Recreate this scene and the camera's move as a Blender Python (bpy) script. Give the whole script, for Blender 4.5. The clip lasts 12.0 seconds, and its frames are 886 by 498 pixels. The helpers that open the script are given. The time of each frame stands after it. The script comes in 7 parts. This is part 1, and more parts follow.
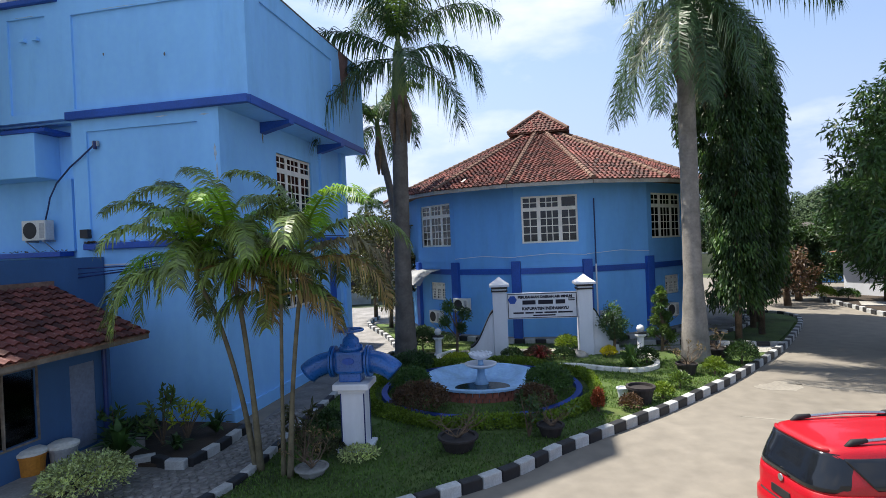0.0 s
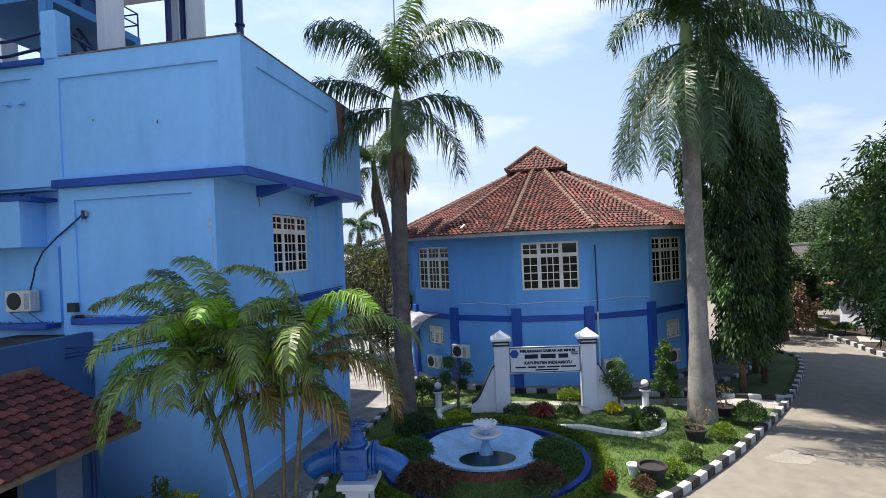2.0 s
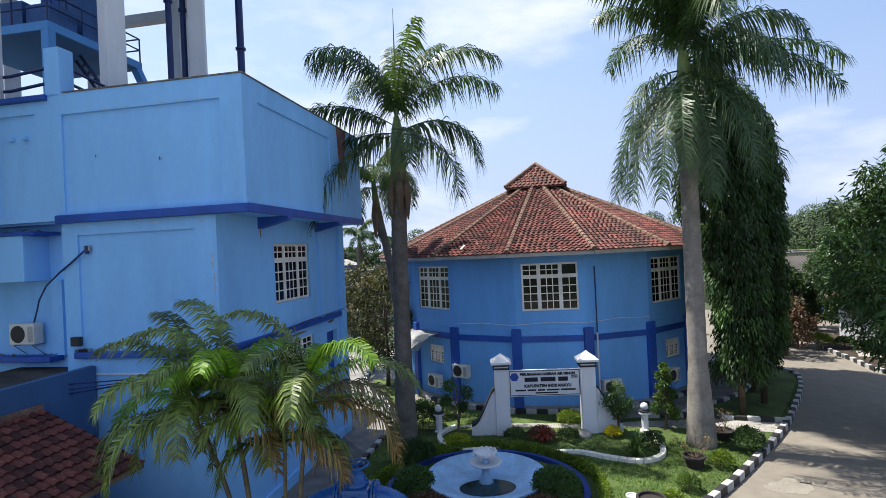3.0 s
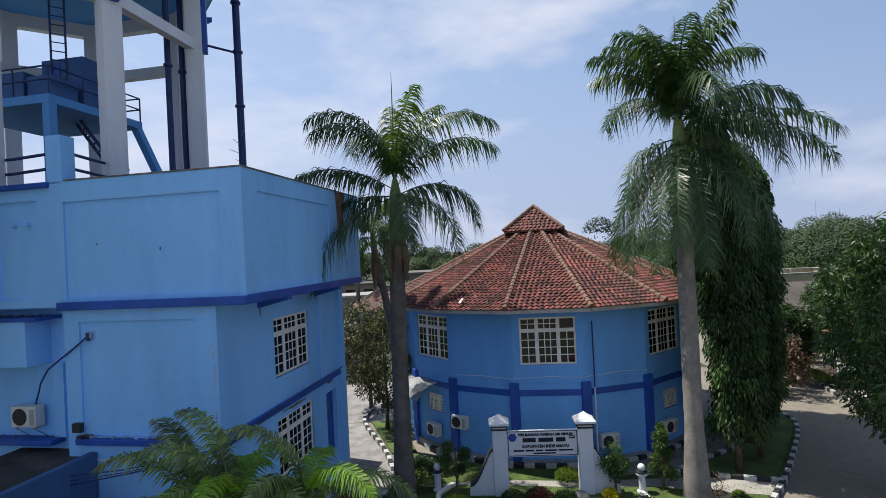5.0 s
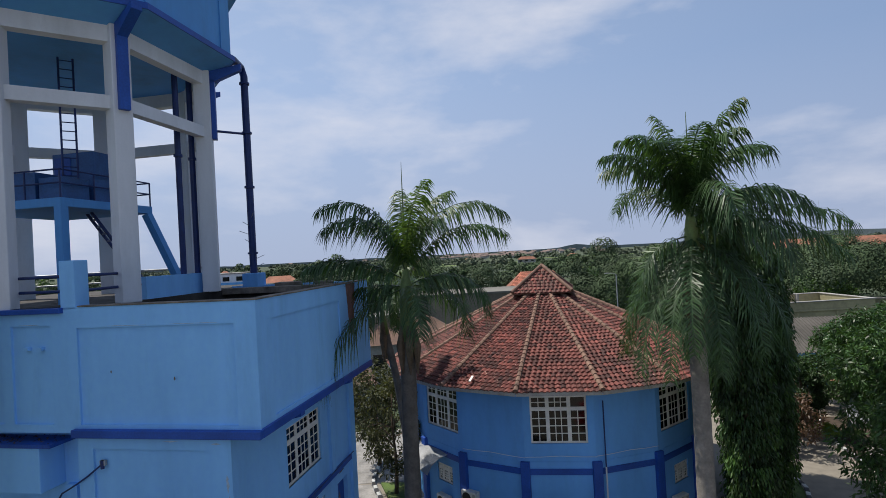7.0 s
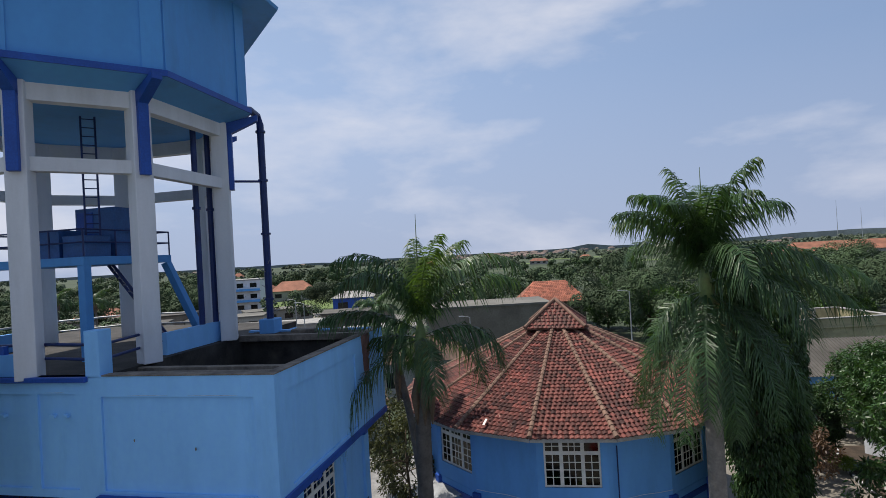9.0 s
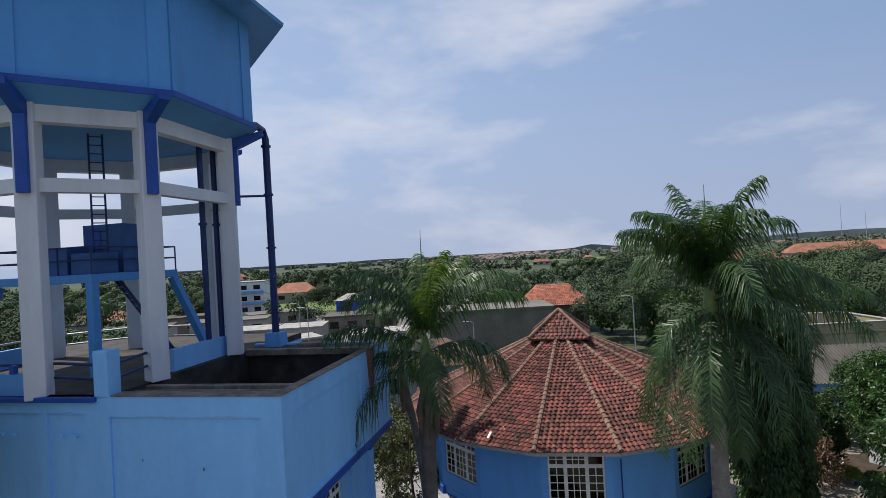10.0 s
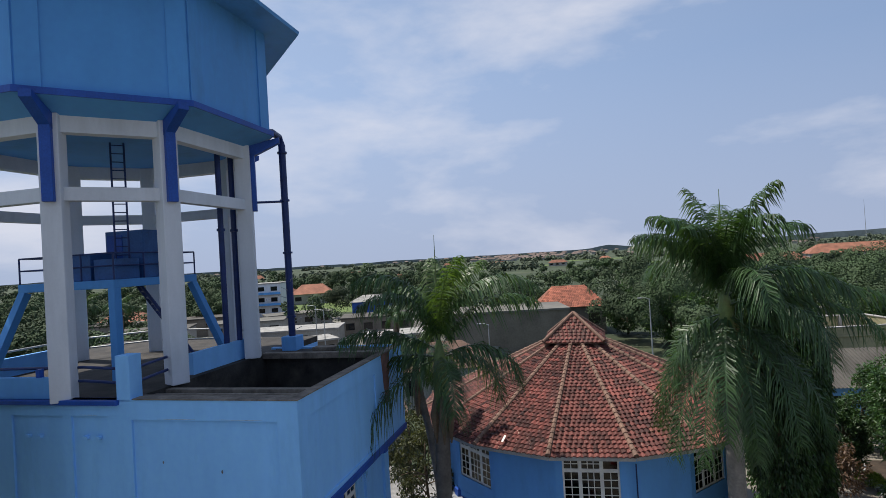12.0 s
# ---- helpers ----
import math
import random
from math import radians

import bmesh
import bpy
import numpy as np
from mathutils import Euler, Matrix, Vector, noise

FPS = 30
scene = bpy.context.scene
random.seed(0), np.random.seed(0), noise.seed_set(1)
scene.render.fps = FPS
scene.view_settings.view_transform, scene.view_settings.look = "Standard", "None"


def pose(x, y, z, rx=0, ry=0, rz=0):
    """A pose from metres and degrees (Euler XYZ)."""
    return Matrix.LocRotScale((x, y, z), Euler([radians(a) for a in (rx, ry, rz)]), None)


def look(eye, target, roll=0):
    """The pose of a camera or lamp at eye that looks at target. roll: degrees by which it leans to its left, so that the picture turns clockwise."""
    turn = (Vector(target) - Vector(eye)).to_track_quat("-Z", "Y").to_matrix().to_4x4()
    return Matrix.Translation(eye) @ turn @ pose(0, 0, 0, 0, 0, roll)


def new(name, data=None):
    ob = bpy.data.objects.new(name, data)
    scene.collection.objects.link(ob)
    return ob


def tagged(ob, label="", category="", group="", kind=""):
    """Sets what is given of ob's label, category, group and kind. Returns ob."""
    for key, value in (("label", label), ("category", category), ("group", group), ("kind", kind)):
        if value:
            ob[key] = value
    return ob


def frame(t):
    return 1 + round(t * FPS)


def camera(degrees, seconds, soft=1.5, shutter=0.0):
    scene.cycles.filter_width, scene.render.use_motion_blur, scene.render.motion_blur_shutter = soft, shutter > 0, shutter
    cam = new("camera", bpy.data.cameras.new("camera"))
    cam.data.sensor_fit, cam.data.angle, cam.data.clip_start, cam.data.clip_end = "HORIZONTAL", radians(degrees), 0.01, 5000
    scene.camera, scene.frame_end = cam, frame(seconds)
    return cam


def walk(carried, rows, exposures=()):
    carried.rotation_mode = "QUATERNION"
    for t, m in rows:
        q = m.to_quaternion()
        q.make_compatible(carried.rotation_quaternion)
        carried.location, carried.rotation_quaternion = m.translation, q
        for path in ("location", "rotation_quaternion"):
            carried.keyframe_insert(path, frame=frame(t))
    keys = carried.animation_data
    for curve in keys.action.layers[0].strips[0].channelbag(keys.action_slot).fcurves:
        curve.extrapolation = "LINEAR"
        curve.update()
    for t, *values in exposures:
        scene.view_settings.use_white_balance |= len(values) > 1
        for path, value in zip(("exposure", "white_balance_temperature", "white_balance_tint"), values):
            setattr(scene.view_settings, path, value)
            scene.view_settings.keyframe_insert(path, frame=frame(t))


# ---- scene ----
cam = camera(78.4, 12.0, 0.65)
METRES, EYE, TILT, LEAN, TURN = 11.4, 4.5, -0.5, 2.4, 0.0
ROWS = [
    (0.0, 0.0, 0.0, 0.0, 0.0, 0.0, -0.0),
    (0.5, -0.0157, 0.0258, 0.0151, -1.79, 0.26, 0.0),
    (1.0, -0.0284, 0.0381, 0.0589, -1.42, 0.39, 0.04),
    (1.5, -0.0346, 0.0447, 0.1081, -1.3, 0.51, 0.09),
    (2.0, -0.0351, 0.0424, 0.1571, -1.11, 0.58, 0.15),
    (2.5, -0.033, 0.0367, 0.2021, -0.97, 0.63, 0.24),
    (3.0, -0.0329, 0.0303, 0.2318, -1.04, 0.73, 0.34),
    (5.0, -0.0275, 0.0137, 0.4312, -1.09, 0.91, 0.45),
    (5.5, -0.0265, 0.0178, 0.5127, -0.35, 0.84, 0.49),
    (6.0, -0.0316, 0.0176, 0.5834, 0.1, 0.91, 0.57),
    (6.5, -0.043, 0.0165, 0.663, 0.22, 0.96, 0.62),
    (7.0, -0.0526, 0.0135, 0.7249, -0.84, 1.03, 0.73),
    (9.0, -0.0583, -0.0051, 0.8958, 0.38, 1.03, 0.87),
    (9.5, -0.063, -0.0109, 0.9347, 0.57, 1.0, 0.92),
    (10.0, -0.0644, -0.0147, 0.9474, 0.66, 1.05, 0.91),
    (10.5, -0.0613, -0.0166, 0.9529, 0.48, 1.09, 0.94),
    (11.0, -0.0591, -0.0196, 0.952, 1.39, 1.12, 0.92),
    (11.5, -0.0582, -0.0232, 0.9529, 2.04, 1.11, 0.98),
    (12.0, -0.0577, -0.0276, 0.9605, 2.3, 1.18, 1.03),
]
EXPOSURES = [(0.0, 0.94), (0.5, 1.02), (1.0, 1.08), (2.0, 1.0), (2.5, 0.96), (3.2, 0.8), (5.0, 0.4), (7.0, 0.18), (9.0, 0.18), (12.0, 0.19)]
walk(cam, [(t, pose(0, 0, EYE, TILT, LEAN, TURN) @ pose(METRES * x, METRES * y, METRES * z, 90 + pitch, roll, yaw)) for t, x, y, z, yaw, pitch, roll in ROWS], EXPOSURES)

# ---- world and sun ----
SUN_FROM = Vector((-0.906, 0.423, 0)).normalized()
SUN_ELEV = radians(64)
world = bpy.data.worlds.new("sky")
scene.world = world
world.use_nodes = True
wn, wl = world.node_tree.nodes, world.node_tree.links
wn.clear()
w_out, w_bg = wn.new("ShaderNodeOutputWorld"), wn.new("ShaderNodeBackground")
w_sky, w_co = wn.new("ShaderNodeTexSky"), wn.new("ShaderNodeTexCoord")
w_sky.sky_type, w_sky.sun_disc = "NISHITA", False
w_sky.sun_elevation = SUN_ELEV
w_sky.sun_rotation = math.atan2(SUN_FROM.x, SUN_FROM.y)
w_sky.air_density, w_sky.dust_density, w_sky.ozone_density = 1.0, 0.6, 1.6
w_map, w_noise, w_ramp, w_mix = wn.new("ShaderNodeMapping"), wn.new("ShaderNodeTexNoise"), wn.new("ShaderNodeValToRGB"), wn.new("ShaderNodeMixRGB")
w_map.inputs["Scale"].default_value = (1.0, 1.0, 2.7)
w_map.inputs["Location"].default_value = (0.35, 0.1, 0.2)
w_noise.inputs["Scale"].default_value = 2.1
w_noise.inputs["Detail"].default_value = 7.0
w_noise.inputs["Roughness"].default_value = 0.56
w_noise.inputs["Distortion"].default_value = 0.1
w_ramp.color_ramp.elements[0].position, w_ramp.color_ramp.elements[1].position = 0.49, 0.7
w_ramp.color_ramp.elements[0].color, w_ramp.color_ramp.elements[1].color = (0.0, 0.0, 0.0, 1), (0.7, 0.7, 0.7, 1)
w_mix.inputs["Color2"].default_value = (9.9, 10.0, 11.0, 1)
wl.new(w_co.outputs["Generated"], w_map.inputs["Vector"])
wl.new(w_map.outputs["Vector"], w_noise.inputs["Vector"])
wl.new(w_noise.outputs["Fac"], w_ramp.inputs["Fac"])
wl.new(w_ramp.outputs["Color"], w_mix.inputs["Fac"])
w_sep, w_low, w_haze = wn.new("ShaderNodeSeparateXYZ"), wn.new("ShaderNodeMapRange"), wn.new("ShaderNodeMixRGB")
w_low.inputs["From Min"].default_value, w_low.inputs["From Max"].default_value = 0.0, 0.95
w_low.inputs["To Min"].default_value, w_low.inputs["To Max"].default_value = 0.95, 0.5
w_dot, w_side, w_tone = wn.new("ShaderNodeVectorMath"), wn.new("ShaderNodeMapRange"), wn.new("ShaderNodeMixRGB")
w_dot.operation = "DOT_PRODUCT"
w_dot.inputs[1].default_value = SUN_FROM
w_side.inputs["From Min"].default_value, w_side.inputs["From Max"].default_value = -1.0, 1.0
w_tone.inputs["Color1"].default_value, w_tone.inputs["Color2"].default_value = (2.15, 3.55, 6.5, 1), (6.4, 8.2, 11.7, 1)
wl.new(w_co.outputs["Generated"], w_dot.inputs[0])
wl.new(w_dot.outputs["Value"], w_side.inputs["Value"])
wl.new(w_side.outputs["Result"], w_tone.inputs["Fac"])
wl.new(w_tone.outputs["Color"], w_haze.inputs["Color2"])
wl.new(w_co.outputs["Generated"], w_sep.inputs["Vector"])
wl.new(w_sep.outputs["Z"], w_low.inputs["Value"])
wl.new(w_low.outputs["Result"], w_haze.inputs["Fac"])
wl.new(w_sky.outputs["Color"], w_haze.inputs["Color1"])
w_rim, w_pale = wn.new("ShaderNodeMapRange"), wn.new("ShaderNodeMixRGB")
w_rim.inputs["From Min"].default_value, w_rim.inputs["From Max"].default_value = 0.0, 0.3
w_rim.inputs["To Min"].default_value, w_rim.inputs["To Max"].default_value = 0.85, 0.0
w_pale.inputs["Color2"].default_value = (5.15, 6.0, 8.1, 1)
wl.new(w_sep.outputs["Z"], w_rim.inputs["Value"])
wl.new(w_rim.outputs["Result"], w_pale.inputs["Fac"])
wl.new(w_haze.outputs["Color"], w_pale.inputs["Color1"])
wl.new(w_pale.outputs["Color"], w_mix.inputs["Color1"])
wl.new(w_mix.outputs["Color"], w_bg.inputs["Color"])
wl.new(w_bg.outputs["Background"], w_out.inputs["Surface"])
w_bg.inputs["Strength"].default_value = 0.068

sun_data = bpy.data.lights.new("sun", "SUN")
sun_data.energy, sun_data.angle, sun_data.color = 5.0, radians(0.5), (1.0, 0.94, 0.85)
sun = new("sun", sun_data)
SUN_DIR = Vector((SUN_FROM.x * math.cos(SUN_ELEV), SUN_FROM.y * math.cos(SUN_ELEV), math.sin(SUN_ELEV)))
sun.matrix_world = look(SUN_DIR * 200, (0, 0, 0))


# ---- materials ----
def material(name, colour, rough=0.7, metal=0.0, dark=0.75, light=1.12, scale=1.5, fine=25.0, bump=0.15, stain=None, stain_amount=0.3,
             piece=0.0, island=0.0, spec=0.4, coat=0.0, streak=False, trans=0.0, bump_scale=None, grain=0.35, specks=None):
    """A worn surface: two scales of tint, an optional stain colour, random tint by piece, and fine relief."""
    mat = bpy.data.materials.new(name)
    mat.use_nodes = True
    n, l = mat.node_tree.nodes, mat.node_tree.links
    b = n["Principled BSDF"]
    co = n.new("ShaderNodeTexCoord")
    big, small = n.new("ShaderNodeTexNoise"), n.new("ShaderNodeTexNoise")
    big.inputs["Scale"].default_value, big.inputs["Detail"].default_value = scale, 6
    big.inputs["Roughness"].default_value = 0.6
    small.inputs["Scale"].default_value, small.inputs["Detail"].default_value = fine, 4
    for t in (big, small):
        l.new(co.outputs["Object"], t.inputs["Vector"])
    if streak:
        mp = n.new("ShaderNodeMapping")
        mp.inputs["Scale"].default_value = (1.0, 1.0, 0.22)
        l.new(co.outputs["Object"], mp.inputs["Vector"])
        l.new(mp.outputs["Vector"], big.inputs["Vector"])
    ramp = n.new("ShaderNodeValToRGB")
    ramp.color_ramp.elements[0].position, ramp.color_ramp.elements[1].position = 0.3, 0.7
    ramp.color_ramp.elements[0].color = (*[c * dark for c in colour], 1)
    ramp.color_ramp.elements[1].color = (*[min(1, c * light) for c in colour], 1)
    l.new(big.outputs["Fac"], ramp.inputs["Fac"])
    colour_out = ramp.outputs["Color"]
    mul = n.new("ShaderNodeMixRGB")
    mul.blend_type = "OVERLAY"
    mul.inputs["Fac"].default_value = grain
    l.new(colour_out, mul.inputs["Color1"])
    l.new(small.outputs["Fac"], mul.inputs["Color2"])
    colour_out = mul.outputs["Color"]
    if stain:
        sn, sr, sm = n.new("ShaderNodeTexNoise"), n.new("ShaderNodeValToRGB"), n.new("ShaderNodeMixRGB")
        sn.inputs["Scale"].default_value, sn.inputs["Detail"].default_value = scale * 0.7, 8
        sn.inputs["Roughness"].default_value = 0.7
        off = n.new("ShaderNodeMapping")
        off.inputs["Location"].default_value = (7.3, 2.1, 4.4)
        off.inputs["Scale"].default_value = (1.6, 1.6, 0.35) if streak else (1, 1, 1)
        l.new(co.outputs["Object"], off.inputs["Vector"])
        l.new(off.outputs["Vector"], sn.inputs["Vector"])
        sr.color_ramp.elements[0].position, sr.color_ramp.elements[1].position = 0.52, 0.75
        sr.color_ramp.elements[1].color = (stain_amount, stain_amount, stain_amount, 1)
        l.new(sn.outputs["Fac"], sr.inputs["Fac"])
        l.new(sr.outputs["Color"], sm.inputs["Fac"])
        l.new(colour_out, sm.inputs["Color1"])
        sm.inputs["Color2"].default_value = (*stain, 1)
        colour_out = sm.outputs["Color"]
    if specks:
        kn, kr, km = n.new("ShaderNodeTexNoise"), n.new("ShaderNodeValToRGB"), n.new("ShaderNodeMixRGB")
        kn.inputs["Scale"].default_value, kn.inputs["Detail"].default_value = specks[3], 3
        l.new(co.outputs["Object"], kn.inputs["Vector"])
        kr.color_ramp.elements[0].position, kr.color_ramp.elements[1].position = specks[4], specks[4] + 0.1
        kr.color_ramp.elements[1].color = (0.7, 0.7, 0.7, 1)
        l.new(kn.outputs["Fac"], kr.inputs["Fac"])
        l.new(kr.outputs["Color"], km.inputs["Fac"])
        l.new(colour_out, km.inputs["Color1"])
        km.inputs["Color2"].default_value = (*specks[:3], 1)
        colour_out = km.outputs["Color"]
    for amount, node, out in ((piece, "ShaderNodeObjectInfo", "Random"), (island, "ShaderNodeNewGeometry", "Random Per Island")):
        if amount:
            rnd, mr, hs = n.new(node), n.new("ShaderNodeMapRange"), n.new("ShaderNodeHueSaturation")
            mr.inputs["To Min"].default_value, mr.inputs["To Max"].default_value = 1 - amount, 1 + amount
            l.new(rnd.outputs[out], mr.inputs["Value"])
            l.new(mr.outputs["Result"], hs.inputs["Value"])
            l.new(colour_out, hs.inputs["Color"])
            colour_out = hs.outputs["Color"]
    l.new(colour_out, b.inputs["Base Color"])
    rr = n.new("ShaderNodeMapRange")
    rr.inputs["To Min"].default_value, rr.inputs["To Max"].default_value = max(0.02, rough - 0.12), min(1, rough + 0.12)
    l.new(small.outputs["Fac"], rr.inputs["Value"])
    l.new(rr.outputs["Result"], b.inputs["Roughness"])
    b.inputs["Metallic"].default_value = metal
    b.inputs["Specular IOR Level"].default_value = spec
    b.inputs["Coat Weight"].default_value = coat
    if trans:
        b.inputs["Subsurface Weight"].default_value = 0.0
        tr, mx = n.new("ShaderNodeBsdfTranslucent"), n.new("ShaderNodeMixShader")
        bright = n.new("ShaderNodeMixRGB")
        bright.blend_type, bright.inputs["Fac"].default_value = "MULTIPLY", 1.0
        bright.inputs["Color2"].default_value = (1.6, 1.5, 0.6, 1)
        l.new(colour_out, bright.inputs["Color1"])
        l.new(bright.outputs["Color"], tr.inputs["Color"])
        mx.inputs["Fac"].default_value = trans
        l.new(b.outputs["BSDF"], mx.inputs[1])
        l.new(tr.outputs["BSDF"], mx.inputs[2])
        l.new(mx.outputs["Shader"], n["Material Output"].inputs["Surface"])
    if bump:
        bp, bn = n.new("ShaderNodeBump"), n.new("ShaderNodeTexNoise")
        bn.inputs["Scale"].default_value, bn.inputs["Detail"].default_value = bump_scale or fine * 1.7, 5
        l.new(co.outputs["Object"], bn.inputs["Vector"])
        bp.inputs["Strength"].default_value, bp.inputs["Distance"].default_value = bump, 0.02
        l.new(bn.outputs["Fac"], bp.inputs["Height"])
        l.new(bp.outputs["Normal"], b.inputs["Normal"])
    return mat


def glass_material(name):
    mat = bpy.data.materials.new(name)
    mat.use_nodes = True
    n, l = mat.node_tree.nodes, mat.node_tree.links
    n.remove(n["Principled BSDF"])
    clear, gloss, mix, fr = n.new("ShaderNodeBsdfTransparent"), n.new("ShaderNodeBsdfGlossy"), n.new("ShaderNodeMixShader"), n.new("ShaderNodeFresnel")
    clear.inputs["Color"].default_value = (0.3, 0.32, 0.33, 1)
    gloss.inputs["Roughness"].default_value = 0.06
    fr.inputs["IOR"].default_value = 1.5
    l.new(fr.outputs["Fac"], mix.inputs["Fac"])
    l.new(clear.outputs["BSDF"], mix.inputs[1])
    l.new(gloss.outputs["BSDF"], mix.inputs[2])
    l.new(mix.outputs["Shader"], n["Material Output"].inputs["Surface"])
    return mat


BLUE = material("light_blue_paint", (0.145, 0.395, 0.79), 0.78, dark=0.84, light=1.1, scale=0.45, fine=5, bump=0.1, stain=(0.1, 0.22, 0.42), stain_amount=0.45, streak=True, grain=0.1)
# Paler blue for the office; part of the lift brightens its shaded walls.
OFFICE_BLUE = material("brightened_sky_blue_paint", (0.245, 0.545, 0.95), 0.8, dark=0.86, light=1.08, scale=0.4, fine=5, bump=0.1, stain=(0.12, 0.28, 0.5), stain_amount=0.45, streak=True, grain=0.1)
TANK_BLUE = material("tank_blue_paint", (0.1, 0.34, 0.73), 0.6, dark=0.86, light=1.08, scale=0.3, fine=4, bump=0.08, stain=(0.05, 0.12, 0.2), stain_amount=0.4, streak=True, grain=0.1)
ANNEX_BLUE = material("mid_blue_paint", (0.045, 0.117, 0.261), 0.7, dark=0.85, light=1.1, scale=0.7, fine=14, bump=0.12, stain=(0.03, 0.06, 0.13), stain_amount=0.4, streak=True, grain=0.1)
CABINET = material("cabinet_blue_paint", (0.035, 0.12, 0.33), 0.5, dark=0.75, light=1.15, scale=1.0, fine=14, bump=0.1, stain=(0.04, 0.06, 0.1), stain_amount=0.5)
DEEP = material("deep_blue_paint", (0.018, 0.08, 0.37), 0.5, dark=0.8, light=1.15, scale=1.0, fine=18, bump=0.1)
NAVY = material("navy_pipe_paint", (0.012, 0.03, 0.13), 0.45, dark=0.7, light=1.25, scale=2.0, fine=25, bump=0.1)
PIPE_BLUE = material("glossy_blue_enamel", (0.014, 0.1, 0.35), 0.3, dark=0.8, light=1.15, scale=2.0, fine=20, bump=0.05, coat=0.3)
WHITE = material("white_paint", (0.68, 0.7, 0.74), 0.65, dark=0.85, light=1.06, scale=0.8, fine=12, bump=0.1, stain=(0.4, 0.4, 0.4), stain_amount=0.35, streak=True, grain=0.1)
CREAM = material("cream_window_paint", (0.8, 0.77, 0.7), 0.55, dark=0.85, light=1.1, scale=3, fine=30, bump=0.06)
BLACK = material("black_paint", (0.02, 0.02, 0.022), 0.6, dark=0.7, light=1.5, scale=3, fine=30, bump=0.12, piece=0.3)
KERB_WHITE = material("kerb_white_paint", (0.442, 0.451, 0.442), 0.75, dark=0.75, light=1.1, scale=2.5, fine=30, bump=0.2, stain=(0.2, 0.19, 0.17), stain_amount=0.5, piece=0.14)
TILE = material("clay_roof_tile", (0.118, 0.033, 0.0255), 0.75, dark=0.42, light=1.5, scale=0.5, fine=16, bump=0.35, stain=(0.04, 0.028, 0.025), stain_amount=0.9, island=0.65, specks=(0.34, 0.25, 0.2, 9.0, 0.64))
TILE_PIECE = material("clay_roof_tile_single", (0.118, 0.033, 0.0255), 0.75, dark=0.42, light=1.5, scale=0.5, fine=16, bump=0.35, stain=(0.04, 0.028, 0.025), stain_amount=0.9, piece=0.65, specks=(0.34, 0.25, 0.2, 9.0, 0.64))
RIDGE = material("ridge_mortar", (0.201, 0.122, 0.0888), 0.85, dark=0.6, light=1.3, scale=2.5, fine=20, bump=0.4, stain=(0.09, 0.07, 0.06), stain_amount=0.7)
FASCIA = material("pale_fascia_board", (0.42, 0.4, 0.36), 0.8, dark=0.7, light=1.15, scale=1.2, fine=14, bump=0.15, stain=(0.2, 0.17, 0.14), stain_amount=0.6)
CONCRETE = material("weathered_concrete", (0.306, 0.297, 0.281), 0.85, dark=0.65, light=1.2, scale=0.8, fine=16, bump=0.25, stain=(0.1, 0.1, 0.09), stain_amount=0.6)
# Near-black concrete with brown blotches, for flat roofs and the roof basin.
DARK_CONCRETE = material("dark_mottled_concrete", (0.034, 0.031, 0.028), 0.9, dark=0.45, light=1.7, scale=1.2, fine=14, bump=0.4, stain=(0.12, 0.1, 0.08), stain_amount=0.5)
ROAD = material("concrete_road", (0.192, 0.172, 0.141), 0.85, dark=0.9, light=1.06, scale=0.25, fine=2.2, bump=0.08, stain=(0.19, 0.172, 0.142), stain_amount=0.45, bump_scale=60)
ROAD_PALE = material("pale_road_patch", (0.235, 0.215, 0.18), 0.85, dark=0.85, light=1.08, scale=1.5, fine=14, bump=0.08)
GROUND = material("dry_ground", (0.034, 0.0493, 0.0221), 0.95, dark=0.5, light=1.6, scale=0.02, fine=0.6, bump=0.2, stain=(0.16, 0.15, 0.09), stain_amount=0.4)
GRASS = material("lawn_grass", (0.0561, 0.0918, 0.0187), 0.85, dark=0.55, light=1.5, scale=0.9, fine=18, bump=0.7, stain=(0.16, 0.15, 0.05), stain_amount=0.4, bump_scale=70)
BLADE = material("grass_blade", (0.0723, 0.136, 0.0255), 0.7, dark=0.6, light=1.4, scale=0.8, fine=9, bump=0, island=0.4, trans=0.3)
SOIL = material("garden_soil", (0.042, 0.03, 0.021), 0.95, dark=0.5, light=1.5, scale=1.5, fine=14, bump=0.6)
PAVE = material("grey_paving", (0.18, 0.173, 0.165), 0.9, dark=0.6, light=1.3, scale=1.2, fine=10, bump=0.4, stain=(0.1, 0.1, 0.09), stain_amount=0.5, piece=0.2, island=0.25)
DOOR_GREY = material("grey_blue_door_paint", (0.17, 0.21, 0.3), 0.6, dark=0.8, light=1.1, scale=1.5, fine=14, bump=0.08)
PALE_PAVE = material("pale_paving", (0.33, 0.315, 0.285), 0.85, dark=0.75, light=1.12, scale=1.0, fine=10, bump=0.25, stain=(0.3, 0.28, 0.25), stain_amount=0.5)
# Palm bark darkened: the shade of a backlit trunk put into the colour.
SHADED_BARK = material("shaded_palm_bark", (0.13, 0.115, 0.1), 0.9, dark=0.55, light=1.4, scale=1.4, fine=12, bump=0.5, stain=(0.05, 0.05, 0.045), stain_amount=0.6)
AWNING = material("grey_awning_sheet", (0.27, 0.28, 0.29), 0.6, dark=0.7, light=1.2, scale=1.5, fine=14, bump=0.1)
OLD_ROOF = material("dull_clay_roof", (0.12, 0.07, 0.05), 0.85, dark=0.6, light=1.3, scale=0.6, fine=5, bump=0.3, stain=(0.06, 0.05, 0.04), stain_amount=0.7)
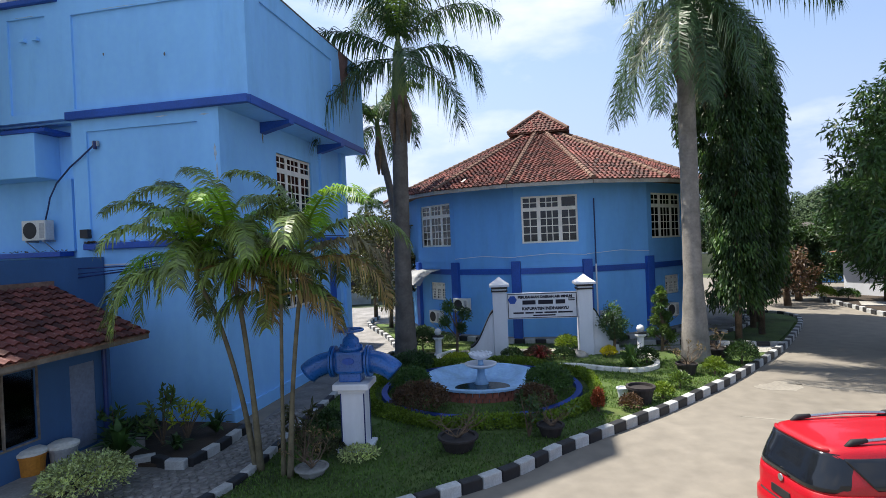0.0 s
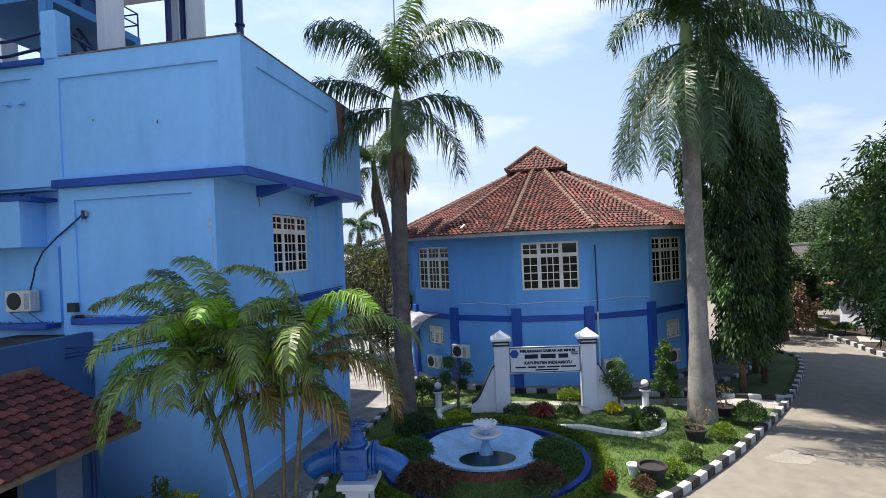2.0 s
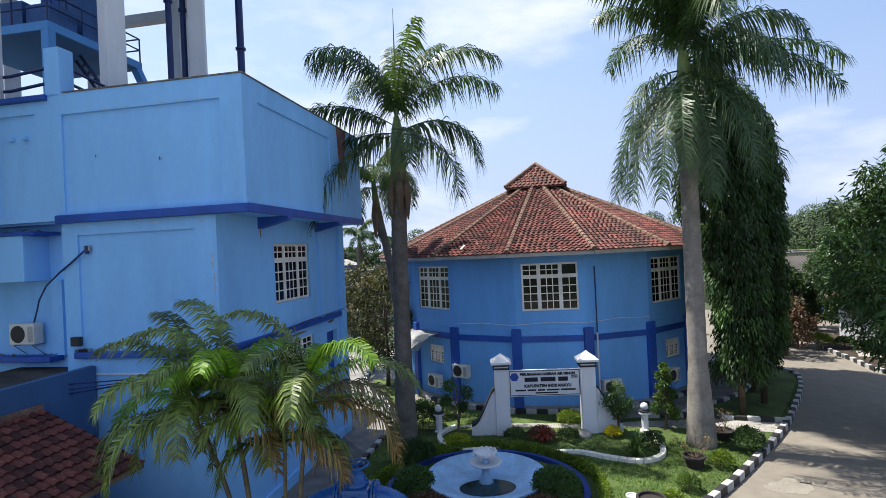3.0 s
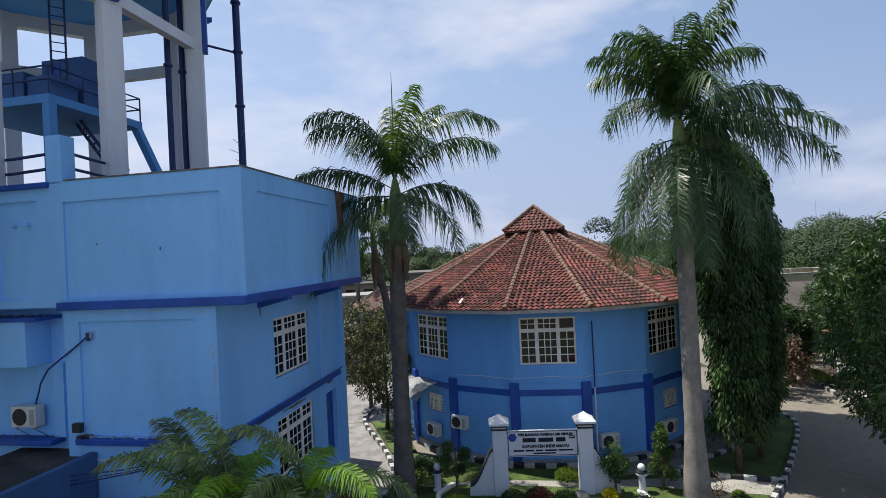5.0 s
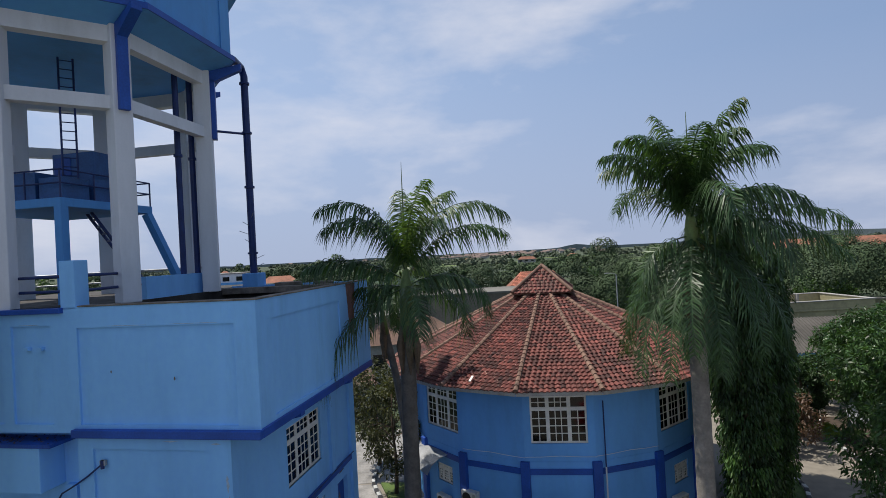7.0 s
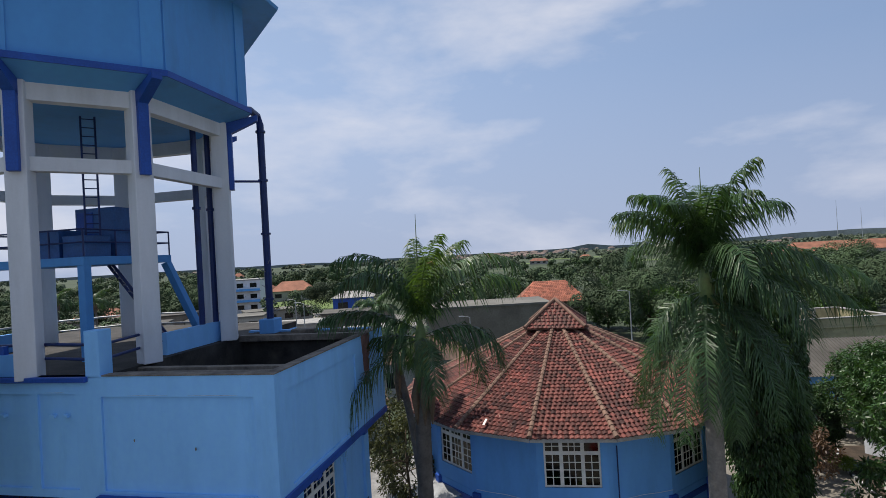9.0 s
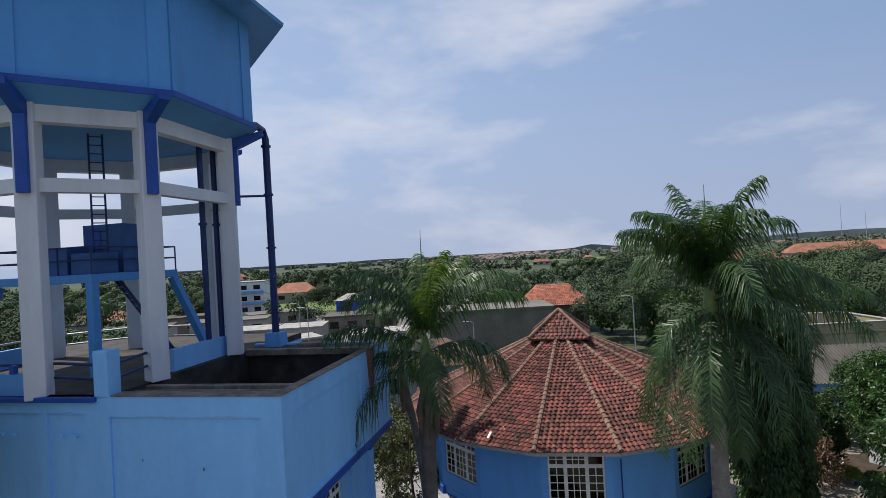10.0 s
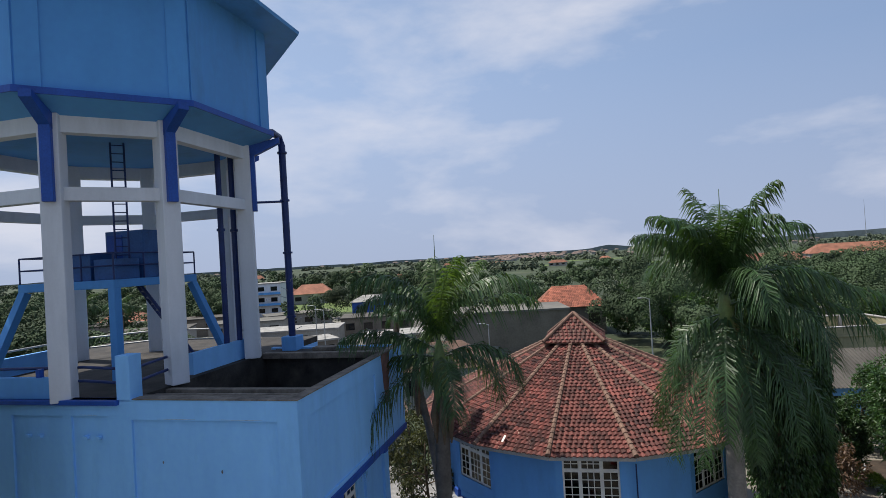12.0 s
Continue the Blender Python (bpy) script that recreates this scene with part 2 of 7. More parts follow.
BARK = material("palm_bark", (0.23, 0.212, 0.187), 0.85, dark=0.6, light=1.3, scale=1.4, fine=12, bump=0.5, stain=(0.1, 0.09, 0.08), stain_amount=0.6)
ARECA_BARK = material("ringed_olive_stem", (0.115, 0.1, 0.06), 0.75, dark=0.55, light=1.4, scale=3.0, fine=14, bump=0.3)
BEAM = material("stained_cement_beam", (0.17, 0.145, 0.12), 0.9, dark=0.5, light=1.5, scale=2.0, fine=14, bump=0.3, stain=(0.04, 0.035, 0.03), stain_amount=0.7)
BROWN_BARK = material("brown_bark", (0.12, 0.085, 0.055), 0.9, dark=0.5, light=1.5, scale=2.0, fine=16, bump=0.6)
SHAFT = material("green_crownshaft", (0.12, 0.17, 0.05), 0.6, dark=0.6, light=1.4, scale=2.0, fine=14, bump=0.2, stain=(0.16, 0.1, 0.05), stain_amount=0.6)
FROND = material("palm_leaflet", (0.039, 0.084, 0.028), 0.45, dark=0.6, light=1.5, scale=0.8, fine=6, bump=0, island=0.35, trans=0.28, spec=0.5)
FROND_LIGHT = material("young_palm_leaflet", (0.062, 0.118, 0.026), 0.45, dark=0.6, light=1.4, scale=0.8, fine=6, bump=0, island=0.3, trans=0.35, spec=0.5)
FROND_DRY = material("dry_palm_leaflet", (0.17, 0.15, 0.09), 0.75, dark=0.55, light=1.4, scale=0.8, fine=6, bump=0, island=0.35, trans=0.15)
LEAF = material("green_leaf", (0.0553, 0.115, 0.0289), 0.5, dark=0.55, light=1.5, scale=0.5, fine=5, bump=0, island=0.45, trans=0.3)
MANGO_LEAF = material("mango_leaf", (0.0382, 0.085, 0.0238), 0.4, dark=0.55, light=1.5, scale=0.5, fine=5, bump=0, island=0.5, trans=0.25)
LEAF_DARK = material("dark_green_leaf", (0.0324, 0.0684, 0.0198), 0.5, dark=0.5, light=1.6, scale=0.4, fine=5, bump=0, island=0.5, trans=0.2)
LEAF_LIME = material("lime_leaf", (0.136, 0.208, 0.024), 0.55, dark=0.6, light=1.3, scale=1, fine=8, bump=0, island=0.35, trans=0.35)
LEAF_LIGHT = material("fresh_green_leaf", (0.085, 0.145, 0.034), 0.45, dark=0.6, light=1.4, scale=1, fine=8, bump=0, island=0.4, trans=0.35)
LEAF_OLIVE = material("olive_brown_leaf", (0.0525, 0.0595, 0.0245), 0.6, dark=0.55, light=1.5, scale=1, fine=8, bump=0, island=0.5, trans=0.25)
CRIMSON_LEAF = material("crimson_leaf", (0.26, 0.045, 0.04), 0.5, dark=0.6, light=1.4, scale=1, fine=8, bump=0, island=0.4, trans=0.3)
LEAF_RED = material("red_brown_leaf", (0.085, 0.05, 0.03), 0.55, dark=0.6, light=1.5, scale=1, fine=8, bump=0, island=0.45, trans=0.25)
LEAF_BROWN = material("dry_brown_leaf", (0.16, 0.12, 0.06), 0.7, dark=0.6, light=1.5, scale=1, fine=8, bump=0, island=0.45, trans=0.25)
FLOWER = material("orange_flower", (0.3, 0.075, 0.025), 0.6, dark=0.7, light=1.2, scale=3, fine=20, bump=0, island=0.3)
YELLOW = material("yellow_leaf", (0.5, 0.45, 0.02), 0.6, dark=0.7, light=1.2, scale=3, fine=20, bump=0, island=0.3, trans=0.3)
# Far leaves greyed and lightened: distance haze put into the base colour.
HAZE_LEAF = material("haze_paled_foliage", (0.085, 0.106, 0.068), 0.9, dark=0.75, light=1.25, scale=0.006, fine=0.05, bump=0, island=0.1)
FAR_LEAF = material("distant_foliage", (0.041, 0.069, 0.027), 0.85, dark=0.55, light=1.5, scale=0.03, fine=0.12, bump=0, island=0.12)
RED_CAR = material("red_car_paint", (0.374, 0.0034, 0.0102), 0.4, dark=0.95, light=1.03, scale=0.5, fine=60, bump=0.0, coat=0.35, spec=0.4)
RUBBER = material("black_rubber", (0.015, 0.015, 0.016), 0.7, dark=0.7, light=1.3, scale=4, fine=30, bump=0.1)
CAR_GLASS = material("tinted_car_glass", (0.01, 0.012, 0.016), 0.1, dark=0.9, light=1.1, scale=1, fine=5, bump=0, spec=0.45, coat=0.1)
LAMP_CLEAR = material("clear_red_lamp_glass", (0.55, 0.4, 0.4), 0.12, dark=0.7, light=1.2, scale=4, fine=12, bump=0, spec=0.7, coat=0.6)
CHROME = material("brushed_metal", (0.5, 0.5, 0.5), 0.35, metal=1.0, dark=0.85, light=1.1, scale=5, fine=40, bump=0.05)
GALV = material("grey_sheet_metal", (0.42, 0.43, 0.44), 0.5, metal=0.4, dark=0.7, light=1.15, scale=1.2, fine=14, bump=0.1, stain=(0.2, 0.17, 0.13), stain_amount=0.5)
ASBESTOS = material("grey_corrugated_sheet", (0.084, 0.0768, 0.068), 0.85, dark=0.6, light=1.3, scale=0.35, fine=6, bump=0.2, stain=(0.08, 0.08, 0.07), stain_amount=0.6)
TERRACOTTA = material("dark_clay_pot", (0.028, 0.023, 0.022), 0.8, dark=0.6, light=1.4, scale=3, fine=20, bump=0.2)
RUST = material("rust_stain", (0.2, 0.115, 0.1), 0.9, dark=0.55, light=1.4, scale=1.5, fine=14, bump=0.4)
PLASTIC = material("off_white_plastic", (0.66, 0.65, 0.6), 0.5, dark=0.88, light=1.06, scale=2, fine=20, bump=0.05)
ORANGE_BIN = material("orange_plastic", (0.55, 0.22, 0.03), 0.5, dark=0.8, light=1.1, scale=3, fine=20, bump=0.1)
BASIN_BLUE = material("pale_blue_basin_paint", (0.3, 0.5, 0.74), 0.55, dark=0.75, light=1.15, scale=1.2, fine=12, bump=0.15, stain=(0.15, 0.2, 0.22), stain_amount=0.5)
BRICK_RED = material("red_brick_face", (0.2, 0.07, 0.05), 0.85, dark=0.6, light=1.4, scale=2, fine=14, bump=0.4, piece=0.25)
STONE = material("grey_boulder", (0.22, 0.22, 0.21), 0.9, dark=0.6, light=1.4, scale=1.5, fine=10, bump=0.6)
WATER = material("dark_still_water", (0.02, 0.03, 0.025), 0.08, dark=0.7, light=1.3, scale=1, fine=6, bump=0.05, spec=0.6)
RING_BLUE = material("dark_blue_ring_paint", (0.012, 0.045, 0.24), 0.6, dark=0.7, light=1.2, scale=1.5, fine=14, bump=0.1)
FLAKE = material("flaked_pale_paint", (0.4, 0.5, 0.62), 0.8, dark=0.6, light=1.2, scale=3, fine=14, bump=0.1)
INK = material("dark_sign_ink", (0.012, 0.012, 0.025), 0.7, dark=0.9, light=1.1, scale=3, fine=20, bump=0)
DULL_WALL = material("weathered_brown_plaster", (0.17, 0.149, 0.123), 0.9, dark=0.7, light=1.2, scale=0.3, fine=4, bump=0.1, stain=(0.1, 0.09, 0.08), stain_amount=0.6)
ARECA = material("areca_leaflet", (0.125, 0.18, 0.038), 0.42, dark=0.4, light=1.8, scale=0.8, fine=6, bump=0, island=0.5, trans=0.2, spec=0.6)
ARECA_DRY = material("dry_areca_leaflet", (0.2, 0.14, 0.045), 0.5, dark=0.5, light=1.5, scale=0.8, fine=6, bump=0, island=0.5, trans=0.2, spec=0.5)
# Brighter copy of the areca leaflet, with sunlight put into its colour.
ARECA_SUNLIT = material("sunlit_areca_leaflet", (0.17, 0.32, 0.03), 0.5, dark=0.7, light=1.3, scale=0.8, fine=6, bump=0, island=0.3, trans=0.5, spec=0.5)
# Variegated leaf, its colour raised to stand for sun on the corner bush.
VARIEGATED = material("variegated_sun_paled_leaf", (0.4, 0.46, 0.22), 0.55, dark=0.5, light=1.4, scale=3, fine=14, bump=0, island=0.6, trans=0.35)
YELLOW_GREEN = material("yellow_green_leaf", (0.32, 0.38, 0.03), 0.55, dark=0.7, light=1.2, scale=3, fine=14, bump=0, island=0.35, trans=0.35)
LOT = material("grey_packed_yard", (0.15, 0.143, 0.128), 0.95, dark=0.6, light=1.3, scale=0.08, fine=1.2, bump=0.1, stain=(0.1, 0.11, 0.07), stain_amount=0.6)
YELLOW_WALL = material("faded_yellow_wall", (0.336, 0.304, 0.176), 0.9, dark=0.7, light=1.15, scale=0.2, fine=3, bump=0.1, stain=(0.2, 0.19, 0.14), stain_amount=0.6)
FAR_WALL = material("distant_wall_plaster", (0.32, 0.308, 0.28), 0.9, dark=0.75, light=1.15, scale=0.2, fine=3, bump=0.1, stain=(0.25, 0.24, 0.2), stain_amount=0.5)
FAR_ROOF = material("distant_clay_roof", (0.25, 0.105, 0.065), 0.85, dark=0.6, light=1.3, scale=0.3, fine=3, bump=0.2, piece=0.25, stain=(0.12, 0.06, 0.04), stain_amount=0.6)
TOWN_ROOF = material("far_town_roof", (0.17, 0.125, 0.11), 0.9, dark=0.7, light=1.2, scale=0.05, fine=1, bump=0, island=0.3)
FAR_TILE = material("orange_clay_tile", (0.3, 0.1, 0.06), 0.8, dark=0.6, light=1.3, scale=0.4, fine=5, bump=0.1, island=0.35, stain=(0.14, 0.06, 0.04), stain_amount=0.6)
FIELD = material("green_field", (0.0975, 0.143, 0.0375), 0.95, dark=0.8, light=1.2, scale=0.05, fine=1.5, bump=0.1)
# Blue-grey tint is haze over the hills, put into the base colour.
HILL = material("haze_tinted_hill", (0.17, 0.2, 0.205), 0.95, dark=0.75, light=1.2, scale=0.02, fine=0.2, bump=0)
GLASS = glass_material("window_glass")


# ---- mesh helpers ----
def empty(name, m, label, category, group="", kind=""):
    ob = new(name)
    ob.matrix_basis = m
    return tagged(ob, label, category, group, kind)


def part(name, bm, mat, parent, label="", smooth=False):
    """Links a bmesh as one mesh object under a thing or a part."""
    me = bpy.data.meshes.new(name)
    bmesh.ops.recalc_face_normals(bm, faces=bm.faces)
    bm.to_mesh(me)
    bm.free()
    me.materials.append(mat)
    if smooth:
        me.shade_smooth()
    ob = new(name, me)
    ob.parent = parent
    return tagged(ob, label)


def solid(name, bm, mat, m, label, category, group="", kind="", smooth=False):
    """A thing that is one mesh."""
    ob = part(name, bm, mat, None, label, smooth)
    ob.matrix_basis = m
    return tagged(ob, label, category, group, kind)


def box(x0, x1, y0, y1, z0, z1, bm=None, bevel=0.0, m=None):
    bm = bm or bmesh.new()
    corners = [Vector((x, y, z)) for z in (z0, z1) for y in (y0, y1) for x in (x0, x1)]
    vs = [bm.verts.new(m @ c if m else c) for c in corners]
    fs = [bm.faces.new([vs[i] for i in q]) for q in ((0, 2, 3, 1), (4, 5, 7, 6), (0, 1, 5, 4), (2, 6, 7, 3), (0, 4, 6, 2), (1, 3, 7, 5))]
    if bevel:
        bmesh.ops.bevel(bm, geom=list({e for f in fs for e in f.edges}), offset=bevel, segments=2, affect="EDGES", profile=0.5)
    return bm


def prism(points, z0, z1, bm=None):
    """A plan polygon drawn up from z0 to z1."""
    bm = bm or bmesh.new()
    lo = [bm.verts.new((x, y, z0)) for x, y in points]
    hi = [bm.verts.new((x, y, z1)) for x, y in points]
    bm.faces.new(hi)
    bm.faces.new(lo[::-1])
    for i in range(len(points)):
        j = (i + 1) % len(points)
        bm.faces.new((lo[i], lo[j], hi[j], hi[i]))
    return bm


def turned(profile, sides=24, bm=None, m=None):
    """A body of revolution from (radius, height) pairs, closed at both ends."""
    bm = bm or bmesh.new()
    rings = []
    for r, z in profile:
        ring = [Vector((r * math.cos(2 * math.pi * k / sides), r * math.sin(2 * math.pi * k / sides), z)) for k in range(sides)]
        rings.append([bm.verts.new(m @ c if m else c) for c in ring])
    for a, b in zip(rings, rings[1:]):
        for k in range(sides):
            j = (k + 1) % sides
            bm.faces.new((a[k], a[j], b[j], b[k]))
    bm.faces.new(rings[0][::-1])
    bm.faces.new(rings[-1])
    return bm


def tube(points, radii, sides=10, bm=None):
    """A tapered round bar along a line of points."""
    bm = bm or bmesh.new()
    pts = [Vector(p) for p in points]
    rings, side = [], None
    for i, p in enumerate(pts):
        d = (pts[min(i + 1, len(pts) - 1)] - pts[max(i - 1, 0)]).normalized()
        if side is None:
            side = d.orthogonal().normalized()
        side = (side - d * side.dot(d)).normalized()
        up = d.cross(side)
        r = radii[i] if isinstance(radii, (list, tuple)) else radii
        rings.append([bm.verts.new(p + (side * math.cos(2 * math.pi * k / sides) + up * math.sin(2 * math.pi * k / sides)) * r) for k in range(sides)])
    for a, b in zip(rings, rings[1:]):
        for k in range(sides):
            j = (k + 1) % sides
            bm.faces.new((a[k], a[j], b[j], b[k]))
    bm.faces.new(rings[0][::-1])
    bm.faces.new(rings[-1])
    return bm


def pierced(length, z0, z1, thick, holes, bm=None, m=None):
    """A wall along x, its face at y = 0 and its back at y = thick, with rectangular holes (x0, x1, z0, z1)."""
    bm = bm or bmesh.new()
    xs = sorted({0.0, length, *[c for h in holes for c in h[:2]]})
    zs = sorted({z0, z1, *[c for h in holes for c in h[2:]]})
    cell = lambda i, k: 0 <= i < len(xs) - 1 and 0 <= k < len(zs) - 1 and not any(
        h[0] <= (xs[i] + xs[i + 1]) / 2 <= h[1] and h[2] <= (zs[k] + zs[k + 1]) / 2 <= h[3] for h in holes)
    face = lambda *c: bm.faces.new([bm.verts.new(m @ Vector(p) if m else Vector(p)) for p in c])
    for i in range(len(xs) - 1):
        for k in range(len(zs) - 1):
            if not cell(i, k):
                continue
            a, b, c, d = xs[i], xs[i + 1], zs[k], zs[k + 1]
            face((a, 0, c), (b, 0, c), (b, 0, d), (a, 0, d))
            face((a, thick, c), (a, thick, d), (b, thick, d), (b, thick, c))
            if not cell(i - 1, k):
                face((a, 0, c), (a, 0, d), (a, thick, d), (a, thick, c))
            if not cell(i + 1, k):
                face((b, 0, c), (b, thick, c), (b, thick, d), (b, 0, d))
            if not cell(i, k - 1):
                face((a, 0, c), (a, thick, c), (b, thick, c), (b, 0, c))
            if not cell(i, k + 1):
                face((a, 0, d), (b, 0, d), (b, thick, d), (a, thick, d))
    bmesh.ops.remove_doubles(bm, verts=bm.verts, dist=0.0005)
    return bm


def sheet(name, verts, faces, mat, parent=None, label="", category="", group="", kind="", m=None):
    """A mesh from computed lists."""
    me = bpy.data.meshes.new(name)
    me.from_pydata(verts, [], faces)
    me.materials.append(mat)
    ob = new(name, me)
    ob.parent = parent
    if m is not None:
        ob.matrix_basis = m
    return tagged(ob, label, category, group, kind)


def grid_window(parent, width, z0, z1, m, blank=False, pane_split=True):
    """A cream casement window in the wall's own frame: x along the wall from 0, its face at y = 0."""
    f = 0.08
    bm = bmesh.new()
    box(-0.06, width + 0.06, -0.05, 0.03, z0 - 0.06, z0, bm, m=m)
    box(-0.06, width + 0.06, -0.03, 0.03, z1, z1 + 0.06, bm, m=m)
    box(-0.06, 0, -0.03, 0.03, z0, z1, bm, m=m)
    box(width, width + 0.06, -0.03, 0.03, z0, z1, bm, m=m)
    win = part("window", bm, CREAM, parent, "cream-painted casement window with small panes")
    cols = ((0.0, 0.31, 2), (0.31, 0.69, 3), (0.69, 1.0, 2))
    rows = ((0.0, 0.72, 4), (0.72, 1.0, 2))
    for a, b, n in cols:
        for c, d, k in rows:
            x0, x1, y0, y1 = a * width, b * width, z0 + c * (z1 - z0), z0 + d * (z1 - z0)
            s = bmesh.new()
            for q in ((x0, x1, y0, y0 + f), (x0, x1, y1 - f, y1), (x0, x0 + f, y0 + f, y1 - f), (x1 - f, x1, y0 + f, y1 - f)):
                box(q[0], q[1], 0.0, 0.05, q[2], q[3], s, m=m)
            if not (blank and a > 0.6 and c > 0.5):
                for i in range(1, n):
                    x = x0 + f + (x1 - x0 - 2 * f) * i / n
                    box(x - 0.019, x + 0.019, 0.012, 0.04, y0 + f, y1 - f, s, m=m)
                for j in range(1, k):
                    y = y0 + f + (y1 - y0 - 2 * f) * j / k
                    box(x0 + f, x1 - f, 0.014, 0.038, y - 0.019, y + 0.019, s, m=m)
            part("sash", s, CREAM, win)
            p = part("pane", box(x0 + f, x1 - f, 0.024, 0.028, y0 + f, y1 - f, m=m), GLASS, win)
            p.visible_shadow = False
    return win


# ---- ground, road and lawn ----
def flat(name, points, z0, z1, mat, label, category):
    return solid(name, prism(points, z0, z1), mat, pose(0, 0, 0), label, category, kind="structure")


FRONT_KERB = [(-7.5, 6.2), (-4.2, 7.3), (-0.3, 9.5), (1.07, 10.33), (2.42, 11.5), (4.37, 12.95), (5.96, 14.15), (8.7, 16.5), (12.3, 20.1), (14.8, 23.1), (16.7, 25.6), (17.7, 27.6), (17.4, 29.1), (16.0, 29.5)]
LAWN_LEFT = [(-4.7, 8.9), (-4.1, 10.5), (-3.8, 12.9), (-3.5, 15.7), (-2.9, 19.4), (-2.1, 22.6), (-1.3, 24.3)]
gm = bmesh.new()
bmesh.ops.create_grid(gm, x_segments=4, y_segments=4, size=2500)
solid("ground", gm, GROUND, pose(0, 0, -0.12), "dry grass and earth reaching the horizon", "ground", kind="structure")
flat("road", [(-40, -30), (60, -30), (60, 30), (40, 46), (29, 50), (24, 60), (20, 60), (20, 40), (-12, 40), (-20, 70), (-26, 70), (-14, 24), (-14, 4), (-40, 4)], -0.1, 0.0, ROAD, "pale worn concrete yard and driveway", "road")
LAWN = LAWN_LEFT[::-1] + [(-7.3, 6.6), (-4.2, 7.5)] + FRONT_KERB[2:] + [(12.0, 26.0), (9.6, 24.4), (6.2, 22.9), (2.8, 23.3), (0.2, 24.8)]
flat("lawn", LAWN, -0.05, 0.1, GRASS, "mown green lawn with worn patches", "lawn")
flat("planting_bed", [(-11.5, 8.5), (-8.0, 9.0), (-6.9, 11.6), (-5.7, 11.4), (-5.35, 12.2), (-5.1, 13.9), (-5.8, 14.15), (-9.4, 14.8), (-9.9, 12.0)], -0.05, 0.09, SOIL, "dark soil bed beside the blue wall", "flower bed")
flat("side_path", [(-6.8, 6.0), (-4.7, 8.9), (-4.1, 10.5), (-3.8, 12.9), (-3.5, 15.7), (-2.9, 19.4), (-2.1, 22.6), (-2.6, 26.0), (-4.2, 31.0), (-8.5, 31.0), (-4.4, 21.9), (-5.0, 14.3), (-5.35, 12.2), (-5.7, 11.4), (-6.9, 11.6), (-8.6, 9.0)], -0.05, 0.02, PAVE, "grey stone-paved path along the building", "path")
flat("back_path", [(-2.9, 19.6), (-2.05, 22.8), (-2.6, 26.2), (-4.6, 31.0), (-6.8, 31.0), (-4.2, 22.0)], -0.04, 0.03, PAVE, "paved walk behind the corner", "path")
flat("rear_yard", [(-4.0, 31.2), (-2.0, 31.2), (-2.2, 40.5), (-12.5, 40.5), (-20.5, 70.5), (-26.5, 70.5), (-13.5, 31.2)], -0.06, 0.015, PAVE, "grey paved yard behind the office", "path")
flat("front_walk", [(-0.9, 22.0), (1.6, 22.3), (5.5, 21.6), (9.8, 21.4), (12.4, 21.7), (12.5, 20.35), (11.6, 19.6), (9.8, 20.1), (7.8, 20.9), (5.6, 21.0), (1.2, 21.9)], 0.05, 0.12, PALE_PAVE, "pale cement walk before the round building", "path")
flat("wall_walk", [(5.5, 21.8), (8.0, 22.1), (9.5, 22.2), (10.7, 23.05), (13.1, 24.5), (14.4, 26.1), (15.3, 28.3), (14.3, 28.6), (13.0, 26.9), (11.9, 25.8), (9.0, 24.0), (7.6, 23.6), (5.5, 23.4)], 0.06, 0.125, PAVE, "grey cement walk along the round wall", "path")
flat("tree_bed", [(9.7, 22.15), (11.4, 21.25), (12.6, 20.85), (14.6, 23.2), (16.5, 25.7), (17.45, 27.6), (16.4, 28.9), (14.6, 25.9), (13.25, 24.3), (11.9, 23.35), (10.8, 22.85)], 0.05, 0.15, GRASS, "shaded grassy bed under the column trees", "flower bed")
flat("island_bed", [(25.6, 37.6), (24.1, 34.8), (23.04, 32.0), (22.6, 30.0), (21.9, 27.2), (23.0, 25.6), (26.5, 25.2), (30, 28), (30, 37)], -0.05, 0.08, SOIL, "planted island in the driveway", "flower bed")
flat("kerb_ramp", [(23.3, 30.4), (25.6, 29.2), (26.6, 30.6), (24.3, 31.9)], 0.0, 0.13, PALE_PAVE, "pale cement ramp across the island", "ramp")
flat("side_bed", [(-2.5, 26.0), (-1.0, 24.6), (-2.4, 30.8), (-4.0, 31.0)], -0.04, 0.1, GRASS, "strip of sunlit grass", "lawn")

rs = random.Random(21)
for cx, cy, ln, rot, wd in ((12.2, 14.4, 5.5, -32, 0.22), (9.6, 15.6, 1.5, 20, 0.9), (10.2, 11.8, 7.0, -24, 0.12)):
    loop = []
    for k in range(22):
        a = k * 6.2832 / 22
        q = pose(cx, cy, 0, 0, 0, rot) @ Vector((math.cos(a) * ln / 2, math.sin(a) * wd / 2 * rs.uniform(0.85, 1.15) + 0.25 * math.cos(a) ** 2 * wd, 0))
        loop.append((q.x, q.y))
    flat("road_patch", loop, -0.02, 0.004, ROAD_PALE, "pale worn cement patch on the driveway", "road")


def along(points, step):
    """Evenly spaced places and headings on a polyline."""
    out, left = [], step / 2
    for a, b in zip(points, points[1:]):
        a, b = Vector(a), Vector(b)
        length = (b - a).length
        while left < length:
            p = a.lerp(b, left / length)
            out.append((p.x, p.y, math.degrees(math.atan2(b.y - a.y, b.x - a.x))))
            left += step
        left -= length
    return out


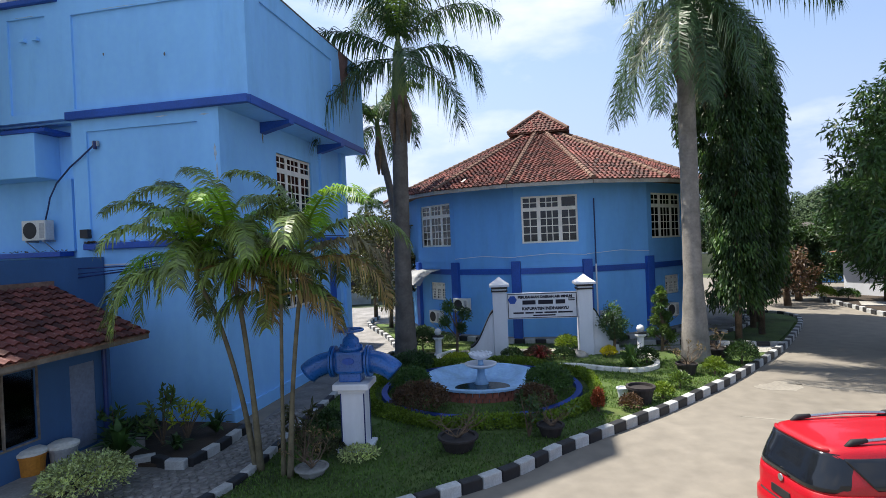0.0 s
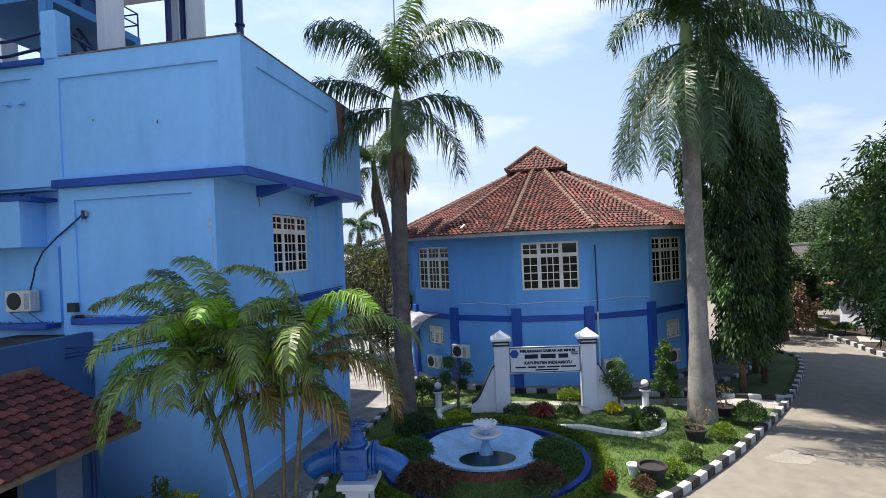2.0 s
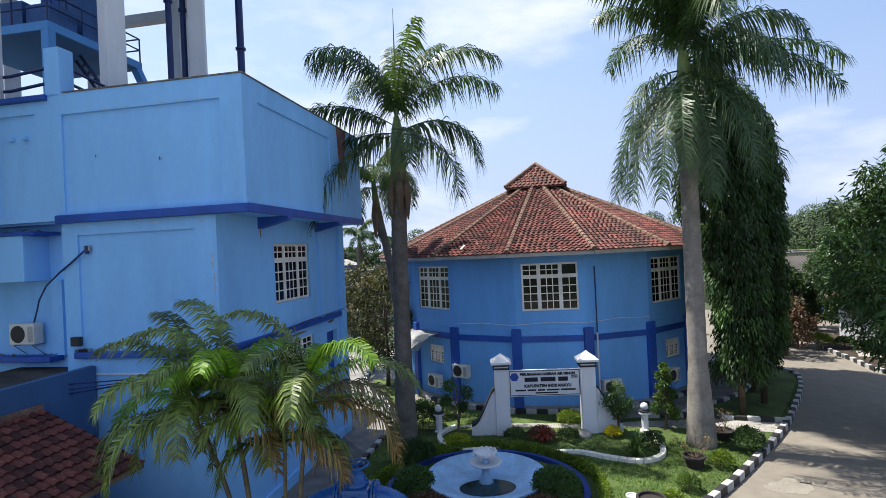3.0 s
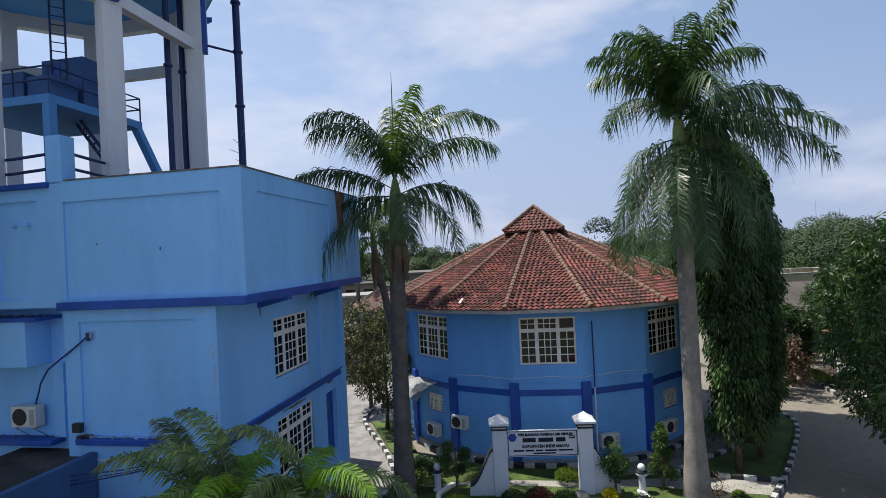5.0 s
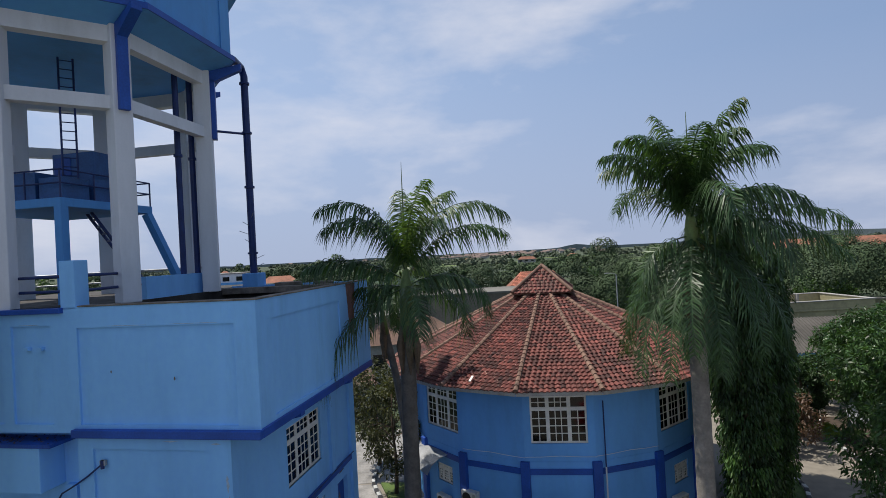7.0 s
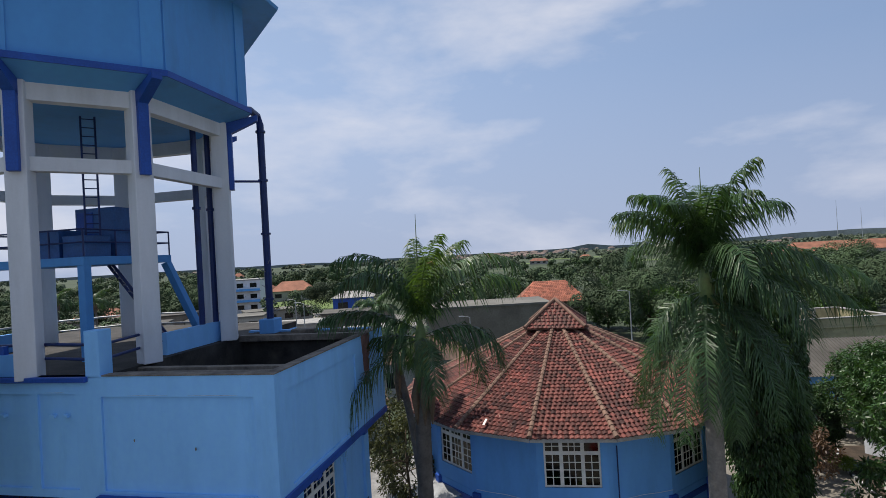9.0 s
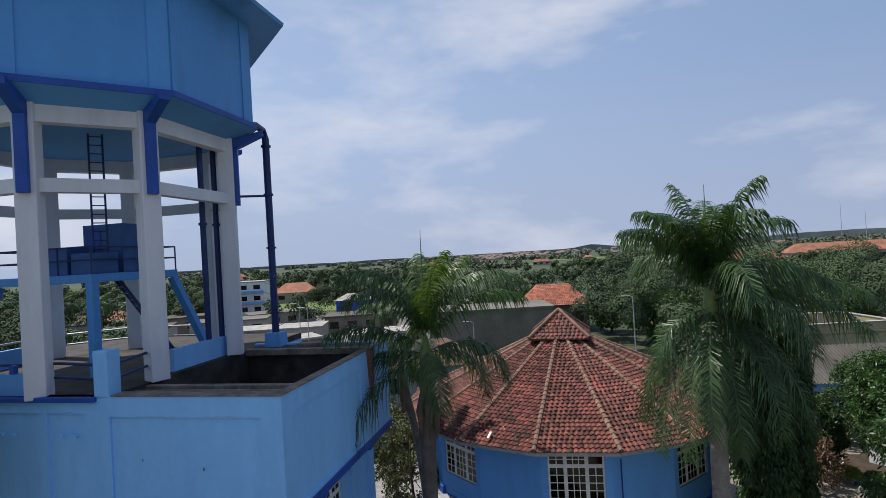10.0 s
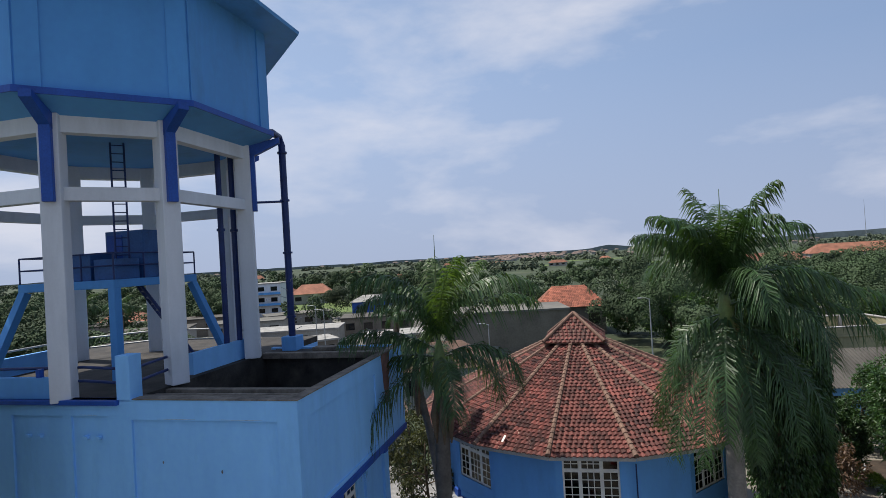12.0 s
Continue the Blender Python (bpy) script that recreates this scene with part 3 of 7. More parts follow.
def smooth_line(points, n=5):
    """A Catmull-Rom line through the points."""
    pts = [Vector(p) for p in points]
    pts = [pts[0] * 2 - pts[1]] + pts + [pts[-1] * 2 - pts[-2]]
    out = []
    for i in range(1, len(pts) - 2):
        p0, p1, p2, p3 = pts[i - 1:i + 3]
        for k in range(n):
            t = k / n
            out.append(0.5 * ((2 * p1) + (p2 - p0) * t + (2 * p0 - 5 * p1 + 4 * p2 - p3) * t * t + (3 * p1 - p0 - 3 * p2 + p3) * t ** 3))
    out.append(pts[-2])
    return out


def block_mesh(name, length, depth, height, mat):
    bm = box(-length / 2, length / 2, -depth / 2, depth / 2, -0.08, height, bevel=0.025)
    me = bpy.data.meshes.new(name)
    bmesh.ops.recalc_face_normals(bm, faces=bm.faces)
    bm.to_mesh(me)
    bm.free()
    me.materials.append(mat)
    return me


KB, KW = block_mesh("kerb_block_black", 0.435, 0.2, 0.22, BLACK), block_mesh("kerb_block_white", 0.435, 0.2, 0.22, KERB_WHITE)


def kerb(points, label, z=0.0, step=0.45):
    thing = empty("kerb", pose(0, 0, 0), label, "kerb", "painted kerbs", "structure")
    for i, (x, y, a) in enumerate(along(smooth_line(points), step)):
        ob = new("kerb_block", KB if i % 2 else KW)
        ob.parent = thing
        ob.matrix_basis = pose(x, y, z + random.uniform(-0.012, 0.012), random.uniform(-1, 1), random.uniform(-1, 1), a + random.uniform(-2, 2))
    return thing


# ---- large left building ----
LB = pose(-4.88, 14.09, 0, 0, 0, -11.5)
RIGHT = pose(-0.88, 0, 0, 0, 0, 90)
lb = empty("office_building", LB, "light blue two-storey office block with flat roof and deep blue trim", "building")
W_HOLES = [(2.97, 5.5, 5.76, 7.62), (2.97, 5.6, 2.6, 4.45), (6.75, 7.75, 1.9, 4.3)]
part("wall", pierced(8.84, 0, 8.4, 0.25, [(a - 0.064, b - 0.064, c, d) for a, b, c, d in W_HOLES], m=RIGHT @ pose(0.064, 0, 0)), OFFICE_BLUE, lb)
grid_window(lb, 2.53, 5.76, 7.62, RIGHT @ pose(2.97, 0.08, 0))
grid_window(lb, 2.63, 2.6, 4.45, RIGHT @ pose(2.97, 0.08, 0))
part("recess_panel", box(-1.1, -1.05, 6.75, 7.75, 1.9, 4.3), DEEP, lb)
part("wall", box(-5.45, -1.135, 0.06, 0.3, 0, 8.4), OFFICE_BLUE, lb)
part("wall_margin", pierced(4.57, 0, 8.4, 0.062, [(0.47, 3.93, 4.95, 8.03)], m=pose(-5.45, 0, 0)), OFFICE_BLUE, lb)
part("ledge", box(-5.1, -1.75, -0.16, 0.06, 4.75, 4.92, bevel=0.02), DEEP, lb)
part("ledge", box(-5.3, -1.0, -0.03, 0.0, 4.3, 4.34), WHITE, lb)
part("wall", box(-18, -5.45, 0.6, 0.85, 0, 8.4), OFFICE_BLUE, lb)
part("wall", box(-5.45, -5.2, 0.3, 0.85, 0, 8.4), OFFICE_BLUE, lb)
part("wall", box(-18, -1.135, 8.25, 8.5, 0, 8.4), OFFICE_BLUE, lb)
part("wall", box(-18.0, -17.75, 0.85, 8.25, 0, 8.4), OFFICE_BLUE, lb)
rl = random.Random(88)
for u0, u1, v0, v1, z0, n in ((-5.1, -4.7, -0.14, 0.05, 4.93, 130), (-4.7, -1.8, -0.14, 0.05, 4.925, 190), (-2.7, -1.8, -0.14, 0.05, 4.93, 120), (-10.1, -6.2, 0.2, 0.55, 4.755, 60), (-9.9, -6.2, -0.2, 0.5, 8.205, 160)):
    vs, fs = [], []
    for _ in range(n):
        c = Vector((rl.uniform(u0, u1), rl.uniform(v0, v1), z0 + rl.uniform(0, 0.05)))
        q = pose(c.x, c.y, c.z, rl.uniform(-35, 35), rl.uniform(-35, 35), rl.uniform(0, 360))
        b = len(vs)
        vs += [tuple(q @ Vector(p)) for p in ((-0.05, 0, 0), (0, 0.022, 0.008), (0.05, 0, 0), (0, -0.022, 0.008))]
        fs.append((b, b + 1, b + 2, b + 3))
    sheet("leaf_litter", vs, fs, BROWN_BARK if n != 190 else FLAKE, lb, "dead leaves and flaking paint on the ledge", kind="stuff")
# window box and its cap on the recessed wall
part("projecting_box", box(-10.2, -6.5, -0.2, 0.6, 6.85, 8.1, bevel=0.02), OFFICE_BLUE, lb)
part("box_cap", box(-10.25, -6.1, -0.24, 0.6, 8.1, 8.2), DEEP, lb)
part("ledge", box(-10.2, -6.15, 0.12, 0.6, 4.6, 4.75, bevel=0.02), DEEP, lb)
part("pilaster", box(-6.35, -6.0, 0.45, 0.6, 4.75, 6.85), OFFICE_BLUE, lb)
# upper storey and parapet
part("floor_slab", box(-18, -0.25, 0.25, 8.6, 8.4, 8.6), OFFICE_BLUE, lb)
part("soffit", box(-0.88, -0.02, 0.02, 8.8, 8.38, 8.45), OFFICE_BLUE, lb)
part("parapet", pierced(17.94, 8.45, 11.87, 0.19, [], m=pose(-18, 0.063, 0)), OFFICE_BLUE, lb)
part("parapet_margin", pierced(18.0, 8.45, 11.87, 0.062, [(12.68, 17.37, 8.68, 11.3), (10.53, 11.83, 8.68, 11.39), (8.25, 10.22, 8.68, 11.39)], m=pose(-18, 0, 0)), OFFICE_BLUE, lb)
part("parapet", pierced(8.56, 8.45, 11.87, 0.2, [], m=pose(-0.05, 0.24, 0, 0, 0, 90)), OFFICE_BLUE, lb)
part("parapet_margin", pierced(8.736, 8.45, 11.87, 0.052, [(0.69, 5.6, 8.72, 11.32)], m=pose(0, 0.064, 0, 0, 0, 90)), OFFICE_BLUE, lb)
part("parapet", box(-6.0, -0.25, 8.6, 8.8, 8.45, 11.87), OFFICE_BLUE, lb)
part("coping", box(-5.25, 0.03, -0.03, 0.3, 11.87, 11.91, bevel=0.012), BEAM, lb, "stained cement coping")
part("coping", box(-0.3, 0.03, 0.3, 8.83, 11.87, 11.91, bevel=0.012), BEAM, lb, "stained cement coping")
part("fascia", box(-5.5, 0.06, -0.17, 0.0, 8.36, 8.58, bevel=0.02), DEEP, lb)
part("fascia", box(0.0, 0.07, 0.0, 8.78, 8.36, 8.6, bevel=0.02), DEEP, lb)
for v in (2.2, 6.2):
    bm = bmesh.new()
    for y0, y1 in ((v - 0.14, v + 0.14),):
        pts = [(-0.88, 8.05), (0.08, 8.28), (0.08, 8.4), (-0.88, 8.4)]
        a = [bm.verts.new((x, y0, z)) for x, z in pts]
        b = [bm.verts.new((x, y1, z)) for x, z in pts]
        bm.faces.new(a), bm.faces.new(b[::-1])
        for i in range(4):
            bm.faces.new((a[i], b[i], b[(i + 1) % 4], a[(i + 1) % 4]))
    part("soffit_bracket", bm, DEEP, lb)
part("wall_band", box(-0.9, -0.78, -0.02, 8.52, 4.75, 4.95, bevel=0.02), DEEP, lb)
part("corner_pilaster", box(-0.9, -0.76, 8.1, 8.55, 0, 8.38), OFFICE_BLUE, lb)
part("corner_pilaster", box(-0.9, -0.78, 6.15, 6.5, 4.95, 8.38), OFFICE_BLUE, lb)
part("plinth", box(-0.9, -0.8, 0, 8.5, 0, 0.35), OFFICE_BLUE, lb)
bm = bmesh.new()
edge_l = [(6.35 + 0.2 * noise.noise(Vector((0, 0, i * 0.5))) + 0.018 * i, 11.86 - 0.155 * i) for i in range(13)]
edge_r = [(7.3 + 0.22 * noise.noise(Vector((5, 0, i * 0.6))) - 0.028 * i, 11.86 - 0.155 * i) for i in range(13)]
ring_f = [bm.verts.new((0.006, y, z)) for y, z in edge_l + edge_r[::-1]]
ring_b = [bm.verts.new((-0.02, y, z)) for y, z in edge_l + edge_r[::-1]]
bm.faces.new(ring_f), bm.faces.new(ring_b[::-1])
for i in range(len(ring_f)):
    bm.faces.new((ring_f[i], ring_f[(i + 1) % len(ring_f)], ring_b[(i + 1) % len(ring_f)], ring_b[i]))
part("rust_patch", bm, RUST, lb, "rusty brown run-off stain on the parapet")


def flake(u, z, w, h, seed, mat, face):
    """A ragged patch of bare or stained paint, 4 mm proud. face puts (along, up) on the wall."""
    r = random.Random(seed)
    n = 18
    pts = [(u + w / 2 * math.cos(k * 6.2832 / n) * r.uniform(0.35, 1.1), z + h / 2 * math.sin(k * 6.2832 / n) * r.uniform(0.5, 1.1)) for k in range(n)]
    bm = bmesh.new()
    a, b = [bm.verts.new(face(p, q, 0.004)) for p, q in pts], [bm.verts.new(face(p, q, -0.01)) for p, q in pts]
    bm.faces.new(a), bm.faces.new(b[::-1])
    for k in range(n):
        bm.faces.new((a[k], b[k], b[(k + 1) % n], a[(k + 1) % n]))
    return part("paint_flake", bm, mat, lb, "flaked paint on the wall")


on_front = lambda p, q, o: (p, -o, q)
on_right = lambda p, q, o: (-0.88 + o, p, q)
for i, (u, z, w, h) in enumerate(((-1.02, 7.2, 0.1, 0.5), (-0.98, 6.55, 0.07, 0.7), (-1.04, 6.1, 0.06, 0.3), (-1.3, 8.2, 0.3, 0.05), (-2.6, 8.25, 0.5, 0.04), (-1.0, 5.5, 0.05, 0.5), (-1.7, 11.335, 1.7, 0.022), (-3.8, 11.332, 1.5, 0.02), (-6.8, 11.42, 0.9, 0.02))):
    flake(u, z, w, h, 300 + i, FLAKE, on_front)
for i, (u, z, w, h) in enumerate(((-2.4, 9.9, 0.05, 0.12), (-4.3, 10.1, 0.04, 0.08))):
    flake(u, z, w, h, 320 + i, BEAM, on_front)
for i, (u, z, w, h) in enumerate(((1.1, 4.65, 1.5, 0.1), (4.2, 4.62, 2.2, 0.1), (7.2, 4.66, 0.9, 0.12), (2.2, 7.95, 0.1, 0.35), (6.9, 3.6, 0.12, 0.8))):
    flake(u, z, w, h, 340 + i, BEAM, on_right)
part("deck_cap", box(-18, -5.72, -0.12, 0.28, 11.72, 11.87, bevel=0.02), DEEP, lb)
part("roof_deck", box(-18, -5.75, 0.25, 12.5, 11.5, 11.78), DARK_CONCRETE, lb)
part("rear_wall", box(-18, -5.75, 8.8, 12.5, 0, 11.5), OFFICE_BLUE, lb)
part("rear_deck", box(-5.75, -0.25, 7.7, 8.6, 11.4, 11.8), DARK_CONCRETE, lb)
part("basin_floor", box(-5.75, -0.25, 0.25, 7.7, 8.9, 9.1), DARK_CONCRETE, lb, "dark concrete roof basin")
part("basin_lining", box(-5.75, -5.65, 0.25, 7.7, 9.1, 11.8), DARK_CONCRETE, lb)
part("basin_lining", box(-5.65, -0.26, 7.6, 7.7, 9.1, 11.79), DARK_CONCRETE, lb)
part("basin_lining", box(-0.28, -0.252, 0.26, 7.6, 9.1, 11.86), DARK_CONCRETE, lb)
part("basin_beam", box(-5.65, -0.28, 0.55, 0.9, 11.45, 11.8, bevel=0.02), BEAM, lb)
part("basin_beam", box(-5.65, -0.28, 1.25, 1.38, 11.5, 11.72, bevel=0.02), BEAM, lb)
part("basin_beam", box(-5.65, -0.28, 1.75, 2.0, 11.4, 11.74, bevel=0.02), BEAM, lb)
part("basin_beam", box(-5.65, -0.28, 7.3, 7.6, 11.6, 11.85, bevel=0.02), BEAM, lb)
part("roof_litter", box(-3.6, -2.6, 7.8, 8.3, 11.8, 11.98, bevel=0.04), BEAM, lb)
part("roof_litter", box(-1.9, -1.2, 7.85, 8.2, 11.8, 11.95, bevel=0.04), BEAM, lb)
part("deck_post", box(-5.8, -5.32, 0.0, 0.48, 11.8, 13.15, bevel=0.02), OFFICE_BLUE, lb)
part("deck_post", box(-8.85, -8.7, 0.1, 0.25, 11.8, 12.75), DEEP, lb)
for z in (12.3, 12.72):
    part("rail", tube([(-5.5, 0.2, z), (-7.5, 0.55, z)], 0.045), NAVY, lb)
    part("rail", tube([(-7.5, 0.55, z), (-12, 0.3, z)], 0.045), NAVY, lb)
    part("rail", tube([(-5.45, 0.3, z), (-6.1, 3.4, z)], 0.045), NAVY, lb)
for k in (-7.02, -6.58, -9.2, -8.75):
    part("hook", box(k, k + 0.16, -0.06, 0.05, 10.72, 10.8), OFFICE_BLUE, lb)
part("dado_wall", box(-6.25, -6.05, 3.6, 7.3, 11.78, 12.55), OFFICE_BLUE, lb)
part("cable", tube([(-4.67, -0.06, 7.64), (-5.14, -0.07, 7.3), (-5.5, -0.05, 7.08), (-6.24, 0.2, 6.7), (-6.6, 0.3, 6.3), (-6.73, 0.35, 6.03), (-6.97, 0.45, 5.65)], 0.024, 6), NAVY, lb)
part("cable", tube([(-4.66, -0.05, 7.74), (-4.66, -0.05, 7.52)], 0.05, 8), NAVY, lb)
part("junction_box", box(-4.74, -4.58, -0.06, 0.02, 7.6, 7.74), GALV, lb)
for k, dz in enumerate((0.0, 0.07, -0.05)):
    part("cable", tube([(-4.6, -0.9, 4.12 + dz * 2), (-3.4, -0.5, 4.2 + dz), (-2.0, -0.25, 4.42 + dz), (-0.74, -0.1, 4.72 + dz * 0.5), (-0.7, 1.2, 4.86 + dz * 0.3), (-0.72, 4.5, 5.0), (-0.74, 8.2, 5.02)], 0.014 + 0.004 * k, 6), NAVY, lb)
part("meter_box", box(-5.2, -4.95, -0.14, 0.0, 5.08, 5.32), BLACK, lb)


def air_conditioner(m, label, width=0.82):
    ob = empty("air_conditioner", m, label, "air conditioner", "outdoor cooling units")
    part("casing", box(-width / 2, width / 2, 0.0, 0.3, 0, 0.58, bevel=0.02), PLASTIC, ob)
    part("fan_grille", turned([(0.235, -0.006), (0.24, 0.0), (0.2, 0.004)], 24, m=pose(-0.12, -0.004, 0.29, 90, 0, 0)), BLACK, ob, "round dark fan grille")
    part("side_panel", box(width / 2 - 0.2, width / 2 - 0.04, -0.006, 0.0, 0.06, 0.5), GALV, ob)
    for x in (-0.3, 0.3):
        part("bracket", box(x - 0.02, x + 0.02, 0.02, 0.42, -0.05, 0.0), GALV, ob)
        part("strut", tube([(x, 0.05, -0.04), (x, 0.42, -0.34)], 0.014, 6), GALV, ob)
    return ob


air_conditioner(LB @ pose(-7.1, 0.18, 5.1), "white outdoor cooling unit on brackets above a blue ledge")

# ---- tiled annex in front of the office ----
annex = empty("annex", LB, "low dark blue annex with a red clay tile roof", "outbuilding")
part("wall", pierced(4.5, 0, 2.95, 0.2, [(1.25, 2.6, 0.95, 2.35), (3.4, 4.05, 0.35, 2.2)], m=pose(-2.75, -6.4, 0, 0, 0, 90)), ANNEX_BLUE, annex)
part("door", box(-2.8, -2.76, -3.0, -2.35, 0.35, 2.2, bevel=0.01), DOOR_GREY, annex, "closed grey-blue flush door")
part("window_frame", pierced(1.45, 0.9, 2.4, 0.06, [(0.035, 0.71, 0.935, 2.365), (0.74, 1.415, 0.935, 2.365)], m=pose(-2.72, -5.2, 0, 0, 0, 90)), BEAM, annex)
part("pane", box(-2.79, -2.78, -5.15, -3.8, 0.96, 2.34), GLASS, annex).visible_shadow = False
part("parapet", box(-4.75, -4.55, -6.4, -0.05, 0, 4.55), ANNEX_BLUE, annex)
part("flat_roof", box(-7.6, -4.75, -6.4, 0.55, 4.2, 4.4), DARK_CONCRETE, annex)
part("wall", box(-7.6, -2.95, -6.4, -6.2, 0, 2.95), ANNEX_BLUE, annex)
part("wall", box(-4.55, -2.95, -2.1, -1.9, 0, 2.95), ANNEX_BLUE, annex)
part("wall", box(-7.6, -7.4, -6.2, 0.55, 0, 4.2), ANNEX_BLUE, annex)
part("downpipe", tube([(-2.62, -2.2, 2.7), (-2.62, -2.2, 0.1)], 0.055), NAVY, annex)
part("fascia", box(-1.9, -1.84, -6.4, -1.7, 2.58, 2.7), BEAM, annex)
part("soffit_board", box(-2.75, -1.9, -6.4, -1.75, 2.6, 2.66), BEAM, annex)
part("floor_step", box(-2.75, -1.9, -6.4, -1.9, 0, 0.3), CONCRETE, annex)


def tile_geometry(width, length, across=6):
    """One curved clay tile: x across, y up the slope, z off the roof, with a thick front lip and a deep channel."""
    verts, faces = [], []
    for i in range(across + 1):
        u = i / across
        z = 0.052 * max(0.0, math.sin((u * 1.25 - 0.12) * math.pi)) + 0.004
        x = (u - 0.5) * width * 1.02
        verts += [(x, 0, z - 0.03), (x, -0.004, z + 0.014), (x, length * 1.1, z - 0.03)]
    for i in range(across):
        a, b = 3 * i, 3 * i + 3
        faces += [(a, b, b + 1, a + 1), (a + 1, b + 1, b + 2, a + 2)]
    return verts, faces


def tile_slope(parent, m, top, bottom, width_at, tw, tl, singles=None, single_parent=None, mat=TILE, label="weathered red clay tiles"):
    """Lays tiles on a slope. m: x along the eave, y up the slope, z off it; width_at(y) gives the half-width left and right."""
    tv, tf = tile_geometry(tw, tl)
    verts, faces, pieces = [], [], []
    rows = int((top - bottom) / tl)
    for r in range(rows):
        y = bottom + r * tl
        lo, hi = width_at(y + tl * 0.5)
        n = int((hi - lo) / tw)
        if n < 1:
            continue
        for c in range(n):
            x = (lo + hi) / 2 + (c - (n - 1) / 2) * (hi - lo) / n
            pm = m @ pose(x, y + random.uniform(-0.015, 0.015), random.uniform(0, 0.008), random.uniform(-1.2, 1.2), random.uniform(-1.5, 1.5), random.uniform(-1.5, 1.5))
            if singles and singles(r, c, rows, n):
                pieces.append(pm)
                continue
            base = len(verts)
            verts += [tuple(pm @ Vector(v)) for v in tv]
            faces += [tuple(i + base for i in f) for f in tf]
    ob = sheet("roof_tiles", verts, faces, mat, parent, label, kind="stuff")
    if pieces:
        me = bpy.data.meshes.new("tile")
        me.from_pydata(tv, [], tf)
        me.materials.append(TILE_PIECE)
        for pm in pieces:
            o = new("tile", me)
            o.parent = single_parent or parent
            o.matrix_basis = pm
    return ob


# annex roof: eave along the wall, rising to the parapet
A_RISE = math.atan2(1.2, 2.75)
A_LEN = math.hypot(1.2, 2.75)
a_roof = pose(-1.82, -6.4, 2.72, 0, 0, 90) @ pose(0, 0, 0, math.degrees(A_RISE), 0, 0)
part("roof_board", box(0, 4.7, 0, A_LEN, -0.06, -0.01, m=a_roof), RIDGE, annex)
tile_slope(annex, a_roof, A_LEN - 0.02, 0.0, lambda y: (0.0, 4.7), 0.2, 0.27, lambda *k: True)
part("ridge_flashing", box(-4.55, -4.43, -6.4, -1.7, 3.84, 4.0), RIDGE, annex)

# ---- water tower on the office roof ----
TOWER = pose(-13.85, 20.55, 0, 0, 0, -11.3)
tw = empty("water_tower", TOWER, "octagonal blue water tank on white columns above the office roof", "water tower")


def octagon(a, h):
    """A square with cut corners: a to its flat sides, h half the length of those sides."""
    return [(a, h), (h, a), (-h, a), (-a, h), (-a, -h), (-h, -a), (h, -a), (a, -h)]


def ring(outer, inner, z0, z1, bm=None):
    bm = bm or bmesh.new()
    loops = [[bm.verts.new((x, y, z)) for x, y in octagon(*r)] for r, z in ((outer, z0), (outer, z1), (inner, z1), (inner, z0))]
    for a, b in zip(loops, loops[1:] + loops[:1]):
        for k in range(8):
            j = (k + 1) % 8
            bm.faces.new((a[k], a[j], b[j], b[k]))
    return bm


def edge_frame(points, k):
    """The frame of one side: x along it, y inwards, and its length."""
    p, q = Vector((*points[k], 0)), Vector((*points[(k + 1) % 8], 0))
    d = q - p
    return pose(p.x, p.y, 0, 0, 0, math.degrees(math.atan2(d.y, d.x))), d.length


COLS = octagon(4.38, 2.2)
WALLS = octagon(5.56, 2.34)
for k in range(8):
    x, y = COLS[k]
    cm = pose(x, y, 0, 0, 0, math.degrees(math.atan2(y, x)))
    part("column", box(-0.3, 0.3, -0.29, 0.29, 11.78, 20.5, bevel=0.03, m=cm), WHITE, tw)
    part("bracket", box(0.3, 0.48, -0.16, 0.16, 17.8, 20.2, bevel=0.02, m=cm), DEEP, tw)
    bm = bmesh.new()
    pts = [(0.3, 20.0), (1.5, 20.62), (1.5, 20.84), (0.3, 20.5)]
    for s in (-0.16, 0.16):
        vs = [bm.verts.new(cm @ Vector((x, s, z))) for x, z in pts]
        bm.faces.new(vs)
    bm.verts.ensure_lookup_table()
    for i in range(4):
        j = (i + 1) % 4
        bm.faces.new((bm.verts[i], bm.verts[j], bm.verts[4 + j], bm.verts[4 + i]))
    part("corbel", bm, DEEP, tw)
    em, length = edge_frame(WALLS, k)
    part("tank_corner_strip", box(0.02, 0.62, -0.05, 0.1, 21.0, 25.2, m=em), TANK_BLUE, tw)
    part("tank_corner_strip", box(length - 0.62, length - 0.02, -0.05, 0.1, 21.0, 25.2, m=em), TANK_BLUE, tw)
part("ring_beam", ring((4.55, 2.29), (4.2, 2.12), 17.86, 18.28), WHITE, tw)
part("ring_beam", ring((4.58, 2.3), (4.2, 2.12), 19.95, 20.5), WHITE, tw)
bm = bmesh.new()
loops = [[bm.verts.new((x, y, z)) for x, y in octagon(*r)] for r, z in (((4.55, 2.29), 20.45), ((5.7, 2.4), 20.82), ((5.7, 2.4), 20.9), ((4.55, 2.29), 20.9))]
for p, q in zip(loops, loops[1:] + loops[:1]):
    for k in range(8):
        bm.faces.new((p[k], p[(k + 1) % 8], q[(k + 1) % 8], q[k]))
part("tank_haunch", bm, TANK_BLUE, tw)
part("tank_floor", prism(octagon(4.55, 2.29), 20.5, 20.88), TANK_BLUE, tw)
part("tank_rim", ring((5.75, 2.42), (5.4, 2.3), 20.82, 21.02), DEEP, tw)
part("tank_wall", ring((5.56, 2.34), (5.36, 2.26), 21.0, 25.3), TANK_BLUE, tw)
bm = bmesh.new()
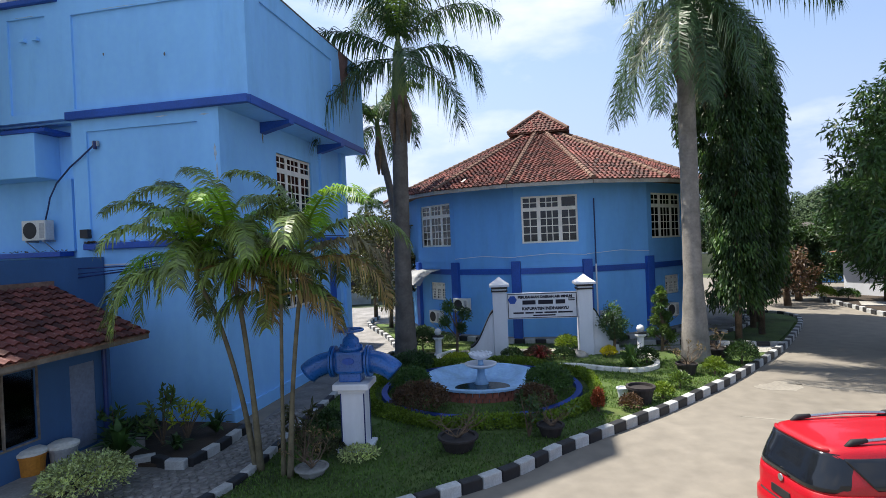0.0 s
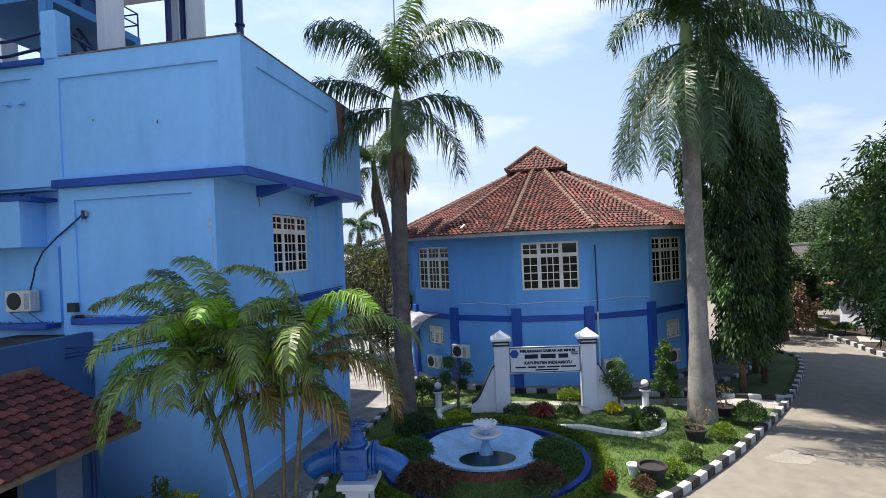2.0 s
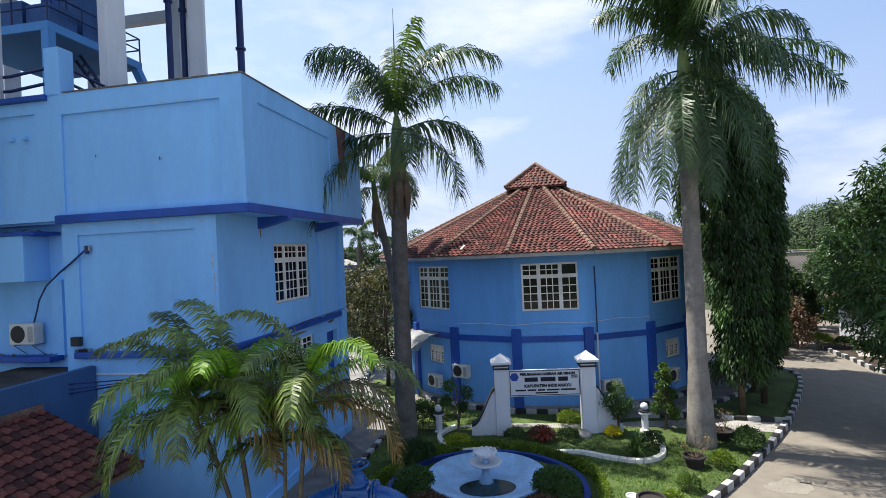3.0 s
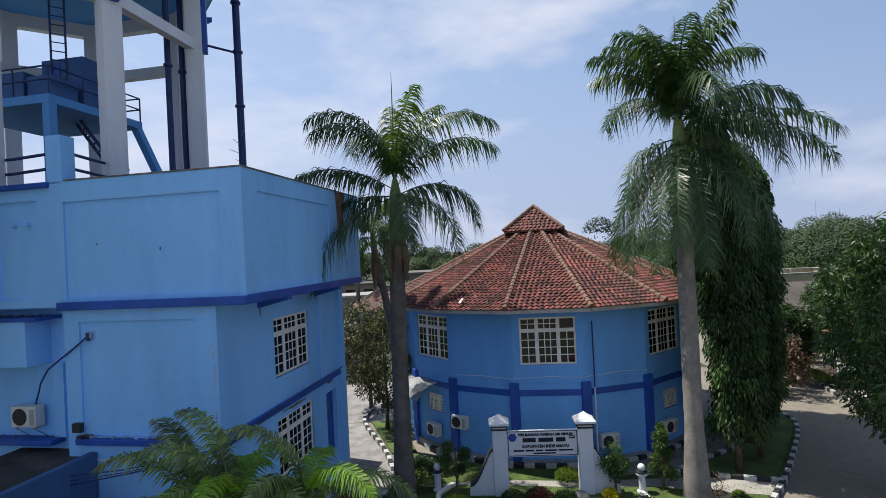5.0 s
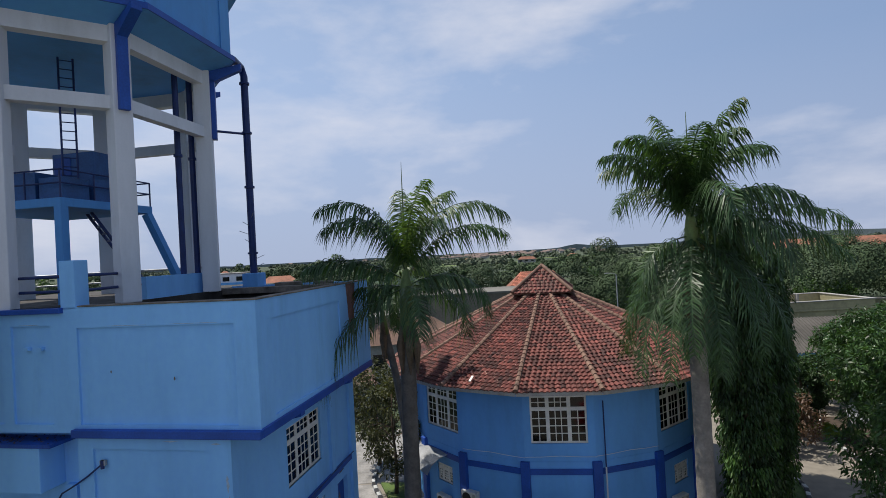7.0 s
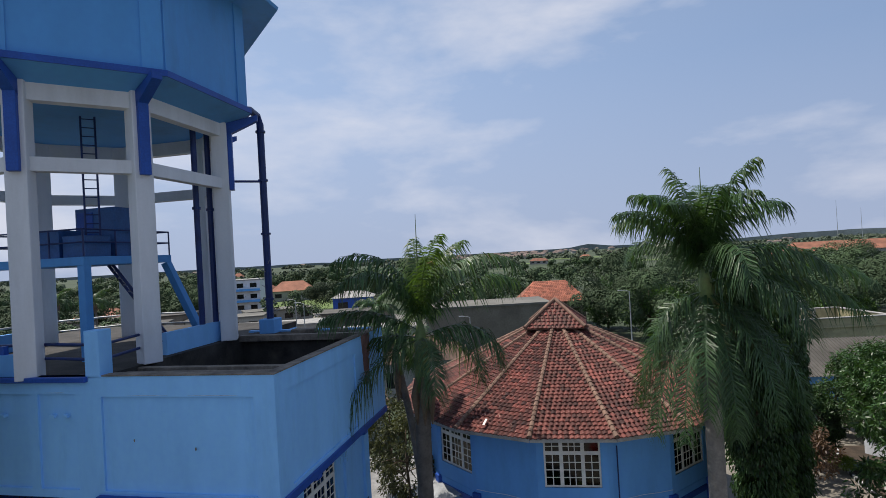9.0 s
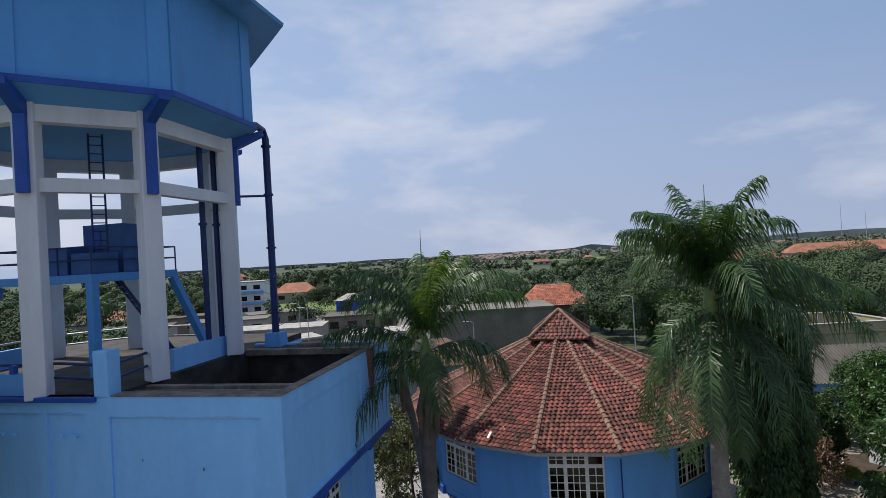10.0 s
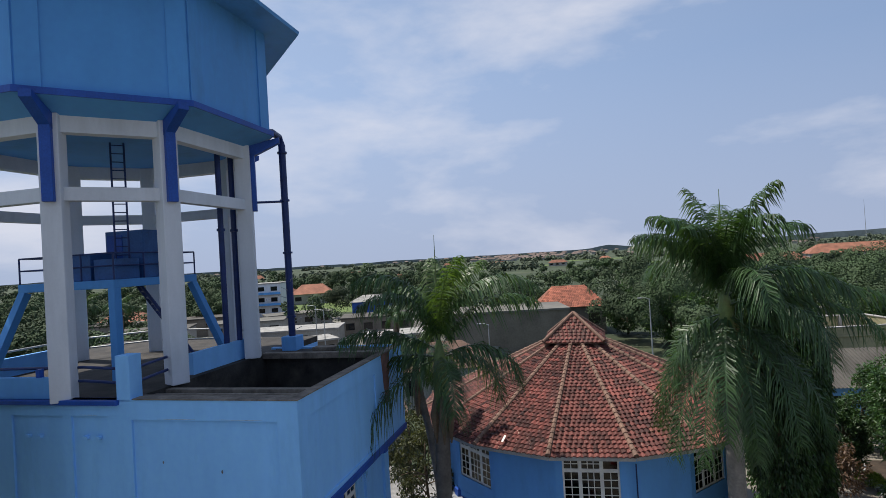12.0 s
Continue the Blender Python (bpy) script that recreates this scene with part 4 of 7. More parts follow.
lo = [bm.verts.new((x, y, 25.02)) for x, y in octagon(6.88, 2.86)]
lo2 = [bm.verts.new((x, y, 25.15)) for x, y in octagon(6.92, 2.88)]
top = bm.verts.new((0, 0, 27.9))
bm.faces.new(lo[::-1])
for k in range(8):
    j = (k + 1) % 8
    bm.faces.new((lo[k], lo[j], lo2[j], lo2[k]))
    bm.faces.new((lo2[k], lo2[j], top))
part("tank_roof", bm, TANK_BLUE, tw)
# platform under the tank
PL = pose(-0.45, 0.3, 0)
part("platform", box(-2.15, 2.15, -2.15, 2.15, 15.05, 15.35, bevel=0.02, m=PL), TANK_BLUE, tw)
for sx, sy in ((-1, -1), (1, -1), (1, 1), (-1, 1)):
    p = PL @ Vector((2.0 * sx, 2.0 * sy, 0))
    q = PL @ Vector((2.05 * sx, 2.05 * sy, 0)) if (sx, sy) == (1, -1) else PL @ Vector((2.9 * sx, 2.9 * sy, 0))
    part("platform_leg", tube([(q.x, q.y, 11.78), (p.x, p.y, 15.05)], 0.2, 4), TANK_BLUE, tw)
for i in range(4):
    rm = PL @ pose(0, 0, 0, 0, 0, 90 * i)
    for z in (15.85, 16.3):
        part("platform_rail", tube([rm @ Vector((-2.1, -2.1, z)), rm @ Vector((2.1, -2.1, z))], 0.03, 6), NAVY, tw)
    for x in (-2.1, -0.7, 0.7):
        part("rail_post", tube([rm @ Vector((x, -2.1, 15.35)), rm @ Vector((x, -2.1, 16.3))], 0.03, 6), NAVY, tw)
part("cabinet", box(-1.1, 0.75, -1.75, -0.75, 15.35, 16.35, bevel=0.02, m=PL), CABINET, tw, "blue control cabinet")
part("cabinet", box(0.15, 1.9, -0.45, 0.9, 15.35, 17.2, bevel=0.02, m=PL), CABINET, tw, "tall blue control cabinet")
part("cabinet", box(1.0, 1.95, -1.85, -0.75, 15.35, 16.1, bevel=0.02, m=PL), CABINET, tw, "low blue valve box")
part("beacon_pole", tube([PL @ Vector((-1.5, -1.3, 15.35)), PL @ Vector((-1.5, -1.3, 16.75))], 0.03, 8), NAVY, tw)
part("beacon", box(-1.6, -1.4, -1.4, -1.2, 16.75, 17.1, bevel=0.02, m=PL), NAVY, tw, "small dark beacon box")
for z in (15.6, 16.4):
    part("cabinet_door", box(0.25, 0.95, -0.48, -0.45, z, z + 0.65, bevel=0.01, m=PL), DEEP, tw)
part("cabinet_door", box(-0.95, -0.2, -1.78, -1.75, 15.5, 16.2, bevel=0.01, m=PL), DEEP, tw)
part("valve_body", tube([PL @ Vector((-1.7, -0.6, 15.35)), PL @ Vector((-1.7, -0.6, 15.95)), PL @ Vector((-1.1, -0.6, 16.0))], 0.16, 12), NAVY, tw, "dark pipe bend")
sa, sb = Vector((0.9, 0.3, 15.05)), Vector((2.6, 1.3, 11.85))
for off in (-0.28, 0.28):
    part("stair_stringer", tube([PL @ (sa + Vector((off, -off * 0.7, 0))), PL @ (sb + Vector((off, -off * 0.7, 0)))], 0.06, 6), NAVY, tw)
for i in range(1, 12):
    c = sa.lerp(sb, i / 12)
    part("stair_tread", tube([PL @ (c + Vector((-0.28, 0.2, 0))), PL @ (c + Vector((0.28, -0.2, 0)))], 0.045, 4), NAVY, tw)
lm = PL @ pose(1.55, -1.1, 0, 0, 0, 45)
part("ladder_stile", tube([lm @ Vector((-0.22, 0, 15.35)), lm @ Vector((-0.22, 0.3, 20.95))], 0.035, 6), NAVY, tw)
part("ladder_stile", tube([lm @ Vector((0.22, 0, 15.35)), lm @ Vector((0.22, 0.3, 20.95))], 0.035, 6), NAVY, tw)
for i in range(17):
    z = 15.6 + i * 0.32
    part("rung", tube([lm @ Vector((-0.22, (z - 15.35) * 0.053, z)), lm @ Vector((0.22, (z - 15.35) * 0.053, z))], 0.02, 6), NAVY, tw)
for x, y in ((3.87, 1.24), (3.9, 2.05), (1.5, 1.6)):
    part("riser_pipe", tube([(x, y, 11.78), (x, y, 20.6)], 0.11, 12), NAVY, tw)
    part("pipe_flange", tube([(x, y, 17.0), (x, y, 17.1)], 0.16, 12), NAVY, tw)
TI = TOWER.inverted()
ex, ey = (TI @ Vector((-7.95, 23.35, 0))).to_2d()
part("outlet_pipe", tube([(5.4, 2.1, 20.95), ((5.4 + ex) / 2, (2.1 + ey) / 2, 21.15), (ex - 0.12, ey, 21.15), (ex, ey, 20.75), (ex, ey, 12.3)], 0.15, 14), NAVY, tw, "navy overflow pipe")
for z in (20.4, 18.3, 16.0, 13.2):
    part("pipe_flange", tube([(ex, ey, z), (ex, ey, z + 0.08)], 0.21, 14), NAVY, tw)
part("pipe_stay", tube([(ex, ey, 18.3), (4.6, 2.2, 18.15)], 0.05, 8), NAVY, tw)
for k in (5, 4, 3):
    em, length = edge_frame(COLS, k)
    part("dado_wall", box(0.3, length - 0.3, -0.1, 0.1, 11.78, 12.5, m=em), BLUE, tw)
for k in range(8):
    if k in (0, 1, 2, 3, 4):
        for z in (12.3, 12.75):
            part("deck_rail", tube([(*COLS[k], z), (*COLS[(k + 1) % 8], z)], 0.04, 8), GALV, tw)
part("pipe_block", box(ex - 0.35, ex + 0.35, ey - 0.35, ey + 0.35, 11.75, 12.4, bevel=0.03), BLUE, tw)
for i in range(7):
    a = i * 0.9
    part("antenna_rod", tube([(ex, ey, 12.6 + 0.35 * i), (ex + 0.5 * math.cos(a), ey + 0.5 * math.sin(a), 12.8 + 0.35 * i)], 0.012, 5), GALV, tw)

# ---- round building ----
ROUND = pose(5.76, 31.04, 0)
rb = empty("round_building", ROUND, "two-storey sixteen-sided blue building with a conical red tile roof", "building")
RW, RE, ZE, A0 = 7.75, 8.95, 6.93, -8.4
half = RW * math.sin(radians(11.25))
LOW = {2: 0.25, 14: 0.0}
apo = RW * math.cos(radians(11.25))
for k in range(16):
    a = A0 + 22.5 * k
    fm = pose(0, 0, 0, 0, 0, a) @ pose(-half, -apo, 0)
    near = a < 110 or a > 250
    holes = []
    if k % 2 == 0 and near:
        holes.append((half - 1.2, half + 1.2, 4.38, 6.42))
    if k in (2, 14):
        holes.append((half - 0.55 + LOW[k], half + 0.6 + LOW[k], 1.8, 2.65))
    part("wall", pierced(2 * half, 0, 6.95, 0.25, holes, m=fm), BLUE, rb)
    if k % 2 == 0 and near:
        grid_window(rb, 2.4, 4.38, 6.42, fm @ pose(half - 1.2, 0.06, 0), blank=(k == 0))
    if k in (2, 14):
        grid_window(rb, 1.15, 1.8, 2.65, fm @ pose(half - 0.55 + LOW[k], 0.06, 0))
    part("wall_band", box(0, 2 * half, -0.06, 0.0, 3.05, 3.3, m=fm), DEEP, rb)
    part("string_line", box(0, 2 * half, -0.02, 0.0, 3.58, 3.62, m=fm), BLUE, rb)
    part("pilaster", box(-0.2, 0.2, -0.14, 0.12, 0, 3.62, bevel=0.015, m=pose(0, 0, 0, 0, 0, a - 11.25) @ pose(0, -RW, 0)), DEEP, rb)
part("floor", turned([(7.5, 3.3), (7.5, 3.45)], 16), CONCRETE, rb)
part("plinth", turned([(7.9, -0.05), (7.9, 0.3)], 32), CONCRETE, rb)
# roof
RISE = (10.25 - ZE) / (RE - 1.6)
bm = bmesh.new()
rings = []
for r, z in ((RE - 0.02, ZE - 0.12), (RE, ZE - 0.02), (1.2, ZE - 0.02 + (RE - 1.2) * RISE)):
    rings.append([bm.verts.new((r * math.sin(radians(A0 - 11.25 + 22.5 * k)), -r * math.cos(radians(A0 - 11.25 + 22.5 * k)), z)) for k in range(16)])
inner = [bm.verts.new((7.6 * math.sin(radians(A0 - 11.25 + 22.5 * k)), -7.6 * math.cos(radians(A0 - 11.25 + 22.5 * k)), ZE - 0.05)) for k in range(16)]
for k in range(16):
    j = (k + 1) % 16
    for a, b in ((inner, rings[0]), (rings[0], rings[1]), (rings[1], rings[2])):
        bm.faces.new((a[k], a[j], b[j], b[k]))
roof = part("roof", bm, RIDGE, rb, "conical roof deck with mortar edges")
apo_e = RE * math.cos(radians(11.25))
for k in range(16):
    part("eave_fascia", box(-RE * math.sin(radians(11.25)) + 0.01, RE * math.sin(radians(11.25)) - 0.01, -0.035, 0.0, ZE - 0.19, ZE - 0.035, m=pose(0, 0, 0, 0, 0, A0 + 22.5 * k) @ pose(0, -apo_e - 0.004, 0)), FASCIA, roof, "pale weathered fascia board")
tan_h = math.tan(radians(11.25))
for k in range(16):
    a = A0 + 22.5 * k
    slope = math.atan2((RE - 1.2) * RISE, apo_e - 1.2 * math.cos(radians(11.25)))
    sm = pose(0, 0, 0, 0, 0, a) @ pose(0, -apo_e, ZE) @ pose(0, 0, 0, math.degrees(slope), 0, 0)
    total = (apo_e - 1.3) / math.cos(slope)
    wide = lambda y, s=slope: (-(apo_e - y * math.cos(s)) * tan_h + 0.02, (apo_e - y * math.cos(s)) * tan_h - 0.02)
    tile_slope(roof, sm, total, -0.08, wide, 0.215, 0.25, (lambda r, c, rows, n: r < 25) if k == 0 else None, roof)
    ha = radians(a - 11.25)
    n = 26
    pts, rad = [], []
    for i in range(n):
        for q, w in ((0.0, 0.125), (0.97, 0.092)):
            r0 = RE + 0.05 - (RE - 1.4) * (i + q) / n
            pts.append((r0 * math.sin(ha), -r0 * math.cos(ha), ZE + (RE - r0) * RISE + 0.045))
            rad.append(w)
    part("hip_ridge", tube(pts, rad, 8), RIDGE, roof)
part("broken_tile", box(-0.05, 0.05, -0.2, 0.2, 0.06, 0.085, bevel=0.01, m=pose(1.04 - 5.76, 24.0 - 31.04, 7.2, 24, 0, -28)), CREAM, roof, "pale loose piece of tile")
# square cap on the roof
CAP = pose(0, 0, 0, 0, 0, -14)
part("cap_drum", box(-1.15, 1.15, -1.15, 1.15, 9.9, 10.5, m=CAP), RIDGE, rb)
bm = bmesh.new()
S, CZ, AZ = 1.58, 10.42, 11.78
for z in (CZ - 0.1, CZ):
    for x, y in ((-S, -S), (S, -S), (S, S), (-S, S)):
        bm.verts.new(CAP @ Vector((x, y, z)))
bm.verts.new((0, 0, AZ))
bm.verts.ensure_lookup_table()
v = bm.verts
bm.faces.new([v[i] for i in (3, 2, 1, 0)])
for i in range(4):
    j = (i + 1) % 4
    bm.faces.new((v[i], v[j], v[4 + j], v[4 + i]))
    bm.faces.new((v[4 + i], v[4 + j], v[8]))
cap = part("cap_roof", bm, RIDGE, rb, "small pyramid of red clay tiles on the ridge")
cs = math.atan2(AZ - CZ, S)
for i in range(4):
    sm = CAP @ pose(0, 0, 0, 0, 0, 90 * i) @ pose(0, -S, CZ) @ pose(0, 0, 0, math.degrees(cs), 0, 0)
    tile_slope(cap, sm, S / math.cos(cs) - 0.1, -0.06, lambda y: (-(S - y * math.cos(cs)), S - y * math.cos(cs)), 0.22, 0.24)
    p, q = CAP @ pose(0, 0, 0, 0, 0, 90 * i) @ Vector((S + 0.03, -S - 0.03, CZ + 0.04)), Vector((0, 0, AZ + 0.06))
    part("hip_ridge", tube([p, q], [0.1, 0.09], 8), RIDGE, cap)
# gutter, downpipe, awning
dm = pose(0, 0, 0, 0, 0, A0 + 11.25) @ pose(0.35, -RW - 0.02, 0)
part("downpipe", tube([dm @ Vector((0, -0.1, z)) for z in (6.2, 3.4)], 0.03, 8), NAVY, rb)
part("downpipe", tube([dm @ Vector((0, -0.1, z)) for z in (3.4, 0.1)], 0.036, 8), WHITE, rb, "white lower downpipe")
for k in (-1, 0, 1):
    cb = [pose(0, 0, 0, 0, 0, A0 + 22.5 * k + q) @ Vector((0, -RW - 0.03, 3.86 + 0.05 * math.cos(q * 0.28) + 0.03 * k)) for q in (-11.25, -6, 0, 6, 11.25)]
    part("wall_cable", tube(cb, 0.012, 5), WHITE, rb, "thin pale cable slung along the wall")
am = pose(0, 0, 0, 0, 0, A0 - 45 - 9) @ pose(0, -apo - 0.02, 0)
bm = bmesh.new()
prof = [(0.0, 3.3), (-0.45, 3.22), (-0.85, 2.98), (-1.1, 2.6)]
for s in (-1.25, 1.75):
    for y, z in prof:
        bm.verts.new(am @ Vector((s, y, z)))
    for y, z in prof:
        bm.verts.new(am @ Vector((s, y, z - 0.02)))
bm.verts.ensure_lookup_table()
v = bm.verts
for i in range(3):
    bm.faces.new((v[i], v[i + 1], v[i + 9], v[i + 8]))
    bm.faces.new((v[i + 4], v[i + 5], v[i + 13], v[i + 12]))
    bm.faces.new((v[i], v[i + 1], v[i + 5], v[i + 4]))
    bm.faces.new((v[i + 8], v[i + 9], v[i + 13], v[i + 12]))
bm.faces.new((v[3], v[7], v[15], v[11]))
part("awning", bm, AWNING, rb, "curved grey sheet-metal awning")
RBM = lambda a, off, z: ROUND @ pose(0, 0, 0, 0, 0, a) @ pose(off, -apo - 0.42, z)
air_conditioner(RBM(A0 - 45, 0.2, 0.75), "beige outdoor cooling unit on the round wall")
air_conditioner(RBM(A0 - 31, 0.0, 1.4), "weathered cooling unit jutting from the round wall")
air_conditioner(RBM(A0 + 17, 0.1, 0.8), "white outdoor cooling unit low on the round wall")
air_conditioner(RBM(A0 + 40, 0.3, 0.85), "white outdoor cooling unit below a window")
kerb([(5.76 + 8.02 * math.sin(radians(a)), 31.04 - 8.02 * math.cos(radians(a))) for a in range(-56, 70, 6)], "black and white kerb round the circular building", 0.06)
kerb([(9.5, 22.1), (10.76, 22.96), (11.84, 23.5), (13.17, 24.42), (14.5, 26.0), (15.4, 28.2)], "black and white kerb of the tree bed beside the wall walk", 0.06)
kerb([(8.0, 22.0), (9.53, 21.7), (10.37, 21.4), (11.35, 21.0), (12.5, 20.6)], "black and white kerb behind the pale walk", 0.06)
kerb([(25.6, 37.6), (24.1, 34.8), (23.04, 32.0), (22.6, 30.0), (21.9, 27.2), (23.0, 25.6), (26.5, 25.2)], "black and white kerb of the planted island")
kerb(FRONT_KERB[1:], "black and white painted kerb between lawn and road")
kerb(LAWN_LEFT, "black and white kerb between lawn and side path", 0.0)
kerb([(-8.2, 9.3), (-6.9, 11.6), (-5.7, 11.4), (-5.35, 12.2), (-5.05, 13.8)], "black and white kerb of the planting bed")
kerb([(-2.3, 24.0), (-2.9, 26.5), (-4.4, 31.0), (-4.2, 34.0)], "black and white kerb along the back path")

# loose-laid stones of the side path
rng = random.Random(21)
walk_stones = empty("stone_paving", pose(0, 0, 0.02), "irregular grey stones laid along the side path", "paving", kind="structure")
SP = [Vector(p) for p in ((-6.6, 9.6), (-4.75, 9.2), (-4.2, 10.5), (-3.95, 12.9), (-3.65, 15.7), (-3.2, 18.0), (-4.3, 18.3), (-4.9, 14.2), (-5.15, 12.2), (-5.6, 11.15), (-6.7, 11.3))]


def in_poly(x, y, poly):
    hit = False
    for a, b in zip(poly, poly[1:] + poly[:1]):
        if (a.y > y) != (b.y > y) and x < (b.x - a.x) * (y - a.y) / (b.y - a.y) + a.x:
            hit = not hit
    return hit


STONES = []
for k in range(6):
    bm = bmesh.new()
    ring_pts = [(0.1 * math.cos(q * math.pi / 3.5 + 0.3) * rng.uniform(0.75, 1.15), 0.085 * math.sin(q * math.pi / 3.5 + 0.3) * rng.uniform(0.75, 1.15)) for q in range(7)]
    h = rng.uniform(0.016, 0.03)
    lo = [bm.verts.new((x, y, -0.02)) for x, y in ring_pts]
    mid = [bm.verts.new((x * 0.96, y * 0.96, h * 0.6)) for x, y in ring_pts]
    hi = [bm.verts.new((x * 0.78, y * 0.78, h)) for x, y in ring_pts]
    bm.faces.new(hi)
    for p, q in ((lo, mid), (mid, hi)):
        for i in range(7):
            bm.faces.new((p[i], p[(i + 1) % 7], q[(i + 1) % 7], q[i]))
    me = bpy.data.meshes.new("paving_stone")
    bm.to_mesh(me)
    bm.free()
    me.materials.append(PAVE)
    STONES.append(me)
for j in range(56):
    for i in range(20):
        cx, cy = -6.7 + 0.185 * i + 0.09 * (j % 2) + rng.uniform(-0.025, 0.025), 9.25 + 0.16 * j + rng.uniform(-0.02, 0.02)
        if cy < 15.2 and in_poly(cx, cy, SP):
            o = new("paving_stone", STONES[rng.randrange(6)])
            o.parent = walk_stones
            o.matrix_basis = pose(cx, cy, 0, rng.uniform(-3, 3), rng.uniform(-3, 3), rng.uniform(0, 360))


# ---- gate wall with the sign ----
GATE = pose(3.7, 20.87, 0.08, 0, 0, -4.8)
gate = empty("sign_gate", GATE, "white gate wall with curved wings and capped pillars", "gate")
for s in (-1, 1):
    x = 1.61 * s
    part("pillar", box(x - 0.27, x + 0.27, -0.25, 0.25, 0, 2.62, bevel=0.02), WHITE, gate)
    part("pillar_band", box(x - 0.31, x + 0.31, -0.29, 0.29, 2.5, 2.56), BLACK, gate)
    part("pillar_band", box(x - 0.31, x + 0.31, -0.29, 0.29, 2.62, 2.7), BLACK, gate)
    part("pillar_cap", turned([(0.54, 2.7), (0.54, 2.78), (0.3, 2.9), (0.12, 3.0), (0.02, 3.07)], 4, m=pose(x, 0, 0, 0, 0, 45)), WHITE, gate)
    outline = [(0.27, 0)] + [(0.27 + 0.92 * t, 0.4 + 1.35 * (0.5 + 0.5 * math.cos(math.pi * t ** 0.8))) for t in [i / 14 for i in range(15)]] + [(1.22, 0)]
    bm = bmesh.new()
    a = [bm.verts.new((x + s * px, -0.16, pz)) for px, pz in outline]
    b = [bm.verts.new((x + s * px, 0.16, pz)) for px, pz in outline]
    bm.faces.new(a), bm.faces.new(b[::-1])
    for i in range(len(a)):
        j = (i + 1) % len(a)
        bm.faces.new((a[i], b[i], b[j], a[j]))
    part("wing", bm, WHITE, gate)
    bm = bmesh.new()
    rows = [[bm.verts.new((x + s * px, yy, pz + dz)) for yy, dz in ((-0.2, -0.03), (0.2, -0.03), (0.2, 0.05), (-0.2, 0.05))] for px, pz in outline[1:-1]]
    for p, q in zip(rows, rows[1:]):
        for i in range(4):
            bm.faces.new((p[i], p[(i + 1) % 4], q[(i + 1) % 4], q[i]))
    bm.faces.new(rows[0]), bm.faces.new(rows[-1])
    part("wing_trim", bm, BLACK, gate, "black painted coping")
sign = empty("sign_board", GATE @ pose(0, -0.02, 1.52), "white painted sign board with dark lettering on the gate", "sign")
part("panel", box(-1.34, 1.34, -0.04, 0.04, -0.1, 0.9, bevel=0.01), WHITE, sign)
part("border", pierced(2.62, -0.07, 0.87, 0.006, [(0.025, 2.595, -0.045, 0.845)], m=pose(-1.3, -0.048, 0)), INK, sign)


def lettering(text, size, z, parent, x=0.12):
    cu = bpy.data.curves.new("lettering", "FONT")
    cu.body, cu.size, cu.align_x, cu.extrude, cu.offset = text, size, "CENTER", 0.003, 0.009
    tmp = new("lettering", cu)
    me = bpy.data.meshes.new_from_object(tmp)
    bpy.data.objects.remove(tmp)
    me.materials.append(INK)
    ob = new("lettering", me)
    ob.parent = parent
    ob.matrix_basis = pose(x, -0.048, z, 90, 0, 0)
    return tagged(ob, "dark printed words")


lettering("PERUSAHAAN DAERAH AIR MINUM", 0.13, 0.69, sign)
lettering("KABUPATEN INDRAMAYU", 0.15, 0.24, sign)
for x0, x1 in ((-0.74, -0.24), (-0.14, 0.42), (0.52, 0.88)):
    part("name_bar", box(x0, x1, -0.048, -0.041, 0.45, 0.61), INK, sign)
for x0, x1 in ((-1.1, -0.7), (-0.64, -0.32), (-0.26, 0.02), (0.08, 0.55), (0.6, 1.15)):
    part("text_bar", box(x0, x1, -0.048, -0.041, 0.1, 0.16), INK, sign)
part("text_bar", box(-0.35, 0.5, -0.048, -0.041, 0.0, 0.05), INK, sign)
part("emblem", turned([(0.17, 0.0), (0.17, 0.006), (0.1, 0.008)], 6, m=pose(-1.12, -0.041, 0.64, 90, 0, 0)), DEEP, sign)
for z in (0.56, 0.63):
    part("emblem_bar", box(1.0, 1.24, -0.048, -0.041, z, z + 0.04), INK, sign)

# lamp posts with a white ball beside the gate
for x, y, lab in ((7.3, 20.45, "white garden post with a ball lamp"), (-0.35, 21.6, "grey garden post with a ball lamp")):
    post = empty("garden_post", pose(x, y, 0.08), lab, "garden lamp", "garden posts")
    part("shaft", turned([(0.2, 0), (0.2, 0.06), (0.13, 0.1), (0.13, 0.62), (0.22, 0.68), (0.22, 0.75)], 8), WHITE, post)
    part("band", turned([(0.225, 0.75), (0.225, 0.8)], 8), BLACK, post)
    part("globe", turned([(0.04, 0.8), (0.1, 0.83), (0.14, 0.91), (0.14, 0.97), (0.1, 1.05), (0.03, 1.08)], 16), WHITE, post, "white glass ball", True)

# low cream edging that winds through the lawn
edge = empty("bed_edging", pose(0, 0, 0.08), "winding cream cement edging of the flower bed", "edging", kind="structure")
EDGE = [(0.3, 22.0), (-0.35, 21.0), (0.0, 19.7), (1.0, 19.3), (2.4, 19.5), (3.4, 18.8), (4.4, 18.6), (5.2, 18.0), (6.1, 17.6), (6.9, 18.0), (7.3, 19.2), (7.2, 20.3)]
pts = smooth_line(EDGE, 4)
for a, b in zip(pts, pts[1:]):
    d = (b - a)
    part("edging_piece", box(0.005, d.length - 0.005, -0.09, 0.09, 0, 0.15, bevel=0.02, m=pose(a.x, a.y, 0, 0, 0, math.degrees(math.atan2(d.y, d.x)))), CREAM, edge)

